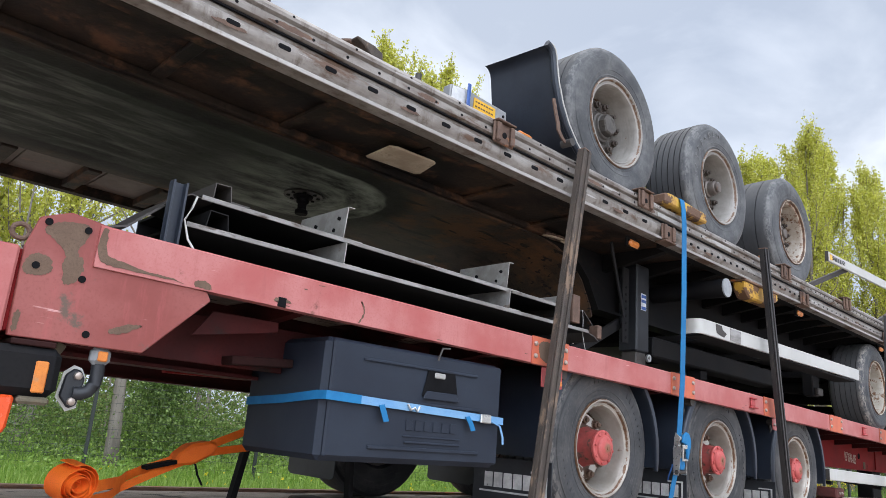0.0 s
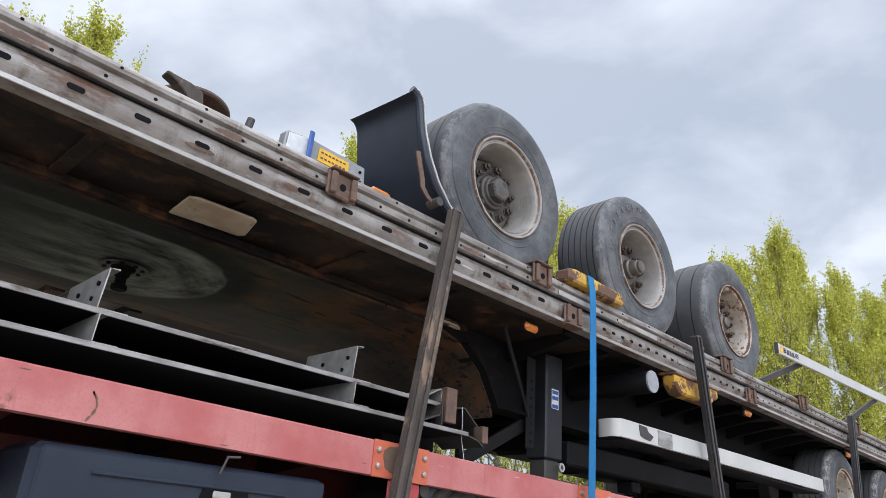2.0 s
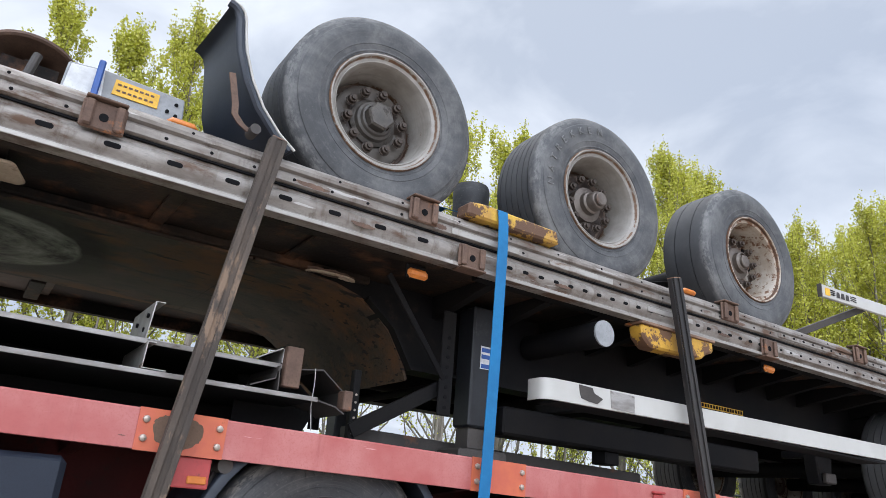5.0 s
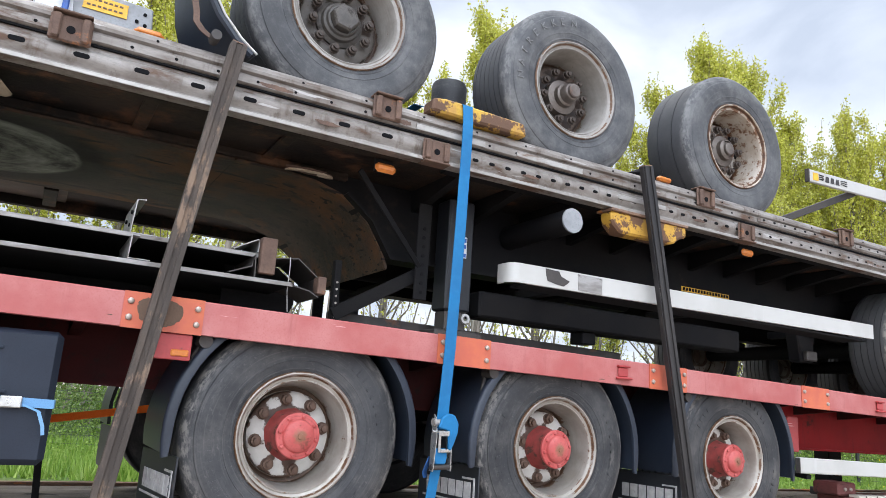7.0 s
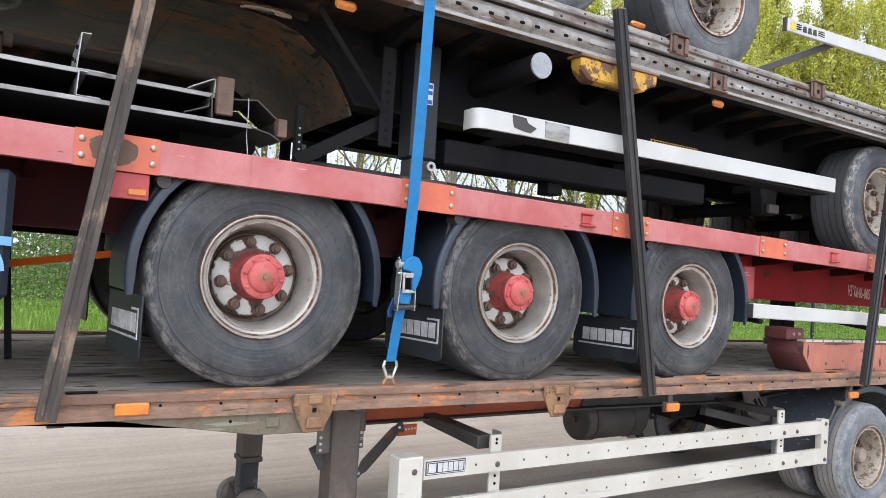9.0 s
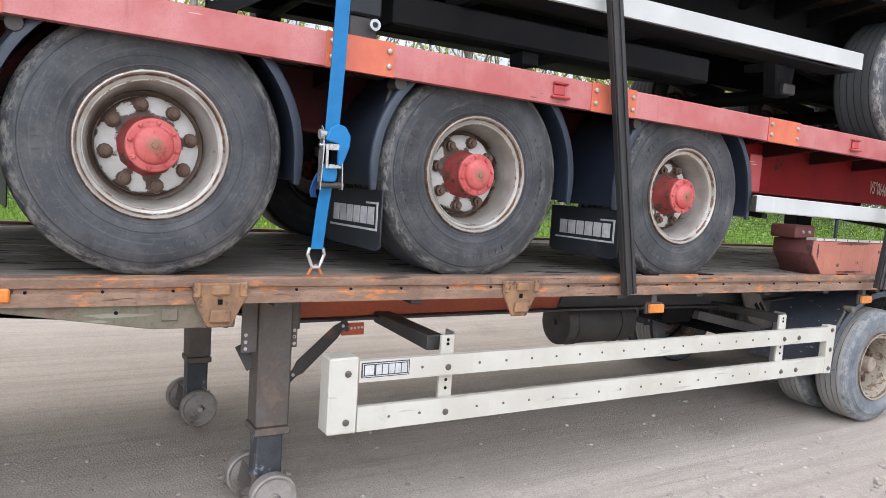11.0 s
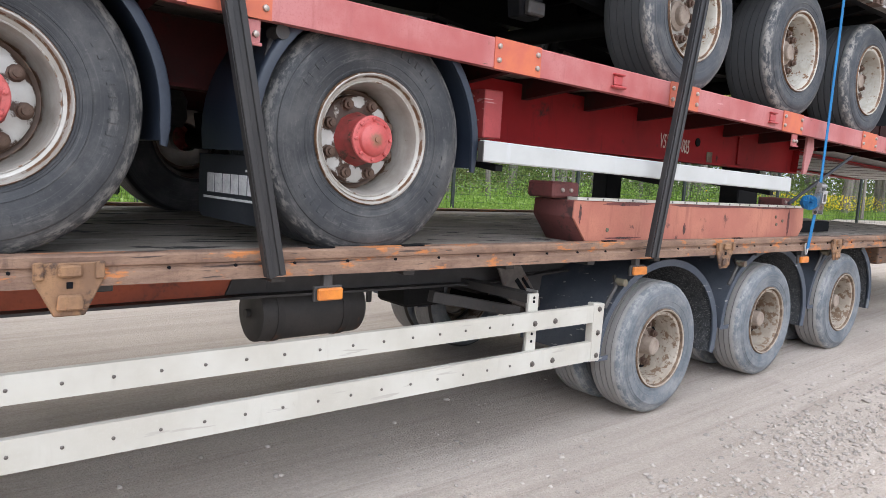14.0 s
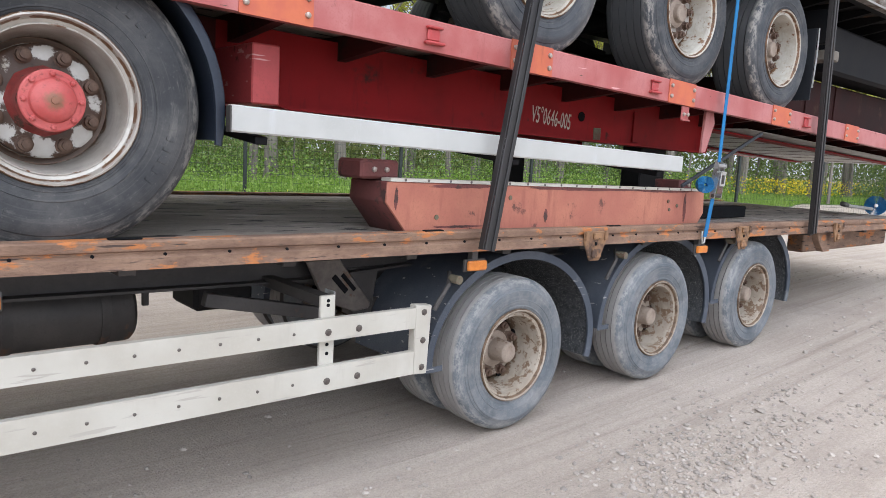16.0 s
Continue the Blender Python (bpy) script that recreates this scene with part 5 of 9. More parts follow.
def build_red():
    t = thing("red_trailer", "faded red flatbed trailer standing on the deck of the lower one", "trailer", (2.5, 1.25, 1.15))
    X0, X1 = -2.885, 12.4
    xs = spread(X0, X1, 40)
    prof = [(0.0, -0.067), (0.0, 0.06), (0.007, 0.067), (0.06, 0.067), (0.06, 0.055), (0.008, 0.052), (0.008, -0.058), (0.05, -0.060), (0.05, -0.067)]
    part("side_rail", sweep(prof, xs, z_b), M["red_rail"], t, "pink-faded red steel side rail")
    part("side_rail", sweep([(2.5 - y, z) for y, z in prof], xs, z_b), M["red_rail"], t)
    wid = 2.38 / 10
    for i in range(10):
        y = 0.0605 + wid * i
        part("plank", sweep(rect(y + 0.002, y + wid - 0.002, 0.034, 0.062, 0.003), spread(X0, X1, 20), z_b), M["deck_ply"], t)
    for x in spread(X0 + 0.3, X1 - 0.3, 26):
        z = z_b(x)
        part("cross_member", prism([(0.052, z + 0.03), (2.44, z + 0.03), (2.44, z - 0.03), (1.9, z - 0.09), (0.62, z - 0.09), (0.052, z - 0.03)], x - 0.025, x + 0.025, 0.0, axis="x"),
             M["red_shade"], t)
    # main beams: shallow over the axles, deep in front of them, then a swan neck
    for y in (0.60, 1.86):
        low = [(X0, 1.80), (-0.9, 1.79), (3.55, 1.72), (3.88, 1.64), (7.62, 1.60), (7.64, z_b(7.64) - 0.10), (X1, z_b(X1) - 0.10)]
        xs2 = sorted({x for x, _ in low} | set(spread(X0, X1, 14)))
        bot = [(x, float(np.interp(x, [p[0] for p in low], [p[1] for p in low]))) for x in xs2]
        # the run over the axles carries its shade in the paint
        for xa, xb, finish_name in ((X0, 3.55, "red_shade"), (3.55, X1, "red_dark")):
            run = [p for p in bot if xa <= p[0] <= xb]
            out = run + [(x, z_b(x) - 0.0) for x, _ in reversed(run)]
            part("chassis_beam", prism(out, y, y + 0.012, 0.0), M[finish_name], t, "dark red I-beam, darkened as in shade over the axles")
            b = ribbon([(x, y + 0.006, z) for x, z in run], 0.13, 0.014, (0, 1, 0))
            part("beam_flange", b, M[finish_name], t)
    # bolted corner plates along the rail
    for i in range(8):
        x = -0.622 + 1.382 * i
        if x > X1 - 0.2:
            break
        z = z_b(x)
        drop = lambda q, z=z: z_b(q) - z
        b = bmesh.new()
        sweep([(-0.006, z - 0.071), (-0.006, z + 0.069), (-0.0008, z + 0.069), (-0.0008, z - 0.071)], [x - 0.15, x, x + 0.15], drop, bm=b)
        pl = part("bolted_plate", b, M["orange_plate"], t, "orange-red bolted plate")
        for dx in (-0.125, 0.125):
            for dz in (-0.031, 0.031):
                part("bolt", BOLT, None, pl, at=pose(x + dx, -0.0065, z + dz + drop(x + dx)))
        if i in (0, 2, 5):
            if i == 0:
                hg = part("hanger_plate", box(x - 0.050, x + 0.122, 0.006, 0.016, z - 0.175, z - 0.073, 0.004), M["red_mid"], t)
                part("reflector", box(x + 0.045, x + 0.112, -0.003, 0.0055, z - 0.160, z - 0.134, 0.004), M["amber"], hg, "dull amber reflector")
                continue
            hg = part("hanger_plate", box(x + 0.030, x + 0.115, 0.006, 0.016, z - 0.165, z - 0.073, 0.004), M["red_rail"], t)
            part("hanger_lip", box(x + 0.028, x + 0.117, -0.004, 0.0055, z - 0.166, z - 0.155, 0.002), M["red_rail"], hg)
            for dx in (0.050, 0.095):
                part("bolt", BOLT, None, hg, at=pose(x + dx, 0.005, z - 0.125))
    # rope hooks
    for x in (-1.5 + 0.0, 1.79, 4.27, 5.98, 8.1):
        if x < 0:
            continue
        z = z_b(x) - 0.005
        hk = part("rope_hook", box(x - 0.055, x + 0.055, -0.028, -0.001, z - 0.036, z - 0.022, 0.005), M["red_mid"], t)
        part("hook_block", box(x - 0.038, x + 0.030, -0.016, -0.001, z - 0.0215, z + 0.030, 0.006), M["red_mid"], hk)
        part("hook_lip", box(x - 0.045, x + 0.040, -0.026, -0.001, z + 0.0305, z + 0.042, 0.004), M["red_mid"], hk)
    # notch plate in the rail above the toolbox
    part("rail_notch", box(-2.236, -2.200, -0.0022, 0.004, z_b(-2.2) - 0.0665, z_b(-2.2) - 0.030, 0.002), M["ink_dark"], t)
    # chips and scuffs along the rail
    r = random.Random(41)
    for k in range(16):
        cx = r.uniform(-2.4, 8.2)
        dz = r.choice((-0.058, -0.052, 0.048, 0.0, 0.02, -0.03))
        part("paint_chip", prism(ragged(cx, z_b(cx) + dz, r.uniform(0.006, 0.020), r.uniform(0.0010, 0.0026), 200 + k, 18), -0.0014, -0.0004, 0.0), M["rust_dark"], t)
    # tail end with its corner gusset
    g = [(-3.079, 2.06), (-3.054, 2.152), (-2.973, 2.187), (-2.892, 2.177), (-2.80, 2.160), (-2.80, 2.050), (-2.507, 2.031), (-2.487, 2.001), (-2.689, 1.795), (-3.074, 1.797)]
    gp = part("corner_plate", prism(g, 0.0085, 0.024, 0.003), M["red_worn"], t, "faded red corner gusset with bare patches")
    for x, z in ((-3.030, 2.142), (-2.918, 2.142), (-3.04, 2.007), (-2.908, 1.991), (-2.866, 1.829)):
        part("hole", rod((x, 0.004, z), (x, 0.010, z), 0.011, 12), M["ink_dark"], gp)
    # paint gone to bare muddy steel, in ragged patches
    for k, pts in enumerate((
            ((-3.041, 2.126), (-2.999, 2.152), (-2.925, 2.166), (-2.905, 2.146), (-2.924, 2.098), (-2.942, 2.067), (-2.912, 2.048), (-2.907, 2.014), (-2.930, 1.969), (-2.960, 1.964), (-2.968, 2.016), (-2.964, 2.062), (-3.000, 2.086), (-3.027, 2.107)),
            ((-3.053, 2.041), (-3.020, 2.046), (-2.994, 2.024), (-2.998, 1.992), (-3.034, 1.974), (-3.074, 1.980), (-3.070, 2.020)),
            ((-2.818, 1.848), (-2.752, 1.880), (-2.700, 1.884), (-2.715, 1.868), (-2.782, 1.836)),
            ((-3.070, 1.860), (-3.052, 1.875), (-3.050, 1.815), (-3.068, 1.806)))):
        part("bare_patch", prism(flake(list(pts), k), 0.0072 - 0.0002 * k, 0.0080, 0.0), M["bare_mud"], gp)
    for k, pts in enumerate((
            ((-2.882, 2.166), (-2.858, 2.158), (-2.862, 2.078), (-2.80, 2.062), (-2.60, 2.046), (-2.60, 2.040), (-2.80, 2.048), (-2.882, 2.052)),
            ((-2.566, 2.052), (-2.535, 2.066), (-2.500, 2.054), (-2.495, 2.036), (-2.560, 2.038)),
            ((-2.262, 2.050), (-2.235, 2.062), (-2.190, 2.058), (-2.175, 2.044), (-2.24, 2.044)),
            ((-1.862, 2.118), (-1.852, 2.105), (-1.835, 2.070), (-1.862, 2.030), (-1.856, 2.030), (-1.828, 2.070), (-1.846, 2.105)))):
        part("bare_patch", prism(flake(list(pts), 20 + k), -0.0018, -0.0006, 0.0), M["bare_mud"], t)
    part("rust_stain", prism(flake([(-0.715, 2.115), (-0.665, 2.128), (-0.570, 2.120), (-0.545, 2.075), (-0.570, 2.030), (-0.64, 2.012), (-0.70, 2.03), (-0.725, 2.075)], 31), -0.0074, -0.0062, 0.0), M["bare_mud"], t)
    part("tail_beam", box(-3.30, -3.088, 0.0, 2.5, 1.80, 2.055, 0.008), M["red_rail"], t, "faded red tail beam")
    part("tail_plate", box(-2.90, -1.55, 0.36, 0.37, 1.815, 2.0, 0.003), M["red_shade"], t)
    part("tail_gusset", prism([(-2.45, 1.90), (-2.38, 2.0), (-2.10, 2.0), (-2.10, 1.96)][::-1], 0.20, 0.21, 0.002), M["red_shade"], t)
    part("tail_web", box(-3.086, -2.96, 0.0255, 2.47, 1.81, 2.05, 0.004), M["red_dark"], t)
    part("tail_ring", tube([(-3.088 + 0.024 * math.cos(a), 0.05, 2.105 + 0.022 * math.sin(a)) for a in spread(0, 6.1, 14)], 0.008), M["rust_dark"], t)
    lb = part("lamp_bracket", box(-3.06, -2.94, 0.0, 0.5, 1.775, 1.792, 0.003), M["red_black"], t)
    lamp = part("tail_lamp", box(-3.20, -2.915, -0.01, 0.42, 1.635, 1.774, 0.022), M["black_paint"], t, "black tail lamp housing")
    part("lens", box(-2.988, -2.953, -0.018, -0.0105, 1.645, 1.735, 0.004), M["amber"], lamp, "amber side lens")
    part("lens", prism([(-3.12, 1.634), (-3.02, 1.634), (-3.025, 1.54), (-3.06, 1.50), (-3.12, 1.48)], -0.004, 0.36, 0.008), M["red_lens"], lamp, "orange-red lens")
    part("lamp_clip", box(-3.015, -2.93, -0.006, 0.20, 1.612, 1.6345, 0.008), M["belly"], lamp)
    part("stay", bar((-2.98, 0.10, 1.63), (-2.90, 0.10, 1.80), 0.03, 0.02), M["belly"], t)
    out = [(-2.898, 1.640), (-2.888, 1.715), (-2.862, 1.738), (-2.838, 1.732), (-2.822, 1.705), (-2.828, 1.660), (-2.835, 1.612), (-2.862, 1.600)]
    part("lamp_plate", prism(out[::-1], 0.066, 0.070, 0.0), M["white_alu"], t, "thin pale-edged mounting plate")
    holder = part("rubber_holder", prism([(x * 0.84 - 2.855 * 0.16, z * 0.86 + 1.669 * 0.14) for x, z in out][::-1], 0.052, 0.0655, 0.004), M["flap"], t, "black rubber lamp holder")
    for x, z in ((-2.850, 1.707), (-2.856, 1.630)):
        part("bolt", BOLT, None, holder, at=pose(x, 0.051, z))
    mk = part("outline_lamp", box(-2.832, -2.772, 0.02, 0.062, 1.744, 1.800, 0.014), M["glove_grey"], t, "grey outline lamp with amber lens")
    part("lens", box(-2.816, -2.786, 0.012, 0.0195, 1.755, 1.786, 0.006), M["amber"], mk)
    part("lamp_arm", tube([(-2.800, 0.045, 1.748), (-2.798, 0.045, 1.715), (-2.802, 0.045, 1.685), (-2.815, 0.047, 1.664), (-2.835, 0.05, 1.655), (-2.855, 0.054, 1.655)], 0.020, 12), M["flap"], mk, "bent black rubber arm")
    # axle beams and arms
    for i, x in enumerate((0.0, 1.405, 2.805)):
        z = z_b(x) - 0.445
        part("axle", rod((x, 0.4, z), (x, 2.1, z), 0.065, 16), M["black_paint"], t)
        for y in (0.63, 1.8):
            part("trailing_arm", bar((x + 0.6, y, z + 0.20), (x - 0.1, y, z + 0.09), 0.10, 0.08), M["black_paint"], t)
            part("air_bag", lathe([(0.0, 0), (0.11, 0), (0.135, 0.05), (0.13, 0.10), (0.135, 0.15), (0.11, 0.2), (0, 0.2)], 20), M["rubber"], t, at=pose(x - 0.3, y, z + 0.05, 90))
        part("brake_chamber", rod((x + 0.2, 0.5, z + 0.12), (x + 0.42, 0.5, z + 0.12), 0.075, 16), M["black_paint"], t)
    # wheels and mudguards
    k = kit("single", 0.487, 0.375, 0.260, 0.150, M["rubber"], M["rim_silver"], M["disc_rust"], 5, ((15, 9), (100, 4), (190, 8), (300, 6)))
    sunk = tyre_mesh(0.487, 0.375, 0.260, 5, ((40, 9), (130, 4), (205, 8), (320, 6)))
    for v in sunk.verts:
        if v.co.z < -0.452:
            v.co.y += (-1 if v.co.y < 0.18 else 1) * 0.25 * (-0.452 - v.co.z)
            v.co.z = -0.452 + 0.3 * (v.co.z + 0.452)
    k_low = (k[0], finish(sunk, "tyre", M["rubber"]), k[2])
    for i, (x, dz) in enumerate(((0.0, 0.010), (1.408, 0.0), (2.798, -0.024))):
        z = z_a(x) + 0.466 + dz
        wheel(t, k_low if i == 2 else k, (x, 0.075, z), HUB_RED, "red painted hub cap", 8, 0.153, 0.126, spin=0 if i == 2 else 11 + 23 * i)
        wheel(t, k, (x, 2.425, z), HUB_RED, "red painted hub cap", 8, 0.153, 0.126, spin=5 + 41 * i, flip=True)
        for y0, y1 in ((0.064, 0.50), (2.0, 2.436)):
            b = bmesh.new()
            rows = []
            for j, ((xa, za), (xb, zb)) in enumerate(zip(arc(x, z, 0.560, 188, -10, 28), arc(x, z, 0.540, 188, -10, 28))):
                rows.append([b.verts.new(v) for v in ((xa, y0, za), (xa, y1, za), (xb, y1, zb), (xb, y0, zb))])
            for r0, r1 in zip(rows, rows[1:]):
                for j in range(4):
                    b.faces.new((r0[j], r0[(j + 1) % 4], r1[(j + 1) % 4], r1[j]))
            b.faces.new(rows[0])
            b.faces.new(rows[-1][::-1])
            # lift the crown of the guard clear of the rail
            lim = z_b(x) - 0.02
            for v in b.verts:
                if v.co.z > lim:
                    v.co.z = lim + (v.co.z - lim) * 0.15
            mg = part("mudguard", b, M["fender"], t, "blue-black plastic mudguard", smooth=60)
            yo, e = (y0, -1) if y0 < 1 else (y1, 1)
            b = bmesh.new()
            rows = []
            for a in spread(190, -12, 30):
                c, d = math.cos(math.radians(a)), math.sin(math.radians(a))
                fade = min(1.0, (a + 14) / 10, (192 - a) / 10)
                row = []
                for rr, dy in ((0.5605, 0.001), (0.558, 0.012), (0.550, 0.018), (0.538 - 0.018 * fade, 0.018), (0.536 - 0.018 * fade, 0.010), (0.538 - 0.018 * fade, 0.001)):
                    zz = z + rr * d
                    row.append(b.verts.new((x + rr * c, yo + e * dy, zz if zz < lim else lim + (zz - lim) * 0.15)))
                rows.append(row if e < 0 else row[::-1])
            for r0, r1 in zip(rows, rows[1:]):
                for j in range(6):
                    b.faces.new((r0[j], r0[(j + 1) % 6], r1[(j + 1) % 6], r1[j]))
            b.faces.new(rows[0])
            b.faces.new(rows[-1][::-1])
            bmesh.ops.recalc_face_normals(b, faces=b.faces)
            part("guard_lip", b, M["fender"], mg, smooth=60)
            near = y0 < 1
            ya, yb = (0.06, 0.56) if near else (1.94, 2.44)
            lean = Matrix.Identity(4)
            lean[0][1], lean[0][3] = -0.11, 0.11 * ya
            xf = x - 0.488
            m = prism([(ya, z - 0.095), (yb, z - 0.095), (yb, z - 0.335), (yb - 0.03, z - 0.355), (ya + 0.03, z - 0.362), (ya, z - 0.345)], xf, xf + 0.008, 0.002, axis="x")
            bmesh.ops.transform(m, matrix=lean, verts=m.verts)
            fl = part("mud_flap", m, M["flap"], t, "black rubber mud flap with pale mark")
            if near:
                mark_on_flap(fl, xf, ya + 0.025, yb - 0.05, z - 0.275, z - 0.150, lean)
        part("guard_stay", tube([(x - 0.44, 0.12, z + 0.36), (x - 0.47, 0.09, z + 0.30), (x - 0.50, 0.07, z + 0.2)], 0.012), M["dark_steel"], t)
        part("stay_knob", rod((x - 0.44, 0.04, z + 0.36), (x - 0.44, 0.12, z + 0.36), 0.028, 12), M["dark_steel"], t)
    # plastic toolbox with a lid line, grips and embossed panel
    tb = part("toolbox", box(-1.965, -0.945, 0.04, 0.62, 1.49, 1.965, 0.022), M["toolbox"], t, "dark blue-grey plastic toolbox")
    part("lid", box(-1.945, -0.960, 0.022, 0.0395, 1.505, 1.955, 0.012), M["toolbox"], tb)
    part("rib", box(-1.80, -1.13, 0.012, 0.0215, 1.888, 1.900, 0.003), M["toolbox"], tb)
    part("rib", box(-1.70, -1.10, 0.012, 0.0215, 1.735, 1.748, 0.003), M["toolbox"], tb)
    part("rib", box(-1.74, -1.10, 0.012, 0.0215, 1.545, 1.560, 0.003), M["toolbox"], tb)
    part("rib", box(-1.55, -1.22, 0.014, 0.0215, 1.575, 1.585, 0.003), M["toolbox"], tb)
    la = part("latch_recess", prism([(-1.47, 1.775), (-1.44, 1.90), (-1.28, 1.90), (-1.25, 1.775)][::-1], 0.015, 0.0215, 0.003), M["ink_dark"], tb)
    part("latch", box(-1.41, -1.345, 0.006, 0.0145, 1.858, 1.882, 0.005), M["zinc_dull"], la, "worn steel latch")
    part("latch_lip", prism([(-1.47, 1.765), (-1.45, 1.80), (-1.27, 1.80), (-1.25, 1.765)][::-1], 0.006, 0.0148, 0.003), M["toolbox"], la)
    for i in range(6):
        x = -1.545 + 0.052 * i
        part("embossed_bar", box(x, x + 0.036, 0.017, 0.0215, 1.628, 1.672, 0.002), M["toolbox"], tb)
    part("embossed_line", box(-1.56, -1.22, 0.017, 0.0215, 1.600, 1.608, 0.002), M["toolbox"], tb)
    part("toolbox_bearer", bar((-2.12, 0.66, 1.862), (-1.0, 0.66, 1.90), 0.045, 0.04), M["belly"], t, "grey steel bearer")
    part("toolbox_bearer", bar((-2.30, 0.75, 1.80), (-1.0, 0.75, 1.83), 0.03, 0.04), M["red_dark"], t)
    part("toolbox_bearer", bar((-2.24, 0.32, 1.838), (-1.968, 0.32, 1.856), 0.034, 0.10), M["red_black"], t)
    part("support_leg", bar((-1.55, 1.2, 1.80), (-1.665, 1.2, z_a(-1.6) - 0.02), 0.032, 0.05), M["black_paint"], t, "black slanted support leg")
    part("support_leg", bar((-0.95, 1.2, 1.80), (-0.90, 1.2, z_a(-1.0) - 0.02), 0.032, 0.05), M["black_paint"], t)
    part("support_foot", prism([(-1.62, z_a(-1.4) - 0.018), (-1.50, z_a(-1.4) + 0.12), (-1.36, z_a(-1.4) + 0.12), (-1.36, z_a(-1.4) - 0.018)][::-1], 0.72, 0.90, 0.008), M["dark_steel"], t)
    part("toolbox_hanger", tube([(-1.39, 0.01, 1.96), (-1.40, 0.005, 1.935), (-1.385, 0.0, 1.99), (-1.34, 0.0, 1.995)], 0.005), M["dark_steel"], t)
    # side guard and boxes ahead of the wheels
    g = part("side_guard", sweep([(0.02, -0.472), (0.02, -0.385), (0.026, -0.379), (0.05, -0.379), (0.05, -0.476), (0.026, -0.478)], spread(3.365, 6.41, 12), lambda x: 2.061 - 0.0223 * (x - 0.0) + 0.0),
             M["white_alu"], t, "white aluminium side guard")
    part("guard_cap", prism([(3.358, 1.602), (3.3645, 1.602), (3.3645, 1.508), (3.358, 1.508)], 0.018, 0.052, 0.0), M["dark_steel"], g)
    for x in (3.5, 4.9, 6.2):
        part("guard_arm", bar((x, 0.051, 1.98 - 0.0223 * x - 0.42), (x, 0.60, 1.98 - 0.0223 * x - 0.36), 0.05, 0.03), M["black_paint"], g)
    part("steel_box", box(3.538, 3.66, 0.22, 0.59, 1.628, 1.866, 0.006), M["red_mid"], t, "scuffed red steel box")
    part("front_leg", box(7.02, 7.36, 0.74, 0.92, 1.16, 1.62, 0.01), M["black_paint"], t, "black parked landing leg")
    part("front_leg", box(6.86, 7.10, 2.02, 2.20, 1.16, 1.62, 0.01), M["black_paint"], t)
    part("foot_plate", box(6.98, 7.40, 0.70, 0.96, z_a(7) - 0.021, 1.159, 0.008), M["dark_steel"], t)
    part("foot_plate", box(6.82, 7.14, 1.98, 2.24, z_a(7) - 0.021, 1.159, 0.008), M["dark_steel"], t)
    part("front_gusset", prism([(6.745, 1.575), (6.80, 1.585), (6.885, 1.78), (6.86, 1.86), (6.76, 1.86)][::-1], 0.09, 0.11, 0.003), M["red_rail"], t)
    part("stiffener", box(6.66, 6.72, 0.585, 0.5985, 1.63, 1.85, 0.003), M["red_dark"], t)
    part("hole", rod((6.075, 0.593, 1.768), (6.075, 0.599, 1.768), 0.032, 16), M["ink_dark"], t)
    part("label", box(6.215, 6.295, 0.594, 0.599, 1.615, 1.705, 0.002), M["belly"], t, "weathered pale label")
    part("stencil", text_mesh("V5\u00b00646-005", 0.145, M["stencil"], "stencil"), None, t, "faded stencilled serial", at=pose(5.583, 0.5965, 1.704, 90, 4.5, 0) @ Matrix.Diagonal((0.50, 1, 1, 1)))
    b = sweep([(0.30, -0.088), (2.20, -0.088), (2.20, -0.082), (0.30, -0.082)], spread(7.75, X1, 12), z_b)
    part("underside_sheet", b, M["zinc_dull"], t, "pale galvanised sheet under the front deck")
    # boxed-in front end standing on the deck
    z = b_top(9.0)
    # the near-black red paints in the shade of the trailer above
    fb = part("front_box", box(8.62, 12.3, 0.45, 2.05, z - 0.12, z + 0.42, 0.012), M["red_black"], t, "red steel front box, painted dark for its shade")
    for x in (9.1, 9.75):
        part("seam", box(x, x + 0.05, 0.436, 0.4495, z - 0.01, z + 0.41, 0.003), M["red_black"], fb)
    return t


def text_mesh(s, size, mat, name):
    """Flat lettering as a mesh, in the built-in font."""
    cu = bpy.data.curves.new(name, "FONT")
    cu.body, cu.size, cu.extrude = s, size, 0.001
    cu.resolution_u = 2
    ob = bpy.data.objects.new(name, cu)
    scene.collection.objects.link(ob)
    me = bpy.data.meshes.new_from_object(ob.evaluated_get(bpy.context.evaluated_depsgraph_get()))
    bpy.data.objects.remove(ob)
    me.materials.clear()
    me.materials.append(mat)
    return me


red = build_red()


# ==== black trailer standing on the red one ====


def slotted_rail(t, xa, xb, lift, flip, label):
    """Pressed side rail with a bright lip, a row of slots and small round holes. flip turns it upside down."""
    s = -1 if flip else 1
    prof = [(-0.026, -0.065), (-0.026, -0.050), (-0.010, -0.044), (-0.006, -0.034), (-0.010, -0.022), (-0.020, -0.010), (-0.023, 0.010), (-0.020, 0.026), (-0.012, 0.038), (0.0, 0.046), (0.0, 0.062), (0.05, 0.062), (0.05, 0.05), (0.012, 0.048), (0.012, -0.055), (0.04, -0.058), (0.04, -0.065)]
    prof = [(y, lift + s * z) for y, z in prof]
    return part("side_rail", sweep(prof, spread(xa, xb, 20), lambda x: 0.0), M["galv"], t, label)


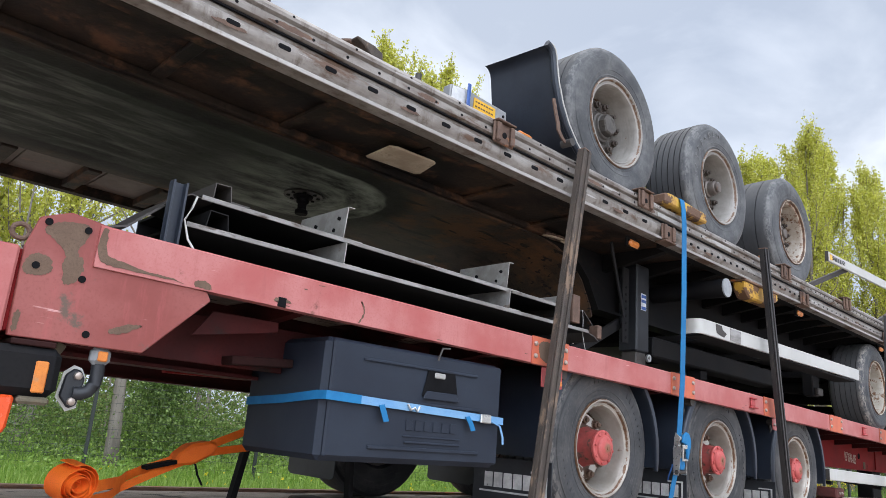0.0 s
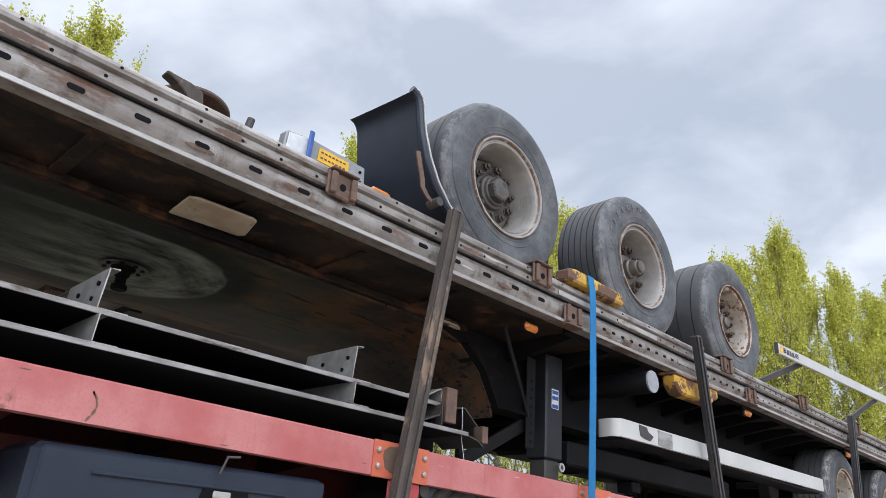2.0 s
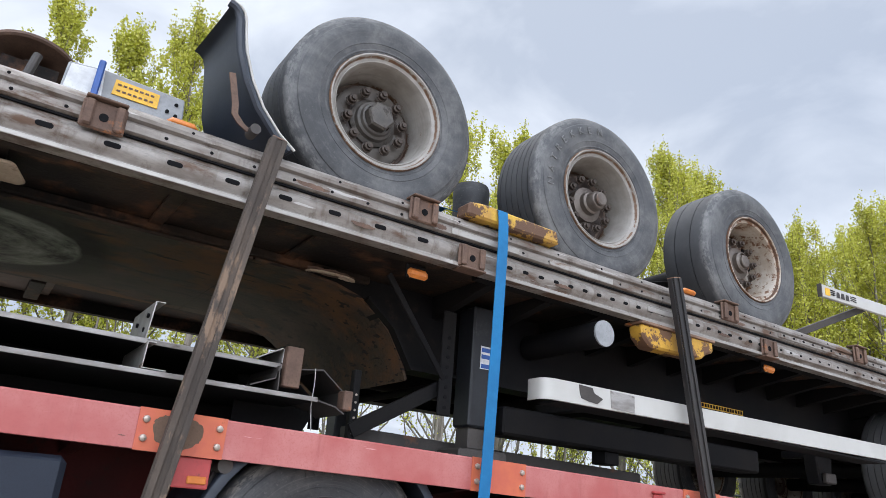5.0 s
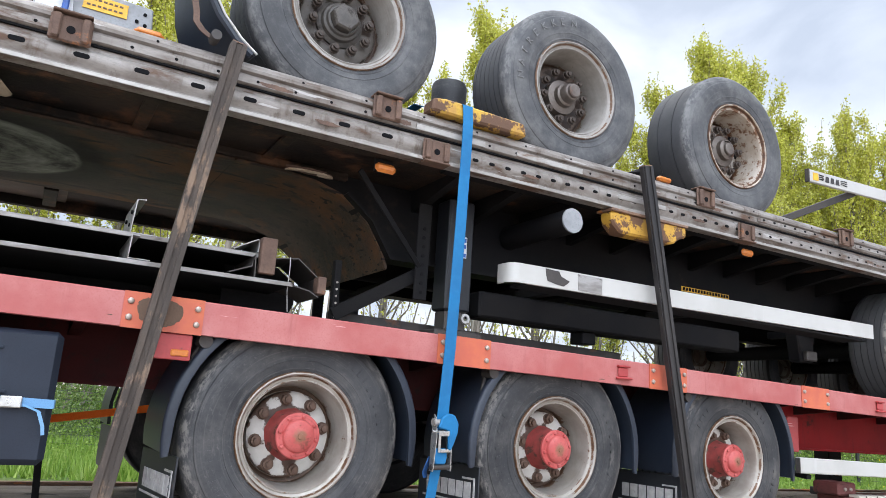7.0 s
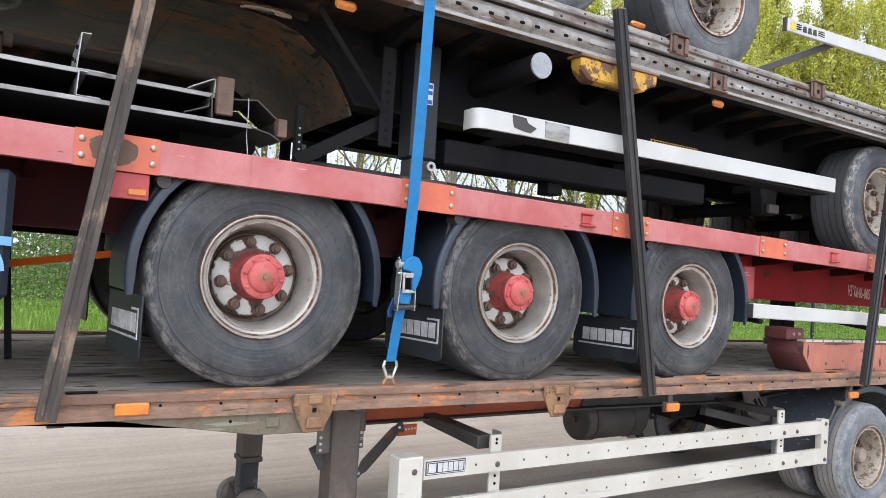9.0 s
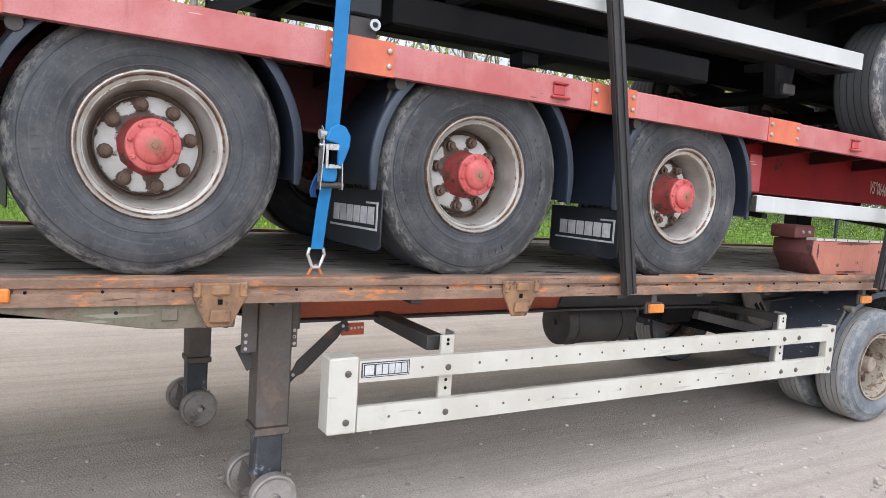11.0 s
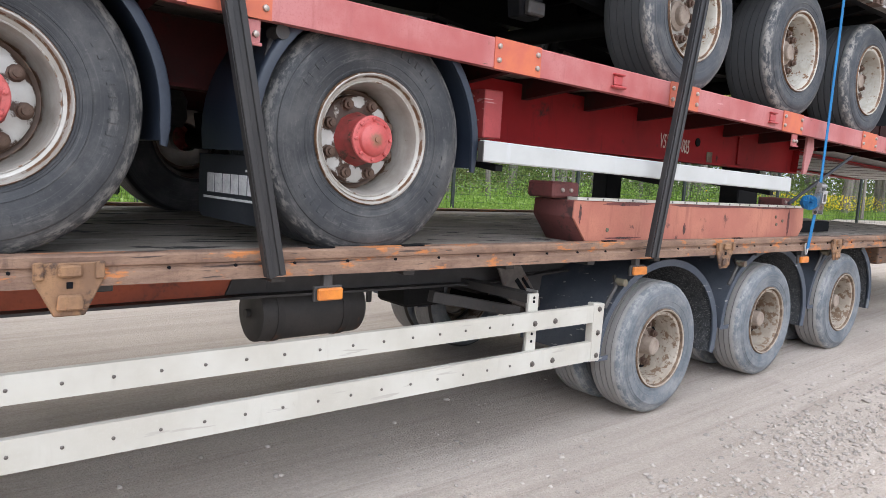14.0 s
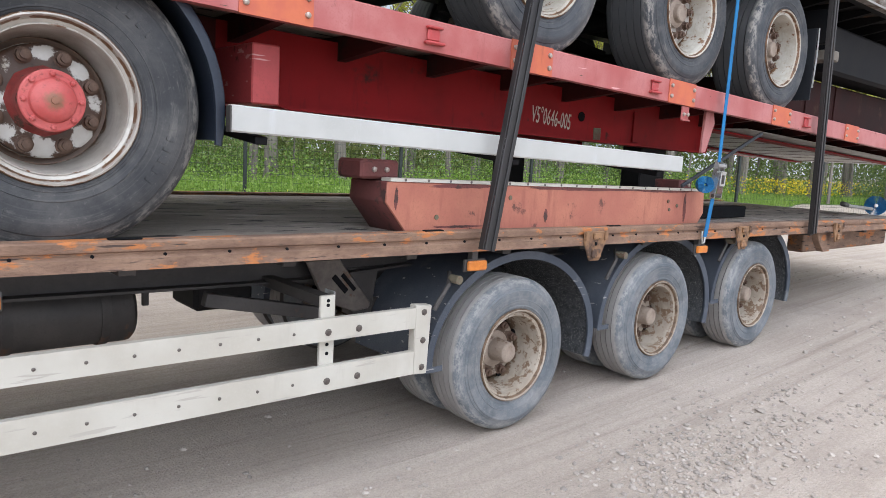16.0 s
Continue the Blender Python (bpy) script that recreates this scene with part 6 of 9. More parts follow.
def pocket(t, x, z, up):
    """Rusty stake pocket clamped over the rail."""
    b = box(x - 0.075, x + 0.075, -0.040, -0.024, z - 0.055, z + 0.055, 0.006)
    p = part("stake_pocket", b, M["rust_dark"], t, "rusty stake pocket")
    part("pocket_ear", box(x - 0.066, x - 0.036, -0.058, -0.0405, z - 0.05, z + 0.05, 0.006), M["rust_dark"], p)
    part("pocket_ear", box(x + 0.036, x + 0.066, -0.058, -0.0405, z - 0.05, z + 0.05, 0.006), M["rust_dark"], p)
    part("pocket_lip", box(x - 0.07, x + 0.07, -0.06, 0.02, z + up * 0.056, z + up * 0.066, 0.003), M["rust_dark"], p)
    part("hole", rod((x, -0.0425, z - 0.005), (x, -0.039, z - 0.005), 0.016, 12), M["ink_dark"], p)


def rust_blots(t, spots, y):
    """Ragged rust blooms on a rail face: (x, z, half length, half height)."""
    for k, (x, z, rx, rz) in enumerate(spots):
        part("rust_bloom", prism(ragged(x, z, rx, rz, 100 + k, 60), y - 0.0012, y - 0.0004, 0.0), M["rust_dark"], t)


def hole_row(t, name, xs, z, y, w, h):
    k = w / 2 - h / 2
    out = [(k + h / 2 * math.cos(a), h / 2 * math.sin(a)) for a in spread(-1.57, 1.57, 5)] + [(-k - h / 2 * math.cos(a), -h / 2 * math.sin(a)) for a in spread(-1.57, 1.57, 5)]
    me = finish(prism(out, -0.001, 0.003, 0.0), name, M["ink_dark"])
    for x in xs:
        part(name, me, None, t, at=pose(x, y, z))


def grease_plate_material():
    """Coupling plate: black steel with the pale greasy track that the turntable has left round the pin."""
    m = material("greasy_coupling_plate", (0.031, 0.024, 0.019), (0.068, 0.049, 0.036), 2.6, 45, 0.65, stain=(0.15, 0.075, 0.036), stain_scale=1.7, stain_low=0.47, stain_high=0.64, bump=0.8, depth=0.004, spec=0.25,
                 scratch=(0.022, 0.018, 0.016), scratch_cut=0.60, grain_dark=0.45)
    nt = m.node_tree
    N, L = nt.nodes.new, nt.links.new
    p = nt.nodes["Principled BSDF"]
    co = N("ShaderNodeTexCoord")
    sep = N("ShaderNodeSeparateXYZ")
    L(co.outputs["Object"], sep.inputs[0])

    def math_node(op, a, b=None):
        n = N("ShaderNodeMath")
        n.operation = op
        for i, v in enumerate((a, b)):
            if v is None:
                continue
            if isinstance(v, float):
                n.inputs[i].default_value = v
            else:
                L(v, n.inputs[i])
        return n.outputs[0]

    dx = math_node("MAXIMUM", math_node("SUBTRACT", sep.outputs["X"], -1.45), 0.0)
    dy = math_node("SUBTRACT", sep.outputs["Y"], 1.22)
    d = math_node("SQRT", math_node("ADD", math_node("MULTIPLY", dx, dx), math_node("MULTIPLY", dy, dy)))
    # smears that follow the turntable's sweep
    cv = N("ShaderNodeCombineXYZ")
    L(math_node("MULTIPLY", d, 7.0), cv.inputs["X"])
    L(math_node("MULTIPLY", sep.outputs["X"], 2.6), cv.inputs["Y"])
    L(math_node("MULTIPLY", sep.outputs["Y"], 5.0), cv.inputs["Z"])
    nz = N("ShaderNodeTexNoise")
    nz.inputs["Scale"].default_value, nz.inputs["Detail"].default_value, nz.inputs["Roughness"].default_value = 1.0, 9.0, 0.68
    L(cv.outputs[0], nz.inputs["Vector"])
    edge = math_node("ADD", d, math_node("MULTIPLY", math_node("SUBTRACT", nz.outputs["Fac"], 0.5), 0.10))
    ring = N("ShaderNodeMapRange")
    ring.interpolation_type = "SMOOTHSTEP"
    ring.inputs["From Min"].default_value, ring.inputs["From Max"].default_value = 0.70, 0.56
    L(edge, ring.inputs["Value"])
    soot = N("ShaderNodeMix")
    soot.data_type = "RGBA"
    L(p.inputs["Base Color"].links[0].from_socket, soot.inputs["A"])
    soot.inputs["B"].default_value = (0.006, 0.006, 0.006, 1)
    L(ring.outputs[0], soot.inputs["Factor"])
    L(soot.outputs["Result"], p.inputs["Base Color"])
    r = N("ShaderNodeMapRange")
    r.interpolation_type = "SMOOTHSTEP"
    r.inputs["From Min"].default_value, r.inputs["From Max"].default_value = 0.50, 0.47
    L(edge, r.inputs["Value"])
    streak = N("ShaderNodeMapRange")
    streak.inputs["From Min"].default_value, streak.inputs["From Max"].default_value = 0.36, 0.64
    L(nz.outputs["Fac"], streak.inputs["Value"])
    grease = N("ShaderNodeMix")
    grease.data_type = "RGBA"
    grease.inputs["A"].default_value, grease.inputs["B"].default_value = (0.014, 0.016, 0.014, 1), (0.31, 0.345, 0.295, 1)
    fade = N("ShaderNodeMapRange")
    fade.inputs["From Min"].default_value, fade.inputs["From Max"].default_value = -2.15, -1.45
    fade.inputs["To Min"].default_value, fade.inputs["To Max"].default_value = 0.06, 1.0
    L(sep.outputs["X"], fade.inputs["Value"])
    # scraped bright lines along the plate towards its tail
    sv = N("ShaderNodeCombineXYZ")
    L(math_node("MULTIPLY", sep.outputs["X"], 2.2), sv.inputs["X"])
    L(math_node("MULTIPLY", sep.outputs["Y"], 11.0), sv.inputs["Y"])
    sn = N("ShaderNodeTexNoise")
    sn.inputs["Scale"].default_value, sn.inputs["Detail"].default_value, sn.inputs["Roughness"].default_value = 1.0, 8.0, 0.7
    L(sv.outputs[0], sn.inputs["Vector"])
    scrape = N("ShaderNodeMapRange")
    scrape.inputs["From Min"].default_value, scrape.inputs["From Max"].default_value, scrape.inputs["To Max"].default_value = 0.46, 0.70, 0.40
    L(sn.outputs["Fac"], scrape.inputs["Value"])
    tail = N("ShaderNodeMapRange")
    tail.inputs["From Min"].default_value, tail.inputs["From Max"].default_value = -1.7, -2.6
    L(sep.outputs["X"], tail.inputs["Value"])
    worn = math_node("MULTIPLY", scrape.outputs[0], tail.outputs[0])
    L(math_node("MAXIMUM", worn, math_node("MULTIPLY", streak.outputs[0], fade.outputs[0])), grease.inputs["Factor"])
    mix = N("ShaderNodeMix")
    mix.data_type = "RGBA"
    L(p.inputs["Base Color"].links[0].from_socket, mix.inputs["A"])
    L(grease.outputs["Result"], mix.inputs["B"])
    L(r.outputs[0], mix.inputs["Factor"])
    L(mix.outputs["Result"], p.inputs["Base Color"])
    return m


M["grease_plate"] = grease_plate_material()


def build_black():
    t = thing("black_trailer", "black flatbed trailer with galvanised side rails, parked on the red one", "trailer", (3, 1.25, 2.0))
    X0, X1 = -4.4, 12.0
    slotted_rail(t, X0, X1, 3.010, False, "weathered galvanised side rail")
    lip = sweep(rect(-0.0325, -0.0265, 2.944, 2.961, 0.0015), spread(X0, X1, 12), lambda x: 0.0)
    part("rail_lip", lip, M["galv_bright"], t, "bright galvanised lip")
    part("side_rail", sweep([(2.5, 2.912), (2.5, 3.07), (2.44, 3.07), (2.44, 2.912)], [X0, X1], lambda x: 0.0), M["under_plate"], t)
    for i in range(7):
        x = -4.06 + 0.44 * i
        part("bay_sheet", box(x, x + 0.435, 1.935, 2.436, 2.972, 2.984, 0.003), M["leg_steel"], t, "pale brown floor sheet between ribs")
        part("cross_rib", box(x + 0.30, x + 0.38, 1.935, 2.424, 2.925, 2.9715, 0.004), M["under_plate"], t)
    hole_row(t, "rail_slot", [-3.9 + 0.2185 * i for i in range(20)], 3.018, -0.0228, 0.058, 0.020)
    hole_row(t, "rail_slot", [0.75 + 0.1 * i for i in range(60)], 3.012, -0.0232, 0.034, 0.016)
    hole_row(t, "rail_hole", [0.62 + 0.17 * i for i in range(40)], 3.036, -0.0145, 0.016, 0.014)
    for x in (0.516, 2.82, 5.1, 7.4):
        pocket(t, x, 3.000, -1)
    rust_blots(t, [(-1.72, 3.004, 0.05, 0.010), (-0.05, 3.002, 0.06, 0.010), (1.1, 3.000, 0.05, 0.009), (-2.6, 3.004, 0.07, 0.010), (2.4, 3.002, 0.06, 0.009), (3.7, 3.000, 0.07, 0.009)], -0.0222)
    # floor underside
    part("floor_plate", box(X0, X1, 0.051, 2.439, 2.985, 3.06, 0.0), M["under_plate"], t, "grimy rust-stained underside")
    part("edge_channel", box(X0, 0.42, 0.045, 0.11, 2.945, 2.984, 0.004), M["under_plate"], t)
    part("edge_channel", box(0.62, X1, 0.045, 0.11, 2.945, 2.984, 0.004), M["black_paint"], t)
    for i in range(7):
        x = -3.9 + 0.62 * i
        part("cross_rib", box(x, x + 0.06, 0.111, 0.55, 2.966, 2.984, 0.004), M["under_plate"], t)
    part("long_rib", box(X0, 0.3, 0.55, 0.590, 2.946, 2.984, 0.004), M["under_plate"], t)
    for i in range(30):
        x = 0.72 + 0.38 * i
        part("cross_member", prism([(0.111, 2.984), (0.111, 2.945), (0.59, 2.86), (1.92, 2.86), (2.43, 2.945), (2.43, 2.984)], x, x + 0.05, 0.0, axis="x"), M["black_paint"], t)
    # coupling plate and pin
    part("coupling_plate", box(-4.0, -0.302, 0.592, 1.92, 2.934, 2.984, 0.003), M["grease_plate"], t, "greasy steel coupling plate")
    kp = lathe([(0.0, -0.112), (0.034, -0.112), (0.038, -0.106), (0.038, -0.090), (0.026, -0.082), (0.026, -0.048), (0.036, -0.040), (0.038, -0.018), (0.055, -0.012), (0.060, 0.0)], 24)
    part("king_pin", kp, M["ink_dark"], t, "black greased coupling pin", at=pose(-1.447, 1.232, 2.9215, -90) @ pose(0, 0, 0, 0, 0, 180))
    part("pin_flange", lathe([(0.0, 0), (0.112, 0.0), (0.116, 0.012), (0, 0.012)], 24), M["post_dark"], t, at=pose(-1.447, 1.232, 2.9335, -90))
    for j in range(8):
        c, d = math.cos(0.785 * j + 0.3), math.sin(0.785 * j + 0.3)
        part("flange_bolt", rod((-1.447 + 0.088 * c, 1.232 + 0.088 * d, 2.9210), (-1.447 + 0.088 * c, 1.232 + 0.088 * d, 2.9140), 0.011, 6), M["ink_dark"], t)
    part("pale_cover", prism([(-1.60, 0.44), (-1.615, 0.24), (-1.58, 0.215), (-1.345, 0.205), (-1.325, 0.22), (-1.28, 0.38), (-1.30, 0.415), (-1.40, 0.42)][::-1], 2.932, 2.944, 0.004, axis="z"), M["grubby_cover"], t, "pale dirty plastic cover")
    bl = part("broken_lamp", prism(ragged(0.065, 0.52, 0.135, 0.042, 77, 40), 2.936, 2.9445, 0.0, axis="z"), M["rust_dark"], t, "broken rust-streaked lamp holder")
    part("lamp_shard", prism(flake([(-0.065, 0.545), (-0.03, 0.500), (0.06, 0.482), (0.15, 0.488), (0.19, 0.505), (0.12, 0.498), (0.05, 0.502), (-0.02, 0.520)], 8), 2.926, 2.9355, 0.0, axis="z"), M["grubby_cover"], bl, "cracked white plastic rim")
    part("lamp_shard", prism(flake([(0.10, 0.512), (0.15, 0.500), (0.20, 0.508), (0.19, 0.528), (0.13, 0.525)], 9), 2.922, 2.9355, 0.0, axis="z"), M["grubby_cover"], bl, "cracked white plastic rim")
    # neck and main beams
    for y in (0.60, 1.86):
        low = [(0.0, 2.944), (0.30, 2.875), (0.46, 2.75), (0.58, 2.56), (4.2, 2.56), (5.0, 2.62), (9.6, 2.64), (X1, 2.80)]
        out = low + [(X1, 2.984), (0.0, 2.984)]
        part("chassis_beam", prism(out, y, y + 0.014, 0.0), M["black_paint"], t, "black I-beam")
        b = ribbon([(x, y + 0.006, z) for x, z in low[1:]], 0.15, 0.016, (0, 1, 0))
        part("beam_flange", b, M["black_paint"], t)
    curve = [(-0.30, 2.934), (-0.05, 2.930), (0.12, 2.912), (0.26, 2.872), (0.38, 2.805), (0.47, 2.715), (0.54, 2.60), (0.58, 2.50)]
    b = bmesh.new()
    sheet = [[b.verts.new(v) for v in ((x, 0.586, z), (x, 1.92, z), (x + 0.012, 1.92, z + 0.012), (x + 0.012, 0.586, z + 0.012))] for x, z in curve]
    for r0, r1 in zip(sheet, sheet[1:]):
        for i in range(4):
            b.faces.new((r0[i], r0[(i + 1) % 4], r1[(i + 1) % 4], r1[i]))
    part("neck_plate", b, M["grease_plate"], t, "rust-brown curved neck plate", smooth=60)
    # landing gear with its mounting
    for y in (0.40, 1.95):
        leg = part("landing_leg", box(0.865, 1.03, y, y + 0.15, 2.30, 2.93, 0.010), M["flap"], t, "black landing leg")
        part("inner_tube", box(0.88, 1.015, y + 0.015, y + 0.135, 2.19, 2.2995, 0.008), M["dark_steel"], leg)
        part("foot_plate", box(0.80, 1.10, y - 0.03, y + 0.18, b_top(0.95) + 0.004, 2.19, 0.01), M["dark_steel"], leg)
        part("foot_ring", lathe([(0.014, 0.0), (0.027, 0.0), (0.028, 0.015), (0.014, 0.015)], 20, closed=True), M["zinc"], leg, at=pose(0.985, y - 0.03, 2.26))
        st = part("sticker", box(0.915, 0.985, y - 0.002, y - 0.0005, 2.60, 2.72, 0.0), M["label_white"], leg, "white and blue label")
        for k, z in enumerate((2.70, 2.665, 2.615)):
            part("print_bar", box(0.92, 0.98, y - 0.0035, y - 0.0022, z - 0.011, z + 0.011, 0.0), M["label_blue"], st)
        pl = part("mounting_plate", box(0.665, 0.745, y - 0.01, y + 0.002, 2.33, 2.86, 0.004), M["black_paint"], leg)
        for k in range(8):
            part("hole", rod((0.705, y - 0.0125, 2.37 + 0.05 * k), (0.705, y - 0.009, 2.37 + 0.05 * k), 0.010, 10), M["ink_dark"], pl)
    part("leg_brace", bar((0.22, 0.20, 2.90), (0.70, 0.40, 2.50), 0.03, 0.012), M["black_paint"], t)
    part("leg_brace", bar((0.27, 0.52, 2.21), (0.70, 0.44, 2.47), 0.07, 0.03), M["black_paint"], t)
    part("air_tank", rod((0.72, 1.55, 2.72), (1.60, 1.55, 2.72), 0.13, 24), M["black_paint"], t, "black air tank")
    part("cross_plate", box(0.262, 0.30, 0.52, 0.56, 2.16, 2.50, 0.004), M["black_paint"], t)
    for k in range(6):
        part("rivet", rod((0.281, 0.515, 2.20 + 0.036 * k), (0.281, 0.5195, 2.20 + 0.036 * k), 0.006, 8), M["bolt"], t)
    part("cross_shaft", rod((0.95, 0.5, 2.55), (0.95, 1.95, 2.55), 0.025, 12), M["black_paint"], t)
    part("stowage_box", box(1.09, 3.30, 0.40, 0.585, 2.287, 2.434, 0.012), M["black_paint"], t, "black stowage box behind the side guard")
    part("box_bracket", box(1.88, 1.99, 0.44, 0.56, b_top(1.9) + 0.118, 2.2865, 0.006), M["black_paint"], t)
    # open end of a storage tube
    tb = part("storage_tube", rod((1.40, -0.005, 2.818), (1.40, 0.58, 2.818), 0.070, 28), M["black_paint"], t, "black storage tube")
    part("end_cap", rod((1.40, -0.016, 2.818), (1.40, -0.0055, 2.818), 0.069, 28), M["glove_grey"], tb, "pale grey cap")
    # yellow pad under the rail
    yp = part("yellow_pad", prism([(1.665, 2.925), (1.675, 2.855), (1.735, 2.805), (2.165, 2.812), (2.215, 2.850), (2.275, 2.870), (2.275, 2.936)][::-1], -0.03, 0.07, 0.012), M["yellow"], t,
              "chipped yellow steel pad")
    part("pad_flange", box(1.66, 2.28, -0.04, 0.09, 2.927, 2.943, 0.003), M["rust_brown"], yp)
    # side marker lamps
    for x, y in ((0.304, 0.07), (2.93, 0.03), (5.2, 0.03)):
        part("marker_lamp", box(x - 0.055, x + 0.055, y, y + 0.03, 2.872, 2.918, 0.014), M["amber"], t, "amber side marker lamp")
        part("lamp_base", box(x - 0.05, x + 0.05, y + 0.0305, y + 0.05, 2.875, 2.944, 0.004), M["black_paint"], t)
    # white side guard with a rounded nose
    guard = [(1.015, 0.12)] + [(1.075 - 0.06 * math.sin(radians(a)), 0.06 - 0.06 * math.cos(radians(a))) for a in spread(90, 0, 8)] + [(4.26, 0.0)]
    b = bmesh.new()
    rows = []
    for x, y in guard:
        z = 2.482 + 0.0085 * (x - 1.0)
        rows.append([b.verts.new(v) for v in ((x, y, z - 0.051), (x, y, z + 0.051), (x + (0.012 if y > 0.05 else 0), y + 0.022, z + 0.051), (x + (0.012 if y > 0.05 else 0), y + 0.022, z - 0.051))])
    for r0, r1 in zip(rows, rows[1:]):
        for i in range(4):
            b.faces.new((r0[i], r0[(i + 1) % 4], r1[(i + 1) % 4], r1[i]))
    b.faces.new(rows[0])
    b.faces.new(rows[-1][::-1])
    g = part("side_guard", b, M["white_alu"], t, "white side guard with worn patches")
    z = 2.485
    part("worn_patch", prism([(1.235, z + 0.044), (1.325, z + 0.040), (1.34, z + 0.015), (1.40, z - 0.005), (1.36, z - 0.036), (1.30, z - 0.030), (1.25, z - 0.02), (1.24, z + 0.01)][::-1], -0.0035, -0.001, 0.0),
         M["dark_steel"], g)
    part("worn_patch", prism([(1.455, z + 0.045), (1.63, z + 0.043), (1.63, z - 0.045), (1.46, z - 0.042)][::-1], -0.0035, -0.001, 0.0), M["galv_edge"], g)
    part("guard_tray", box(1.15, 4.2, 0.023, 0.20, 2.435, 2.447, 0.0), M["black_paint"], g)
    for x in (1.5, 2.6, 3.9):
        part("guard_arm", box(x - 0.03, x + 0.03, 0.05, 0.595, 2.448, 2.50, 0.004), M["black_paint"], g)
    lb = part("warning_label", box(2.93, 3.44, 0.5965, 0.5985, 2.70, 2.735, 0.0), M["label_yellow"], t, "yellow label with dark print")
    for k in range(16):
        part("print_bar", box(2.945 + 0.031 * k, 2.945 + 0.031 * k + 0.02, 0.5945, 0.5962, 2.707, 2.729, 0.0), M["ink_dark"], lb)
    hb = part("hanging_bracket", prism([(3.74, 2.52), (3.96, 2.52), (3.93, 2.26), (3.78, 2.26)][::-1], 0.26, 0.36, 0.01), M["black_paint"], t)
    part("lug", box(3.80, 3.92, 0.22, 0.2595, 2.27, 2.34, 0.008), M["dark_steel"], hb)
    for x0, x1, z0, y0 in ((2.0, 2.6, 2.52, 0.75), (2.9, 3.7, 2.48, 0.9)):
        part("spare_carrier", box(x0, x1, y0, 1.8, z0, z0 + 0.18, 0.03), M["black_paint"], t)
    # axles and wheels on the red deck
    k = kit("c_single", 0.462, 0.36, 0.272, 0.155, M["rubber_c"], M["rim_pale"], M["disc_pale"], 5)
    for i, (x, z) in enumerate(((5.04, 2.466), (6.42, 2.443), (7.71, 2.390))):
        part("axle", rod((x, 0.4, z), (x, 2.1, z), 0.065, 16), M["black_paint"], t)
        wheel(t, k, (x, 0.055, z), HUB_C, "grey steel hub", 10, 0.14, 0.13, spin=13 + 29 * i)
        wheel(t, k, (x, 2.445, z), HUB_C, "grey steel hub", 10, 0.14, 0.13, spin=7 + 31 * i, flip=True)
        for y in (0.63, 1.8):
            part("trailing_arm", bar((x - 0.6, y, z + 0.14), (x + 0.1, y, z + 0.06), 0.10, 0.08), M["black_paint"], t)
    # tail: spray flap, timber block and hoses
    part("spray_flap", box(8.24, 8.25, 0.05, 0.45, 2.06, 2.62, 0.003), M["flap"], t)
    part("flap_edge", tube([(8.26, 0.045, 2.62), (8.27, 0.045, 2.4), (8.25, 0.045, 2.16)], 0.006), M["white_alu"], t)
    part("tail_timber", box(8.72, 8.90, 0.12, 0.6, 2.44, 2.53, 0.01), M["bark"], t, "brown timber block")
    part("tail_tank", box(9.0, 11.8, 0.25, 0.6, 2.38, 2.80, 0.03), M["black_paint"], t)
    part("tail_beam", box(8.6, 8.68, 0.1, 2.4, 2.56, 2.84, 0.006), M["black_paint"], t)
    for z in (2.62, 2.70, 2.78):
        part("hose", tube([(8.4, 0.5, z), (9.2, 0.45, z - 0.02), (10.4, 0.5, z + 0.02), (11.6, 0.5, z)], 0.014), M["dark_steel"], t)
    return t


black = build_black()


# ==== trailer lying upside down on top ====
RAIL_HOLE = finish(prism([(0.013 * math.cos(a), 0.007 * math.sin(a)) for a in spread(0, 5.76, 11)], -0.001, 0.002, 0.0), "rail_hole", M["ink_dark"])


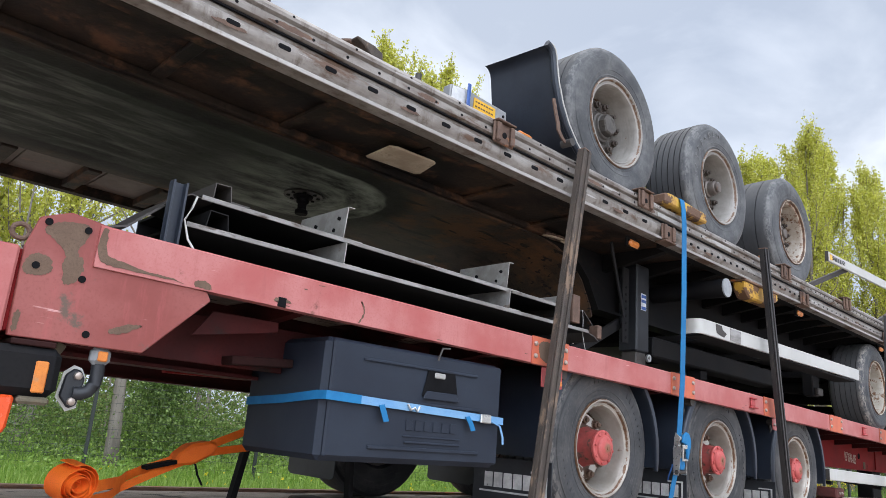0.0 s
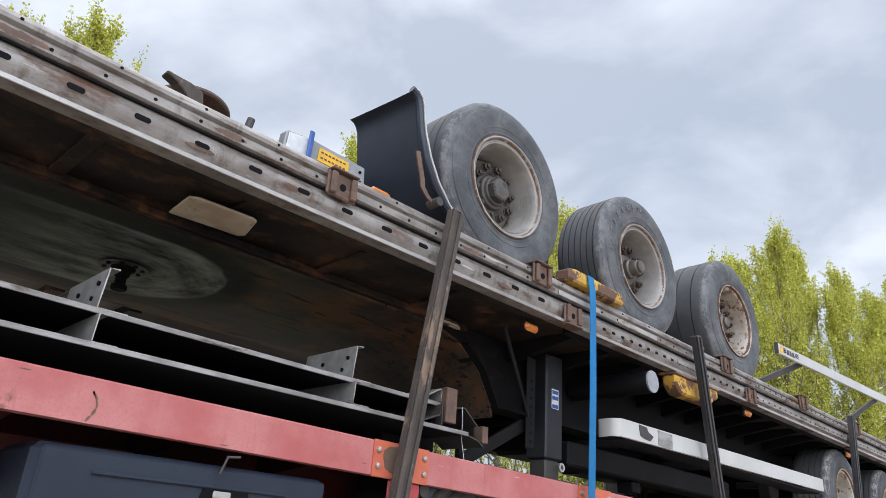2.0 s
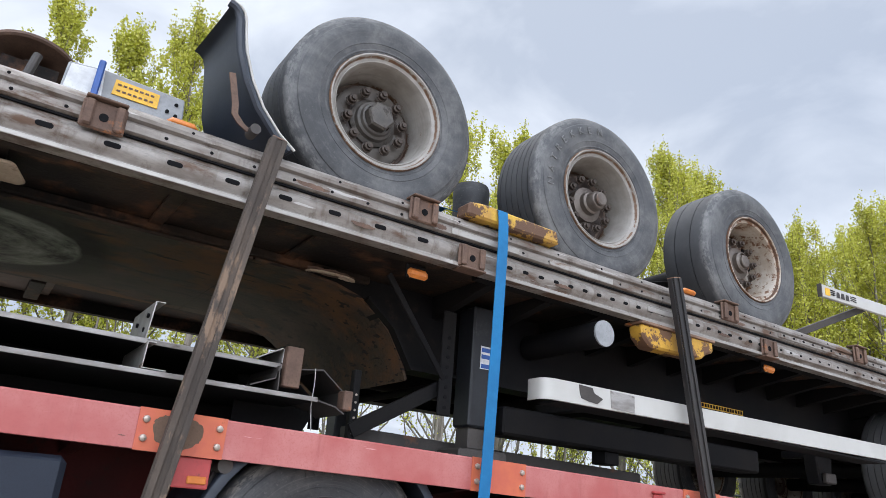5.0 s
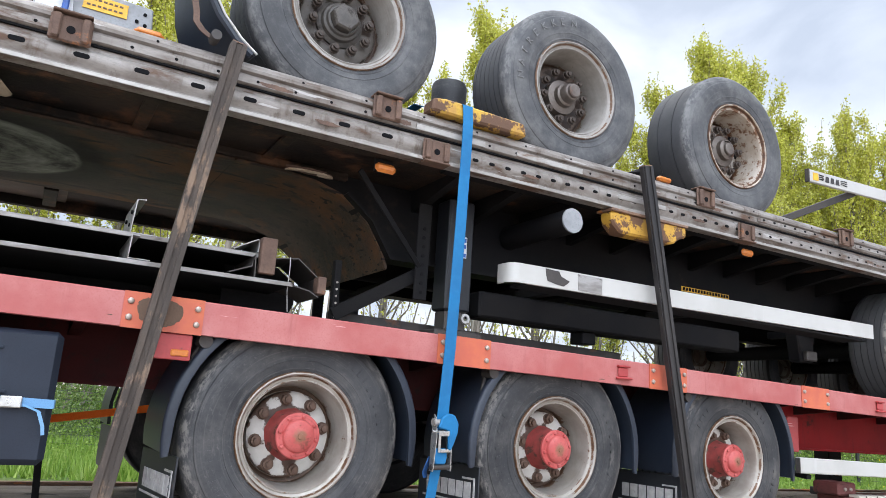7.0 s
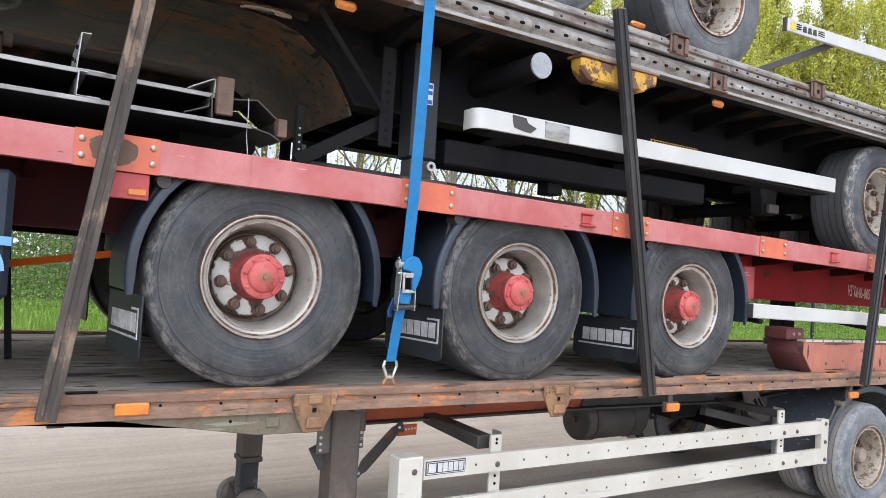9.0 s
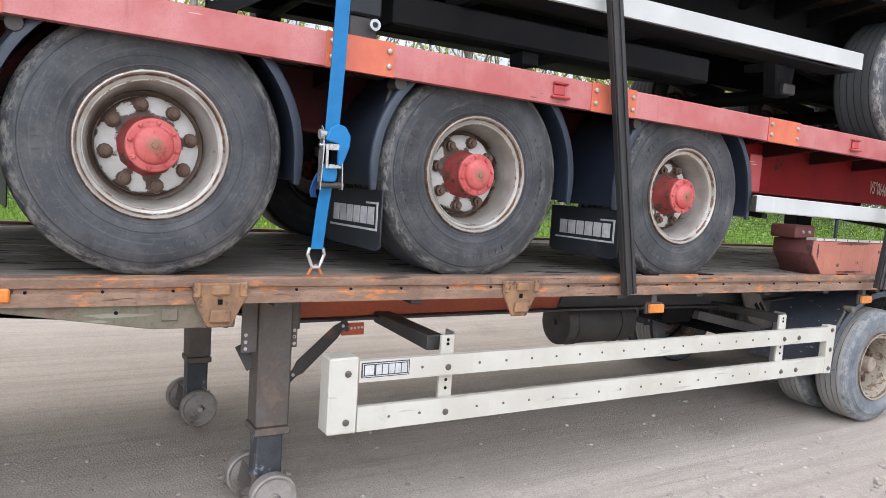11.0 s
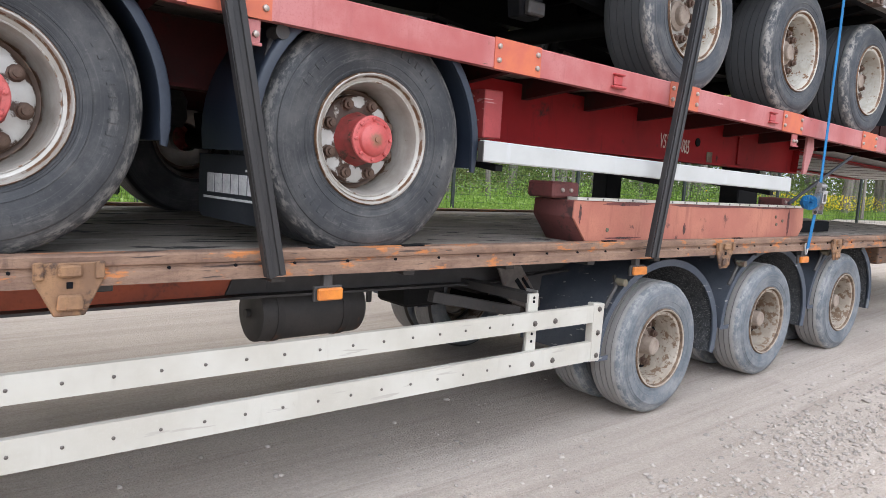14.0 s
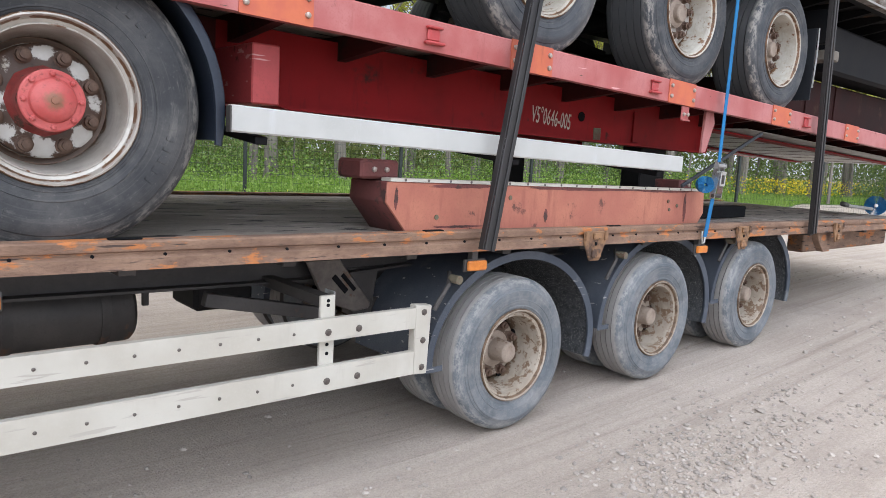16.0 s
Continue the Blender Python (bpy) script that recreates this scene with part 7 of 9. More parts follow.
def build_top():
    t = thing("overturned_trailer", "galvanised flatbed trailer lying upside down with its wheels in the air", "trailer", (3, 1.25, 3.08))
    X0, X1 = -4.3, 12.0
    prof = [(-0.010, 3.084), (-0.022, 3.092), (-0.022, 3.122), (-0.004, 3.130), (-0.004, 3.138), (-0.020, 3.146), (-0.022, 3.160), (-0.012, 3.176), (0.018, 3.200), (0.06, 3.204), (0.06, 3.19), (0.02, 3.15), (0.0, 3.14), (0.0, 3.09), (0.05, 3.088), (0.05, 3.080)]
    part("side_rail", sweep(prof, spread(X0, X1, 20), lambda x: 0.0), M["galv"], t, "weathered galvanised side rail")
    part("side_rail", sweep([(2.5 - y, z) for y, z in prof], spread(X0, X1, 4), lambda x: 0.0), M["galv"], t)
    part("seam_strip", sweep(rect(-0.012, -0.004, 3.0725, 3.0815, 0.001), [X0, X1], lambda x: 0.0), M["ink_dark"], t)
    hole_row(t, "rail_hole", [-3.95 + 0.17 * i for i in range(26)], 3.107, -0.0232, 0.014, 0.012)
    hole_row(t, "rail_hole", [0.66 + 0.17 * i for i in range(34)], 3.109, -0.0232, 0.014, 0.012)
    hole_row(t, "rail_hole", [-3.9 + 0.31 * i for i in range(30)], 3.162, -0.0225, 0.012, 0.010)
    part("cover_strip", box(1.0, 1.45, -0.029, -0.0225, 3.090, 3.120, 0.002), M["galv_bright"], t)
    part("cover_strip", box(0.40, 0.80, -0.029, -0.0225, 3.090, 3.120, 0.002), M["galv_bright"], t)
    part("cover_strip", box(1.72, 2.10, -0.0285, -0.0215, 3.006, 3.034, 0.002), M["galv_bright"], t)
    # pressed cover strips between the stake pockets
    for x0, x1, z0, z1, y in ((2.95, 3.80, 3.098, 3.128, -0.0225), (4.05, 5.18, 3.098, 3.128, -0.0225), (2.90, 4.98, 2.990, 3.028, -0.0235), (5.20, 7.30, 2.990, 3.028, -0.0235)):
        part("cover_strip", box(x0, x1, y - 0.007, y, z0, z1, 0.003), M["galv"], t)
        n = int((x1 - x0) / 0.11)
        for j in range(n):
            xx = x0 + 0.06 + 0.11 * j
            part("rail_hole", RAIL_HOLE, None, t, at=pose(xx, y - 0.0075, (z0 + z1) / 2 + 0.004))
    rust_blots(t, [(-1.62, 3.108, 0.06, 0.011), (-0.30, 3.104, 0.08, 0.010), (0.34, 3.108, 0.03, 0.012), (-2.35, 3.106, 0.10, 0.012), (2.56, 3.104, 0.05, 0.010), (4.1, 3.107, 0.06, 0.011)], -0.022)
    part("floor_plate", box(X0, X1, 0.061, 2.439, 3.09, 3.16, 0.0), M["deck_ply"], t)
    for x in (-1.11, 0.237, 2.44, 3.92, 5.3, 6.7, -2.9):
        pocket(t, x, 3.105 if x == -1.11 else 3.148, 1)
    for y in (0.62, 1.86):
        part("chassis_beam", box(X0 + 0.6, X1 - 0.5, y, y + 0.014, 3.161, 3.46, 0.0), M["black_paint"], t)
    for i, x in enumerate((0.036, 1.453, 2.871)):
        z = 3.625
        part("axle", rod((x, 0.4, z), (x, 2.1, z), 0.07, 16), M["black_paint"], t)
        for y in (0.64, 1.8):
            part("trailing_arm", bar((x - 0.5, y, 3.42), (x + 0.1, y, 3.56), 0.10, 0.08), M["black_paint"], t)
    ka = kit("top_single", 0.502, 0.38, 0.284, 0.185, M["rubber_top"], M["rim_top"], M["disc_grey"], 4)
    kb = kit("top_dark", 0.502, 0.38, 0.284, 0.195, M["rubber_top"], M["rim_top"], M["disc_dark"], 6)
    kc = kit("top_rust", 0.502, 0.38, 0.284, 0.195, M["rubber_top"], M["rim_rust"], M["disc_pale"], 2)
    k = ka
    hubs = ((HUB_HEX, "greasy hub with six-sided cap"), (HUB_TIP, "rusty hub with bright tip"), (HUB_STEEL, "greasy brown steel hub"))
    for i, x in enumerate((0.036, 1.453, 2.871)):
        w = wheel(t, (ka, kb, kc)[i], (x, 0.045, 3.625), hubs[i][0], hubs[i][1], 10, 0.150, 0.128, spin=9 + 37 * i, holes=(10, 0.192, 0.178) if i != 1 else None, nut=NUT_GREASE)
        wheel(t, k, (x, 2.455, 3.625), HUB_STEEL, "greasy brown steel hub", 8, 0.150, 0.128, spin=21 * i, flip=True)
        if i == 1:
            # chalked workshop note round the tyre wall
            letters = "NATREKKEN"
            for j, ch in enumerate(letters):
                a = 184 - j * 11.0
                me = text_mesh(ch, 0.062, M["chalk"], "chalk_letter")
                part("chalk_letter", me, None, w, at=pose(x, 0.036, 3.625) @ pose(0, 0, 0, 0, -(a - 90), 0) @ pose(-0.02, 0, 0.385, 90, 0, 0))
    part("air_bag", lathe([(0.0, 0), (0.10, 0), (0.108, 0.03), (0.105, 0.10), (0.10, 0.2), (0.10, 0.45), (0, 0.45)], 20), M["rubber"], t, at=pose(0.89, 0.55, 3.675, -90))
    # mudguard standing up in front of the first wheel
    b = bmesh.new()
    line = [(-0.402, 3.228), (-0.476, 3.282), (-0.558, 3.37), (-0.622, 3.477), (-0.667, 3.593), (-0.686, 3.68), (-0.694, 3.735), (-0.706, 3.768), (-0.726, 3.789), (-0.752, 3.797)]
    rows = []
    for x, z in line:
        k = 0.028 + 0.075 * max(0.0, min(1.0, (3.62 - z) / 0.3))
        row = [(x, -0.012, z), (x - k * 0.2, 0.12, z + 0.002), (x - k * 0.6, 0.30, z + 0.004), (x - k, 0.45, z + 0.006)]
        rows.append([b.verts.new(v) for v in row] + [b.verts.new((p - 0.008, q, r - 0.003)) for p, q, r in reversed(row)])
    for r0, r1 in zip(rows, rows[1:]):
        for i in range(8):
            b.faces.new((r0[i], r0[(i + 1) % 8], r1[(i + 1) % 8], r1[i]))
    b.faces.new(rows[0])
    b.faces.new(rows[-1][::-1])
    mg = part("mudguard", b, M["fender"], t, "navy-black plastic mudguard with white piping", smooth=70)
    part("edge_band", tube([(x - 0.018, -0.008, z - 0.001) for x, z in line], 0.019, 8), M["fender"], mg)
    part("piping", tube([(x + 0.003, -0.020, z + 0.003) for x, z in line], 0.006), M["white_alu"], mg)
    part("stay", ribbon([(-0.705, -0.020, 3.475), (-0.690, -0.022, 3.42), (-0.672, -0.030, 3.34), (-0.668, -0.034, 3.295), (-0.640, -0.036, 3.262), (-0.600, -0.036, 3.240)], 0.026, 0.008, (1, 0, 0.3)), M["rust_dark"], mg)
    part("stay_knob", rod((-0.585, -0.07, 3.245), (-0.585, 0.0, 3.245), 0.022, 14), M["dark_steel"], mg)
    # suspension valve panel
    pn = part("valve_panel", prism([(-1.275, 3.165), (-1.26, 3.415), (-1.135, 3.430), (-0.815, 3.418), (-0.795, 3.165)][::-1], 0.225, 0.285, 0.006), M["glove_grey"], t, "grey suspension valve panel")
    part("panel_face", prism([(-1.26, 3.28), (-1.25, 3.405), (-1.13, 3.42), (-1.12, 3.29)][::-1], 0.218, 0.2235, 0.002), M["label_white"], pn)
    part("lever", bar((-1.150, 0.20, 3.285), (-1.147, 0.20, 3.452), 0.026, 0.014, 0.006), M["label_blue"], pn, "blue plastic lever")
    yl = part("label", prism([(-1.09, 3.335), (-1.085, 3.402), (-0.915, 3.398), (-0.915, 3.335)][::-1], 0.2195, 0.2235, 0.0), M["label_yellow"], pn, "yellow label with dark print")
    for z in (3.382, 3.355):
        for k2 in range(7):
            part("print_bar", box(-1.075 + 0.021 * k2, -1.075 + 0.021 * k2 + 0.014, 0.2175, 0.219, z - 0.004, z + 0.004, 0.0), M["rust_dark"], yl)
    for x, z in ((-0.875, 3.34), (-0.845, 3.38), (-0.875, 3.29), (-0.84, 3.33)):
        part("screw", rod((x, 0.219, z), (x, 0.2245, z), 0.008, 8), M["ink_dark"], pn)
    part("marker_lamp", box(-0.89, -0.77, 0.050, 0.095, 3.204, 3.246, 0.018), M["amber"], t, "amber side marker lamp")
    part("marker_lamp", box(2.08, 2.19, 0.0, 0.04, 3.205, 3.235, 0.012), M["amber"], t, "amber side marker lamp")
    # coupling plate of the overturned trailer, with its pin in the air
    part("coupling_plate", lathe([(0.0, 0.0), (0.19, 0.0), (0.20, 0.008), (0.20, 0.022), (0, 0.022)], 40), M["rust_dark"], t, "rusty round coupling plate", at=pose(-1.41, 0.98, 3.735, 82))
    part("plate_stand", box(-1.52, -1.28, 0.90, 1.3, 3.161, 3.70, 0.0), M["under_plate"], t)
    part("king_pin", rod((-1.41, 0.98, 3.73), (-1.41, 0.98, 3.76), 0.026, 14), M["dark_steel"], t)
    part("spike", prism([(-1.757, 3.522), (-1.752, 3.534), (-1.70, 3.530), (-1.64, 3.528), (-1.585, 3.508), (-1.575, 3.46), (-1.57, 3.165), (-1.63, 3.165), (-1.635, 3.44), (-1.655, 3.462), (-1.70, 3.500)][::-1], 0.41, 0.47, 0.005), M["post"], t, "rusty steel horn")
    part("peg", rod((-1.42, 0.36, 3.165), (-1.366, 0.368, 3.467), 0.018, 10), M["dark_steel"], t)
    part("tool_block", prism([(-2.52, 3.204), (-2.53, 3.25), (-2.46, 3.285), (-2.42, 3.26), (-2.42, 3.204)][::-1], 0.05, 0.18, 0.004), M["dark_steel"], t)
    # side guard standing above the rail, with plain shapes for its mark
    g = part("side_guard", sweep(rect(-0.012, 0.014, 3.512, 3.603, 0.004), [3.56, 5.0, 7.2], lambda x: 0.045 * (x - 3.56)), M["white_alu"], t, "white aluminium side guard, upside down")
    part("guard_end", prism([(3.548, 3.605), (3.5595, 3.605), (3.5595, 3.51), (3.548, 3.51)], -0.014, 0.016, 0.0), M["dark_steel"], g)
    part("mark", prism([(3.60, 3.53), (3.60, 3.585), (3.66, 3.588), (3.66, 3.533)], -0.0155, -0.0125, 0.0), M["label_yellow"], g)
    for k2 in range(3):
        x = 3.745 + 0.062 * k2
        z = 3.557 + 0.045 * (x - 3.56)
        part("mark", prism([(x, z - 0.022), (x + 0.008, z + 0.020), (x + 0.040, z + 0.022), (x + 0.046, z - 0.020)], -0.0155, -0.0125, 0.0), M["post_dark"], g)
        for e in (3.695, 3.935):
            zz = 3.548 + 0.013 * k2 + 0.045 * (e - 3.56)
            part("mark", prism([(e, zz - 0.003), (e, zz + 0.003), (e + 0.034, zz + 0.005), (e + 0.034, zz - 0.001)], -0.0155, -0.0125, 0.0), M["post_dark"], g)
    for x in (3.67, 3.97):
        for k2 in range(3):
            z = 3.545 + 0.045 * (x - 3.56) + 0.016 * k2
            part("mark", box(x, x + 0.045, -0.0155, -0.0125, z - 0.003, z + 0.003, 0.0), M["ink_dark"], g)
    part("guard_arm", bar((3.35, 0.30, 3.17), (4.2, 0.03, 3.57), 0.05, 0.03), M["dark_steel"], g)
    part("guard_arm", bar((5.6, 0.30, 3.17), (6.4, 0.03, 3.66), 0.05, 0.03), M["dark_steel"], g)
    return t


top = build_top()

M["yellow_rusty"] = material("rust_eaten_yellow", (0.60, 0.37, 0.05), (0.45, 0.25, 0.06), 12, 90, 0.75, stain=(0.12, 0.065, 0.04), stain_scale=9, stain_low=0.50, stain_high=0.55, bump=0.6, depth=0.004)
yb = prism([(0.47, 3.206), (0.475, 3.272), (0.56, 3.285), (1.03, 3.275), (1.05, 3.206)][::-1], -0.045, 0.06, 0.010)
solo("wooden_block", yb, M["yellow_rusty"], "rust-eaten yellow packing block on the top rail", "packing block")


# ==== load and lashings ====
def build_post(a, c, finish_name="post_dark", label="dark worn steel stake leaning against the stacked trailers", w=0.067):
    """A weathered channel stake leaning against all three trailers."""
    a, c = Vector(a), Vector(c)
    z = (c - a).normalized()
    y = (Vector((0, 1, 0)) - z * z.y).normalized()
    x = y.cross(z)
    m = Matrix((x, y, z)).transposed().to_4x4()
    m.translation = a
    L = (c - a).length
    t = thing("steel_stake", label, "stake", a, "steel stakes")
    for name, x0, x1, y0, y1 in (("face_plate", -w / 2 + 0.004, w / 2 - 0.004, 0.004, 0.011), ("flange", -w / 2, -w / 2 + 0.008, 0.0112, 0.045), ("flange", w / 2 - 0.008, w / 2, 0.0112, 0.045),
                                 ("rib", -w / 2, -0.011, -0.004, 0.0038), ("rib", 0.011, w / 2, -0.004, 0.0038)):
        part(name, box(x0, x1, y0, y1, 0, L, 0.002, m), M[finish_name], t)
    part("head_plate", box(-w / 2 + 0.004, w / 2 - 0.004, 0.0, 0.05, L + 0.0005, L + 0.006, 0.001, m), M["rust_brown"], t)
    return t


build_post((-0.80, -0.075, 1.075), (-0.495, -0.11, 3.215), "post", "weathered brown steel stake leaning against the stacked trailers")
build_post((2.31, -0.075, 1.045), (1.868, -0.115, 3.212))
build_post((4.58, -0.12, 1.035), (4.98, -0.115, 3.21))
build_post((8.35, -0.075, 0.995), (8.10, -0.115, 3.21))


def hook_points(x, y, z):
    return [(x - 0.022, y, z + 0.075), (x - 0.026, y, z + 0.045), (x - 0.016, y, z + 0.012), (x - 0.010, y, z - 0.006), (x + 0.010, y, z - 0.006), (x + 0.016, y, z + 0.012), (x + 0.026, y, z + 0.045),
            (x + 0.022, y, z + 0.075)]


def ratchet(t, m):
    """ratchet > two side plates, a slotted handle frame, spool and cross bars."""
    for e in (-1, 1):
        p = prism([(-0.022, -0.13), (-0.030, 0.02), (-0.014, 0.10), (0.012, 0.12), (0.022, 0.02), (0.012, -0.13)], e * 0.040 - 0.002, e * 0.040 + 0.002, 0.0, axis="x")
        for v in p.verts:
            v.co.x += e * 0.006 * (-v.co.z / 0.13)
        bmesh.ops.transform(p, matrix=m, verts=p.verts)
        part("side_plate", p, M["zinc"], t, "bright zinc ratchet plate")
        gear = rod((e * 0.042, -0.006, 0.085), (e * 0.050, -0.006, 0.085), 0.020, 10)
        bmesh.ops.transform(gear, matrix=m, verts=gear.verts)
        part("gear_wheel", gear, M["zinc_dull"], t)
    for z, r, mat in ((0.085, 0.013, "zinc_dull"), (-0.112, 0.013, "dark_steel"), (0.045, 0.006, "zinc")):
        b = rod((-0.052, -0.010, z), (0.052, -0.010, z), r, 12)
        bmesh.ops.transform(b, matrix=m, verts=b.verts)
        part("cross_bar", b, M[mat], t)
    frame_bm = bmesh.new()
    for x0, x1, z0, z1 in ((-0.033, -0.022, -0.045, 0.050), (0.022, 0.033, -0.045, 0.050), (-0.0215, 0.0215, 0.026, 0.050), (-0.0215, 0.0215, -0.045, -0.030)):
        box(x0, x1, -0.040, -0.031, z0, z1, 0.002, m, frame_bm)
    part("handle", frame_bm, M["zinc"], t, "slotted bright handle")


def build_blue_strap():
    t = thing("ratchet_strap", "bright blue ratchet strap pulled tight over the top trailer", "lashing strap", (0.64, -0.03, 1.13), "blue ratchet straps")
    x0, x1 = 0.625, 0.665
    pts = [(x0, 0.03, 1.255), (x0 + 0.004, 0.0, 1.42), (x0 + 0.01, -0.03, 1.56)]
    part("webbing", ribbon(pts, 0.05, 0.004, (1, 0, 0)), M["blue_strap"], t)
    pts = [(x0 + 0.012, -0.035, 1.66), (x0 + 0.02, -0.06, 2.05), (x0 + 0.03, -0.07, 2.6), (x1, -0.070, 3.10), (x1, -0.066, 3.20), (x1, -0.055, 3.272), (x1, -0.02, 3.280), (x1, 0.07, 3.262), (x1, 0.5, 3.47), (x1, 1.9, 3.47)]
    part("webbing", ribbon(pts, 0.058, 0.004, (1, 0, 0)), M["blue_strap"], t)
    ratchet(t, pose(x0 + 0.01, -0.045, 1.63, 3, -2, 0))
    out = [(x0 - 0.028, 1.690), (x0 - 0.012, 1.738), (x0 + 0.022, 1.757), (x0 + 0.054, 1.748), (x0 + 0.076, 1.712), (x0 + 0.074, 1.672), (x0 + 0.056, 1.622), (x0 + 0.040, 1.590), (x0 + 0.026, 1.600), (x0 + 0.024, 1.680)]
    part("webbing_loop", prism(out[::-1], -0.088, -0.072, 0.005), M["blue_strap"], t)
    out = [(x0 - 0.026, 1.60), (x0 + 0.030, 1.60), (x0 + 0.036, 1.56), (x0 + 0.028, 1.53), (x0 - 0.024, 1.53), (x0 - 0.032, 1.56)]
    part("webbing_pad", prism(out, -0.068, -0.052, 0.005), M["blue_strap"], t)
    part("webbing_tail", ribbon([(x0 - 0.020, -0.012, 1.56), (x0 - 0.034, -0.010, 1.525), (x0 - 0.040, 0.002, 1.490), (x0 - 0.030, 0.010, 1.465)], 0.040, 0.004, (0.8, 0.6, 0)), M["blue_dark"], t, "loose blue strap end behind the ratchet")
    hk = part("hook", tube([(x0 + (p - x0) * 1.35, q, r) for p, q, r in hook_points(x0, 0.035, 1.185)], 0.0075), M["zinc"], t, "bright steel claw hook")
    part("deck_ring", tube([(x0 - 0.03 + 0.06 * i / 8, 0.04, z_a(0.6) + 0.004 + 0.04 * math.sin(math.pi * i / 8)) for i in range(9)], 0.007), M["rust_brown"], t)


def build_far_strap():
    t = thing("ratchet_strap", "blue ratchet strap hooked under the lower deck rail", "lashing strap", (6.69, -0.04, 0.97), "blue ratchet straps")
    part("webbing", ribbon([(6.69, -0.03, 1.02), (6.72, -0.04, 1.28)], 0.045, 0.004, (1, 0, 0)), M["blue_strap"], t)
    part("webbing", ribbon([(6.735, -0.05, 1.52), (6.75, -0.05, 2.0), (6.76, -0.055, 3.18), (6.76, -0.02, 3.215), (6.76, 0.3, 3.24)], 0.036, 0.004, (1, 0, 0)), M["blue_strap"], t)
    ratchet(t, pose(6.73, -0.055, 1.41, 3, 0, 0))
    part("hook", tube(hook_points(6.68, -0.025, 0.985), 0.006), M["zinc"], t, "bright steel claw hook")
    part("webbing_roll", coil_mesh(0.056, 0.05, 7), M["blue_strap"], t, "rolled-up blue webbing", at=pose(6.62, -0.03, 1.37, 0, 0, -42))
    part("handle_bar", bar((6.47, 0.05, 1.350), (7.50, 0.05, 1.752), 0.022, 0.018), M["flap"], t, "black ratchet handle")


def coil_mesh(r, w, turns=9):
    """A strap coiled up on itself, its axis along y."""
    pts = []
    n = 20 * turns
    for i in range(n):
        a = 2 * math.pi * i / 20
        k = 0.18 * r + 0.82 * r * i / n
        pts.append((k * math.cos(a), 0, k * math.sin(a)))
    return ribbon(pts, w, 0.0030, (0, 1, 0))


def build_deck_roll():
    x, y, r = 11.42, 0.50, 0.115
    t = thing("strap_roll", "rolled blue ratchet strap lying on the lower deck", "lashing strap", (x, y, z_a(x) - 0.021), "blue ratchet straps")
    part("webbing_roll", coil_mesh(r, 0.055, 11), M["blue_strap"], t, at=pose(x, y, z_a(x) - 0.020 + r, 0, 0, -58))
    part("hub_pin", rod((x - 0.03, y - 0.02, z_a(x) - 0.02 + r), (x + 0.03, y + 0.02, z_a(x) - 0.02 + r), 0.019, 10), M["zinc"], t)
    part("ratchet_bar", bar((x - 0.92, y, z_a(x) + 0.100), (x - 0.12, y, z_a(x) + 0.055), 0.035, 0.05, 0.008), M["zinc_dull"], t)
    part("handle_grip", bar((x - 0.98, y, z_a(x) + 0.12), (x - 0.86, y, z_a(x) + 0.10), 0.045, 0.06, 0.01), M["dark_steel"], t)


build_blue_strap()
build_far_strap()
build_deck_roll()


def build_toolbox_strap():
    t = thing("tie_strap", "faded blue strap tied round the toolbox", "lashing strap", (-1.45, 0.0, 1.6))
    zz = lambda x: 1.737 - 0.03 * (x + 2.0)
    path = [(-1.972, 0.6, 1.70), (-1.974, 0.3, 1.715), (-1.975, 0.06, 1.735), (-1.965, 0.014, zz(-1.965)), (-1.93, 0.009, zz(-1.93))]
    path += [(x, 0.008 - 0.001 * (i % 2), zz(x)) for i, x in enumerate(spread(-1.8, -0.98, 8))]
    path += [(-0.945, 0.012, zz(-0.945)), (-0.94, 0.06, zz(-0.94))]
    part("webbing", ribbon(path[:6], 0.034, 0.003, (0, 0.02, 1)), M["blue_strap"], t)
    part("webbing", ribbon(path[5:], 0.032, 0.003, (0, 0.02, 1)), M["blue_pale"], t, "bleached blue webbing")
    part("s_hook", tube([(-1.56, 0.0, 1.735), (-1.545, -0.006, 1.712), (-1.525, -0.006, 1.722), (-1.51, -0.006, 1.708), (-1.495, -0.004, 1.728)], 0.005), M["zinc"], t)
    part("buckle", box(-1.115, -1.045, -0.008, 0.004, 1.688, 1.728, 0.004), M["zinc"], t, "scratched pale buckle")
    part("strap_end", ribbon([(-1.70, 0.0, 1.72), (-1.69, -0.006, 1.69), (-1.675, -0.008, 1.655)], 0.028, 0.003, (1, 0, 0.2)), M["blue_strap"], t)
    part("strap_end", ribbon([(-1.20, 0.0, 1.71), (-1.18, -0.006, 1.68), (-1.165, -0.008, 1.65)], 0.028, 0.003, (1, 0, 0.2)), M["blue_strap"], t)
    part("strap_end", ribbon([(-1.04, -0.004, 1.70), (-0.99, -0.012, 1.68), (-0.97, -0.014, 1.63), (-0.965, -0.012, 1.60)], 0.012, 0.003, (1, 0, 0.2)), M["blue_pale"], t)


build_toolbox_strap()


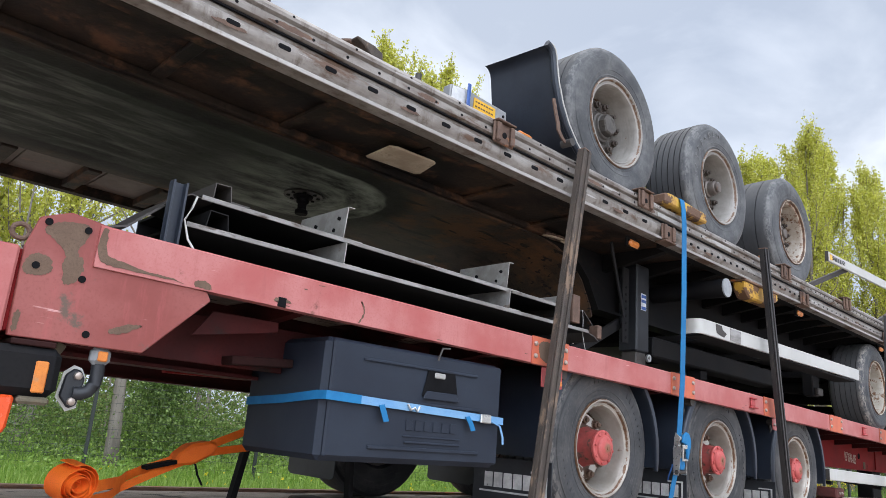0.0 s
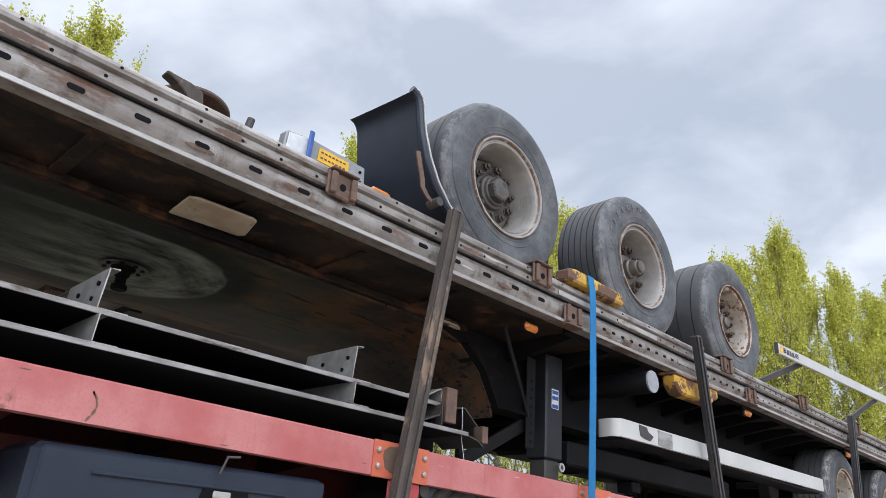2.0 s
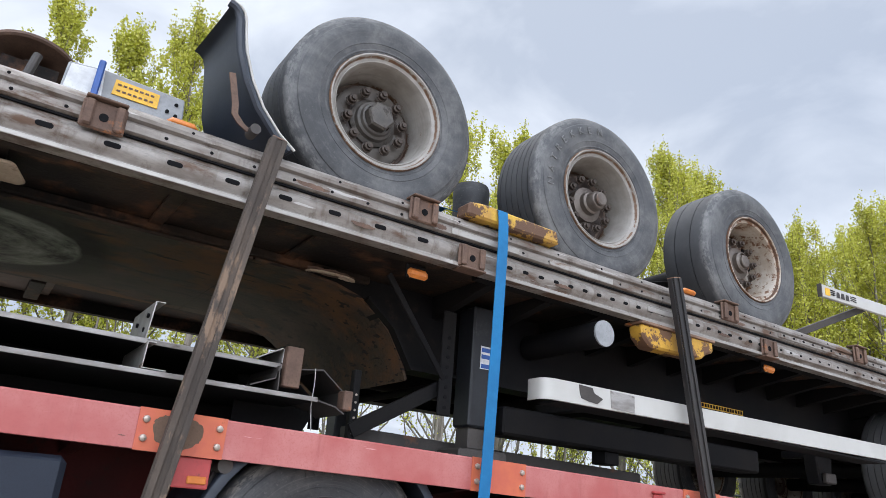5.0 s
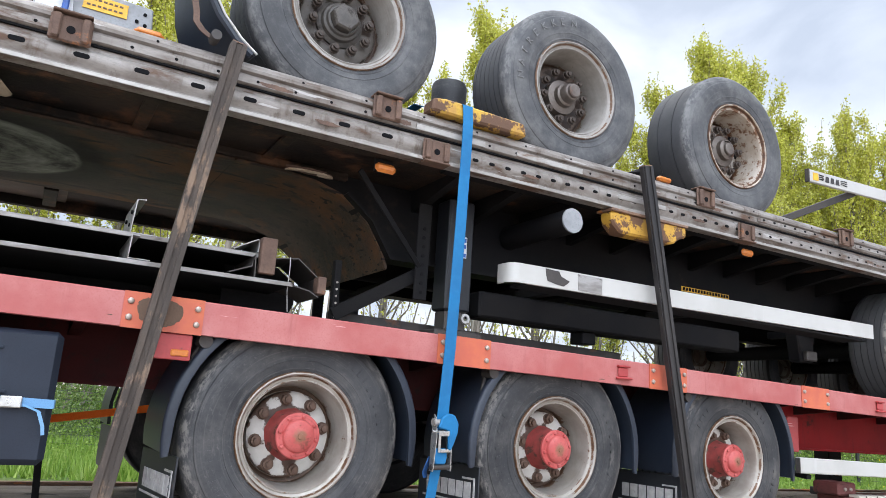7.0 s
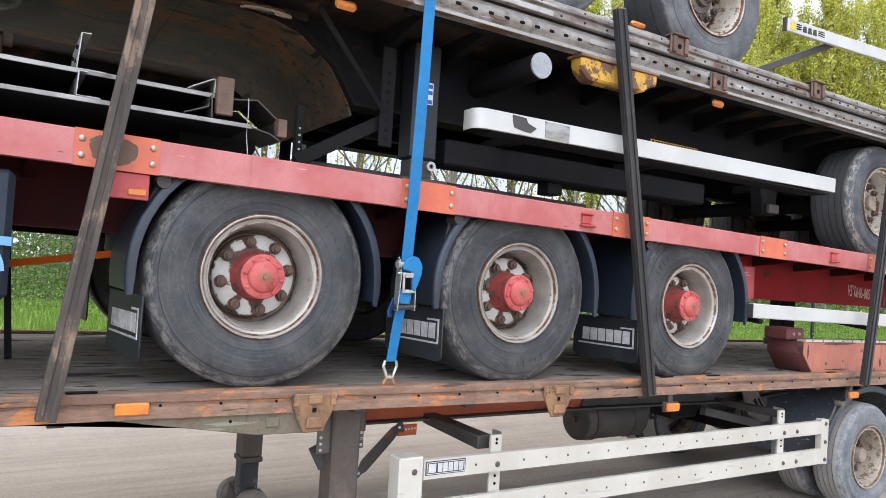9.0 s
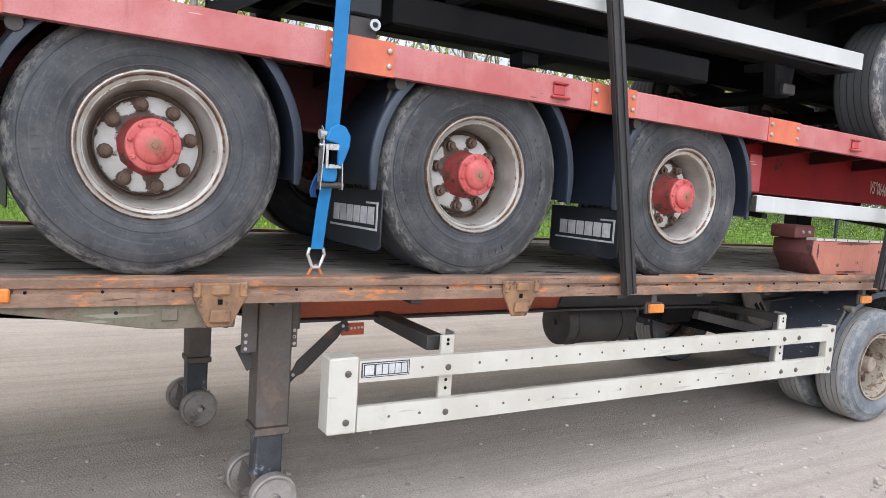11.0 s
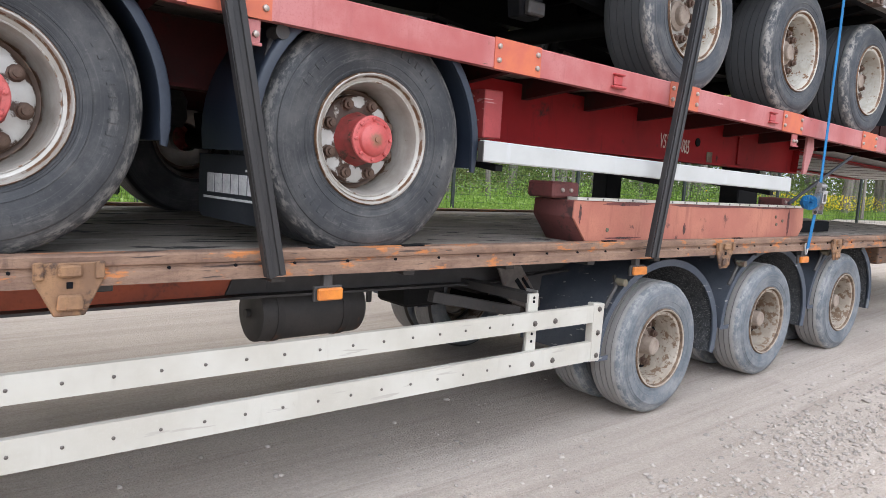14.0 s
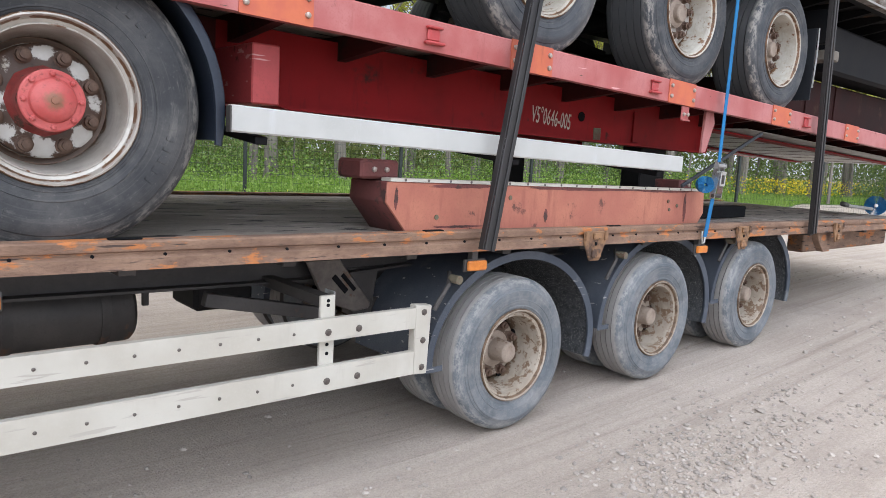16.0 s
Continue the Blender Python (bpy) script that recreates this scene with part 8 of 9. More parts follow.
def build_orange_strap():
    t = thing("orange_strap", "orange lashing strap, half of it rolled up on the lower deck", "lashing strap", (-2.35, 1.2, z_a(-2.3)))
    c = (-2.691, 0.42, 1.364)
    turns = []
    for i in range(110):
        a = 0.6 + i * 0.36
        r = 0.010 + 0.0018 * i * 0.36 + 0.0026 * math.sin(a * 0.5)
        turns.append((1.15 * r * math.cos(a), 0.020 * math.sin(a * 0.31) * (1 - i / 110), 0.86 * r * math.sin(a)))
    b = ribbon(turns, 0.075, 0.0020, (0, 1, 0))
    part("webbing_roll", b, M["orange_strap"], t, at=pose(*c, 12, 8, 30))
    z = z_a(-2.2)
    part("webbing", ribbon([(-2.62, 0.43, z + 0.185), (-2.40, 0.75, z + 0.178), (-2.28, 1.00, z + 0.178), (-2.20, 1.05, z + 0.20), (-2.08, 1.05, z + 0.243), (-1.90, 1.05, z + 0.318), (-1.644, 1.05, z + 0.425), (-1.25, 1.0, z + 0.59)], 0.045, 0.004, (0.2, 0.5, 0.9)), M["orange_strap"], t)
    part("webbing", ribbon([(-2.66, 0.40, z + 0.135), (-2.45, 0.70, z + 0.128), (-2.32, 0.94, z + 0.135), (-2.10, 1.03, z + 0.21), (-1.895, 1.05, z + 0.29), (-1.493, 1.05, z + 0.352), (-0.4, 0.8, z + 0.54)], 0.04, 0.004, (0.2, 0.5, 0.9)), M["orange_strap"], t)
    part("ratchet_body", prism([(-2.07, z + 0.225), (-2.06, z + 0.275), (-2.0, z + 0.325), (-1.90, z + 0.345), (-1.86, z + 0.33), (-1.88, z + 0.285), (-1.97, z + 0.235)][::-1], 1.00, 1.10, 0.012), M["orange_strap"], t)
    part("handle", bar((-2.20, 1.02, z + 0.215), (-2.06, 1.02, z + 0.245), 0.018, 0.06), M["ink_dark"], t, "black ratchet handle")
    part("strap_tail", ribbon([(-1.97, 1.0, z + 0.24), (-1.955, 0.99, z + 0.19), (-1.93, 0.98, z + 0.145)], 0.010, 0.003, (1, 0, 0)), M["ink_dark"], t)


build_orange_strap()


zd = b_top(-1.4)


def fold(points, y0, y1, thick=0.005, skew=0.0):
    """Folded sheet steel: the line (x, z) drawn out from y0 to y1."""
    return ribbon([(x, (y0 + y1) / 2, z) for x, z in points], y1 - y0, thick, (skew, 1, 0))


def build_plate(x0, x1, y0, y1, z, fall, end, label):
    """A long steel plate with a worn bare edge and a bent-down end, held up on folded spacers."""
    t = thing("steel_plate", label, "steel plate", ((x0 + x1) / 2, (y0 + y1) / 2, z), "stacked steel plates")
    drop = lambda x: z - fall * (x - x0)
    part("sheet", sweep(rect(y0 + 0.0045, y1, -0.012, 0.0, 0.001), [x0, x1], drop), M["black_paint"], t)
    part("worn_edge", sweep(rect(y0 - 0.003, y0 + 0.004, -0.017, 0.002, 0.0015), spread(x0, x1, 6), drop), M["galv_edge"], t, "scuffed bare steel edge")
    part("bent_end", fold([(x1 + 0.001, drop(x1) - 0.005)] + end, y0 + 0.02, y0 + 0.30, 0.006), M["dark_steel"], t)
    part("back_web", box(x0, x1, y1 + 0.002, y1 + 0.012, z - 0.11, z + 0.004, 0.0), M["black_paint"], t)
    return t


build_plate(-2.56, -0.075, 0.150, 0.80, zd + 0.141, 0.003, [(0.015, 2.262), (0.060, 2.238)], "black steel plate with worn bright edge, stacked over the red deck")
UPPER_PLATE = build_plate(-2.50, -0.160, 0.195, 0.80, zd + 0.268, 0.008, [(-0.037, 2.412), (0.066, 2.335), (0.074, 2.262)], "upper black steel plate with worn bright edge and bent end")


def build_spacers():
    """Folded steel spacers between and on the plates, each running back across them."""
    for x in (-1.845, -0.765):
        za, zb = zd + 0.264 - 0.008 * (x + 2.5), zd + 0.142
        line = [(x + 0.10, za + 0.004), (x - 0.004, za + 0.005), (x + 0.006, za + 0.148), (x + 0.040, za + 0.150)]
        t = thing("folded_spacer", "grey folded steel spacer standing on the stacked plates", "steel bracket", (x, 0.35, za), "folded spacers")
        part("sheet", fold(line, 0.19, 0.56), M["zinc_dull"], t)
        for y, z in ((0.24, 0.10), (0.27, 0.05), (0.42, 0.09)):
            part("hole", rod((x - 0.008, y, za + z), (x + 0.008, y, za + z), 0.009, 8), M["ink_dark"], t)
        t = thing("folded_spacer", "grey folded steel spacer between the stacked plates", "steel bracket", (x, 0.35, zb), "folded spacers")
        part("sheet", fold([(x + 0.085, zb + 0.003), (x, zb + 0.004), (x + 0.004, zb + 0.100), (x + 0.034, zb + 0.101)], 0.17, 0.60), M["zinc_dull"], t)
    z = zd + 0.252
    t = thing("folded_spacer", "bent grey steel lug beside a brown upright", "steel bracket", (-0.26, 0.3, z), "folded spacers")
    part("sheet", fold([(-0.345, z + 0.004), (-0.315, z + 0.022), (-0.240, z + 0.062), (-0.232, z + 0.055), (-0.236, z + 0.005), (-0.175, z + 0.004)], 0.185, 0.48), M["zinc_dull"], t)
    t = thing("folded_spacer", "dark folded steel spacer between the plates", "steel bracket", (-0.26, 0.3, z - 0.12), "folded spacers")
    part("sheet", fold([(-0.36, zd + 0.146), (-0.262, zd + 0.186), (-0.250, zd + 0.238), (-0.245, zd + 0.140)], 0.16, 0.5), M["dark_steel"], t)
    b = prism([(-0.30, zd + 0.006), (-0.30, zd + 0.250), (-0.04, zd + 0.258), (0.055, zd + 0.184), (0.060, zd + 0.085), (0.020, zd + 0.006)][::-1], 0.52, 0.53, 0.0)
    part("end_panel", b, M["black_paint"], UPPER_PLATE)
    b = box(-0.232, -0.160, 0.150, 0.192, zd + 0.158, zd + 0.322, 0.004)
    solo("brown_upright", b, M["rust_dark"], "short brown steel upright clamped to the plates", "steel stake")
    b = box(0.052, 0.094, 0.170, 0.235, zd + 0.104, zd + 0.186, 0.004)
    solo("end_block", b, M["rust_dark"], "small red-brown steel block on the bent plate ends", "steel block")
    b = tube([(-0.085, 0.188, zd + 0.256), (-0.083, 0.184, zd + 0.20), (-0.087, 0.180, zd + 0.10), (-0.082, 0.16, zd + 0.004)], 0.0022)
    solo("wire", b, M["zinc_dull"], "thin steel wire hanging from the plates", "wire")
    # hat-shaped folds at the tail end
    t = thing("folded_spacer", "rusty hat-shaped steel fold on the upper plate", "steel bracket", (-2.42, 0.45, zd + 0.27), "folded spacers")
    part("sheet", fold([(-2.580, zd + 0.240), (-2.535, zd + 0.262), (-2.455, zd + 0.250), (-2.450, zd + 0.332), (-2.388, zd + 0.334), (-2.380, zd + 0.275), (-2.300, zd + 0.274)], 0.20, 0.62), M["dark_steel"], t)
    t = thing("folded_spacer", "black hat-shaped steel fold between the plates", "steel bracket", (-2.42, 0.4, zd + 0.145), "folded spacers")
    part("sheet", fold([(-2.530, zd + 0.146), (-2.478, zd + 0.147), (-2.468, zd + 0.212), (-2.398, zd + 0.210), (-2.388, zd + 0.148), (-2.325, zd + 0.146)], 0.17, 0.55), M["black_paint"], t)
    b = tube([(-2.545, 0.13, zd + 0.235), (-2.560, 0.12, zd + 0.19), (-2.590, 0.10, zd + 0.13), (-2.575, 0.08, zd + 0.06), (-2.545, 0.05, zd + 0.004)], 0.0042)
    solo("cable", b, M["white_alu"], "loose white cable hanging off the plates", "cable")
    t = thing("short_stake", "short navy-painted steel stake on the red deck", "stake", (-2.625, 0.10, zd + 0.004))
    part("web", box(-2.655, -2.600, 0.118, 0.126, zd + 0.004, zd + 0.262, 0.001), M["fender"], t)
    for x in (-2.655, -2.608):
        part("flange", box(x, x + 0.008, 0.088, 0.1175, zd + 0.004, zd + 0.262, 0.001), M["fender"], t)
    t = thing("bent_plate", "bent dark steel plate beside the stacked plates", "steel plate", (-2.75, 0.35, zd + 0.01))
    part("sheet", fold([(-2.96, zd + 0.012), (-2.76, zd + 0.072), (-2.585, zd + 0.238)], 0.15, 0.60, 0.008), M["dark_steel"], t)


build_spacers()
b = sweep(rect(0.605, 0.685, 0.004, 0.117, 0.006), [0.30, 2.35], b_top)
solo("steel_bar", b, M["dark_steel"], "dark steel bar lying along the red deck", "steel bar")


M["beam_dark"] = material("dark_brick_paint", (0.16, 0.045, 0.04), (0.11, 0.035, 0.03), 5, 80, 0.7, stain=(0.06, 0.03, 0.025), stain_scale=6, stain_low=0.52, stain_high=0.6)


def build_bumper():
    """A hollow steel beam with slanted ends and a pale worn top, lying on the lower deck."""
    z = z_a(5.5) - 0.018
    t = thing("steel_bumper", "brick-red steel bumper beam with worn white top edge", "steel beam", (5.5, 0.28, z))
    out = [(4.155, 1.335), (4.148, 1.242), (4.278, z), (6.850, z), (6.915, z + 0.07), (6.900, 1.312)]
    part("front_plate", prism(out[::-1], 0.125, 0.137, 0.004), M["beam_red"], t, "salmon-red face with flaked edges")
    part("body", prism([(x + (0.004 if x < 5 else -0.004), q) for x, q in out][::-1], 0.1375, 0.43, 0.006), M["beam_dark"], t)
    b = sweep([(0.118, 0.0), (0.118, 0.016), (0.19, 0.016), (0.19, 0.0)], spread(4.165, 6.905, 6), lambda x: 1.3365 - 0.0085 * (x - 4.165))
    part("top_strip", b, M["white_paint"], t, "worn white strip")
    for i in range(20):
        x = 4.25 + 0.137 * i
        part("rivet", RIVET, None, t, at=pose(x, 0.1175, 1.345 - 0.0085 * (x - 4.165)))
    part("mounting_block", box(4.06, 4.275, 0.20, 0.40, 1.3415, 1.430, 0.012), M["beam_dark"], t, "dark rusty mounting block")
    part("mounting_block", box(6.70, 6.86, 0.20, 0.40, 1.320, 1.385, 0.008), M["beam_dark"], t, "dark rusty mounting block")
    for x, zz in ((4.13, 1.385), (4.20, 1.385), (6.74, 1.355), (6.81, 1.352)):
        part("bolt", BOLT, None, t, at=pose(x, 0.199, zz))
    for x, zz in ((4.95, 1.265), (4.45, 1.17), (6.45, 1.245), (6.47, 1.19), (6.56, 1.215)):
        part("stud", rod((x, 0.119, zz), (x, 0.126, zz), 0.012, 10), M["belly"], t)
    # bare and sooty places on the face
    for k, (cx, cz, rx, rz) in enumerate(((5.24, 1.168, 0.014, 0.035), (6.66, 1.20, 0.018, 0.09), (4.62, 1.320, 0.22, 0.010), (5.6, 1.316, 0.5, 0.010), (6.4, 1.310, 0.3, 0.008), (4.6, 1.122, 0.16, 0.006), (4.205, 1.26, 0.010, 0.05))):
        part("bare_patch", prism(ragged(cx, cz, rx, rz, 60 + k, 64), 0.1238, 0.1246, 0.0), M["beam_dark"], t)


build_bumper()
b = box(6.95, 8.2, 0.45, 0.55, z_a(7) - 0.018, z_a(7) + 0.075, 0.004)
solo("timber_batten", b, M["ink_dark"], "black timber batten lying on the lower deck", "timber")


# ==== fence, verge plants and trees ====
def leaf_material(name, c1, c2, c3):
    """Thin leaves that let light through, each with its own tone."""
    m = bpy.data.materials.new(name)
    m.use_nodes = True
    nt = m.node_tree
    nt.nodes.clear()
    N, L = nt.nodes.new, nt.links.new
    out, mix = N("ShaderNodeOutputMaterial"), N("ShaderNodeMixShader")
    dif, tr, gl, mix2 = N("ShaderNodeBsdfDiffuse"), N("ShaderNodeBsdfTranslucent"), N("ShaderNodeBsdfGlossy"), N("ShaderNodeMixShader")
    geo, ramp = N("ShaderNodeNewGeometry"), N("ShaderNodeValToRGB")
    ramp.color_ramp.elements[0].color, ramp.color_ramp.elements[1].color = (*c1, 1), (*c3, 1)
    e = ramp.color_ramp.elements.new(0.5)
    e.color = (*c2, 1)
    L(geo.outputs["Random Per Island"], ramp.inputs[0])
    for s in (dif, tr):
        L(ramp.outputs[0], s.inputs["Color"])
    gl.inputs["Roughness"].default_value = 0.45
    gl.inputs["Color"].default_value = (0.5, 0.5, 0.5, 1)
    mix.inputs["Fac"].default_value, mix2.inputs["Fac"].default_value = 0.42, 0.05
    L(dif.outputs[0], mix.inputs[1])
    L(tr.outputs[0], mix.inputs[2])
    L(mix.outputs[0], mix2.inputs[1])
    L(gl.outputs[0], mix2.inputs[2])
    L(mix2.outputs[0], out.inputs["Surface"])
    return m


M["leaf_spring"] = leaf_material("young_poplar_leaf", (0.40, 0.415, 0.045), (0.54, 0.545, 0.085), (0.68, 0.66, 0.18))
M["leaf_bush"] = leaf_material("hedge_leaf", (0.065, 0.115, 0.022), (0.125, 0.205, 0.042), (0.24, 0.33, 0.09))
M["leaf_far"] = leaf_material("far_wood_leaf", (0.12, 0.15, 0.045), (0.20, 0.23, 0.07), (0.30, 0.30, 0.13))
M["grass_blade"] = leaf_material("grass_blade", (0.13, 0.24, 0.03), (0.21, 0.34, 0.05), (0.34, 0.45, 0.11))
M["petal"] = leaf_material("yellow_petal", (0.75, 0.55, 0.01), (0.8, 0.62, 0.02), (0.85, 0.7, 0.05))
rng = np.random.default_rng(7)


def leaves_mesh(name, centres, size, mat, up=0.0):
    """Small folded quads at the centres, each turned at random."""
    n = len(centres)
    d = rng.normal(size=(n, 3))
    d[:, 2] += up
    d /= np.linalg.norm(d, axis=1, keepdims=True)
    e = np.cross(d, rng.normal(size=(n, 3)))
    e /= np.linalg.norm(e, axis=1, keepdims=True)
    s = size * rng.uniform(0.6, 1.3, (n, 1))
    v = np.stack([centres - d * s * 0.5, centres + e * s * 0.38, centres + d * s * 0.6, centres - e * s * 0.38], 1).reshape(-1, 3)
    me = bpy.data.meshes.new(name)
    me.vertices.add(4 * n)
    me.vertices.foreach_set("co", v.ravel())
    me.loops.add(4 * n)
    me.loops.foreach_set("vertex_index", np.arange(4 * n))
    me.polygons.add(n)
    me.polygons.foreach_set("loop_start", np.arange(0, 4 * n, 4))
    me.polygons.foreach_set("loop_total", np.full(n, 4))
    me.materials.append(mat)
    me.update()
    return me


def tree_parts(height, spread_r, seed, leaf_n, leaf, size, bare=0.0):
    """Trunk with rising limbs and twigs, and leaves in loose tufts along the twigs."""
    r = random.Random(seed)
    b = bmesh.new()
    lean = (r.uniform(-0.4, 0.4), r.uniform(-0.4, 0.4))
    spine = [Vector((lean[0] * (k / 10) ** 2 + r.uniform(-0.08, 0.08), lean[1] * (k / 10) ** 2 + r.uniform(-0.08, 0.08), height * 0.96 * k / 10)) for k in range(11)]
    for k in range(10):
        rod(spine[k], spine[k + 1], 0.24 * (1 - k / 10.5), 8, b, 0.24 * (1 - (k + 1) / 10.5))
    tips = []
    limbs = 66
    for i in range(limbs):
        f = 0.10 + 0.89 * (i + r.random()) / limbs
        k = min(9, int(f * 10))
        base = spine[k].lerp(spine[k + 1], f * 10 - k)
        a = r.uniform(0, 2 * math.pi)
        reach = spread_r * (0.25 + 0.75 * r.random()) * max(0.08, math.sin(math.pi * min(1.0, 0.24 + 0.74 * f))) ** 0.9
        rise_up = reach * r.uniform(1.0, 1.6) + r.uniform(0.8, 1.6) * (1.15 - 0.6 * f)
        mid = base + Vector((math.cos(a) * reach * 0.72, math.sin(a) * reach * 0.72, rise_up * 0.40))
        end = base + Vector((math.cos(a) * reach, math.sin(a) * reach, rise_up))
        rad = 0.055 * (1.1 - f)
        rod(base, mid, rad, 5, b, rad * 0.7)
        rod(mid, end, rad * 0.7, 5, b, rad * 0.25)
        for j in range(14):
            q = base.lerp(mid, r.uniform(0.3, 1)) if j < 5 else mid.lerp(end, r.random())
            tw = q + Vector((r.gauss(0, 0.20), r.gauss(0, 0.20), abs(r.gauss(0.70, 0.32))))
            rod(q, tw, 0.010, 3, b, 0.004)
            tips.append((q, tw, r.uniform(0.35, 1.0)))
        tips.append((mid, end, 1.0))
        tips.append((mid.lerp(end, 0.6), end + Vector((0, 0, 0.35)), 1.0))
    wgt = np.array([p[2] * (1.0 if p[0].z > bare else 0.16) for p in tips])
    seg = rng.choice(len(tips), leaf_n, p=wgt / wgt.sum())
    p = np.array([p[0] for p in tips])[seg]
    q = np.array([p[1] for p in tips])[seg]
    f = rng.uniform(0.0, 1.1, (leaf_n, 1))
    c = p + (q - p) * f + rng.normal(size=(leaf_n, 3)) * (0.145 - 0.07 * f)
    return b, leaves_mesh("crown", c, size, leaf, 0.3)


def build_tree(height, r, seed, at, n=25000, size=0.122, leaf="leaf_spring", label="tall poplar with fresh yellow-green spring leaves", name="poplar_tree", bare=0.0):
    t = thing(name, label, "tree", at, "trees behind the fence")
    b, crown = tree_parts(height, r, seed, n, M[leaf], size, bare)
    part("trunk", b, M["bark"], t, "grey bark", at=Matrix.Translation(at))
    part("crown", crown, None, t, at=Matrix.Translation(at))
    return t


SPARSE = dict(n=30000, bare=5.5, label="tall poplar, leafy on top and thin-leaved low down")
kinds = [build_tree(17.6, 3.6, 3, (25.2, 21.8, 0.2), bare=6.5), build_tree(18.8, 3.4, 11, (15.1, 22.3, 0.2), bare=7.5), build_tree(19.9, 3.4, 23, (25.5, 19.0, 0.2)), build_tree(17.4, 3.0, 31, (34.5, 17.5, 0.2)),
         build_tree(20, 3.2, 3, (-1.5, 27, 0.2), **SPARSE), build_tree(20.6, 3.2, 31, (3.7, 25.5, 0.2), **SPARSE)]
SPOTS = [(29.6, 21.5, 1.06, 2), (33.4, 22.0, 1.12, 2), (-12, 28, 0.95, 0), (-7, 26.5, 0.85, 1), (1.4, 28.5, 1.05, 4), (8.5, 27, 0.9, 1), (12.5, 26, 1.0, 1), (18.6, 23, 1.10, 0), (28.5, 19.5, 0.83, 1), (31.5, 20.5, 0.86, 2),
         (37.5, 15.2, 1.05, 0), (38.5, 19.5, 0.91, 1), (41, 13.0, 1.08, 2), (43.5, 16, 1.22, 3), (45.0, 10.8, 0.98, 1), (48.5, 8.6, 1.08, 0), (51, 12, 1.1, 2), (54, 6.0, 1.25, 3),
         (58, 3.5, 1.0, 1), (-17, 27, 1.1, 3), (36.2, 20.5, 0.82, 2), (39.3, 16.8, 0.86, 1), (42.3, 18.5, 1.12, 0), (46.8, 13.5, 1.3, 3), (50.0, 9.9, 1.03, 1), (33.2, 21.8, 0.95, 0), (35.6, 18.6, 0.88, 0), (44.2, 13.9, 1.1, 2), (23.6, 24.5, 0.88, 2), (37.2, 22.3, 1.12, 3), (40.5, 21.0, 1.02, 0)]
for i, (x, y, s, k) in enumerate(SPOTS):
    c = copy_thing(kinds[k], pose(x, y, 0.2, 0, 0, 73 * i) @ Matrix.Diagonal((s, s, s, 1)))
    for o in c.children:
        o.matrix_parent_inverse = WORLD[kinds[k].name].inverted()


def build_hedge():
    """Undergrowth behind the fence: clumps of small leaves, thick low down and ragged on top."""
    pts = []
    for i in range(560):
        x = rng.uniform(-24, 62)
        y = fence_y(x) + rng.uniform(2.4, 8.5) + max(0.0, min(7.0, 0.7 * (x - 6)))
        if noise.noise(Vector((x * 0.22, y * 0.25, 7.0))) < -0.22:
            continue
        h = rng.uniform(1.4, 4.6) * (0.9 + 0.45 * noise.noise(Vector((x * 0.18, y * 0.1, 2.0))))
        h *= 0.62 if 4 < x < 19 else 1.0
        if x > 8 and rng.random() < 0.35:
            continue
        n = 760 if x < 9 else 480
        c = rng.normal(size=(n, 3)) * (0.62, 0.62, max(0.4, h * 0.36)) + (x, y, h * 0.5)
        pts.append(c[c[:, 2] > 0.15])
    # one dense shrub taller than the rest
    for k in range(26):
        a, q, h = rng.uniform(0, 6.28), rng.uniform(0, 1) ** 0.5, rng.uniform(0.6, 3.0)
        c = rng.normal(size=(700, 3)) * (0.30, 0.30, 0.30) + (5.9 + 1.05 * q * math.cos(a), 19.6 + 0.9 * q * math.sin(a), h)
        pts.append(c)
    me = leaves_mesh("undergrowth", np.concatenate(pts), 0.072, M["leaf_bush"], 0.4)
    tagged(new("undergrowth", me), "dense green undergrowth behind the wire fence", "bushes", kind="stuff")
    # nettles and brambles in the grass
    pts = []
    for i in range(520):
        x = rng.uniform(-8, 48)
        y = verge_y(x) + rng.uniform(2.4, 11.6)
        h = rng.uniform(0.25, 0.6) + 0.6 * max(0.0, noise.noise(Vector((x * 0.4, y * 0.4, 3.0)))) + 0.06 * max(0.0, y - fence_y(x))
        c = rng.normal(size=(110, 3)) * (0.38, 0.38, h * 0.40) + (x, y, 0.1 + h * 0.45)
        pts.append(c[c[:, 2] > 0.1])
    me = leaves_mesh("weeds", np.concatenate(pts), 0.070, M["grass_blade"], 0.6)
    tagged(new("weeds", me), "fresh green nettles and weeds along the fence", "weeds", kind="stuff")
    # the wood behind closes the view low down
    pts = []
    for i in range(380):
        x = rng.uniform(-40, 90)
        y = fence_y(x) + rng.uniform(16, 24)
        h = rng.uniform(4.5, 8.0) * (0.5 if 5 < x < 34 else 1.0)
        c = rng.normal(size=(210, 3)) * (1.3, 1.0, h * 0.34) + (x, y, h * 0.5)
        pts.append(c[c[:, 2] > 0.2])
    me = leaves_mesh("far_wood", np.concatenate(pts), 0.24, M["leaf_far"], 0.4)
    tagged(new("far_wood", me), "dull green wood far behind the fence", "woods", kind="stuff")


build_hedge()


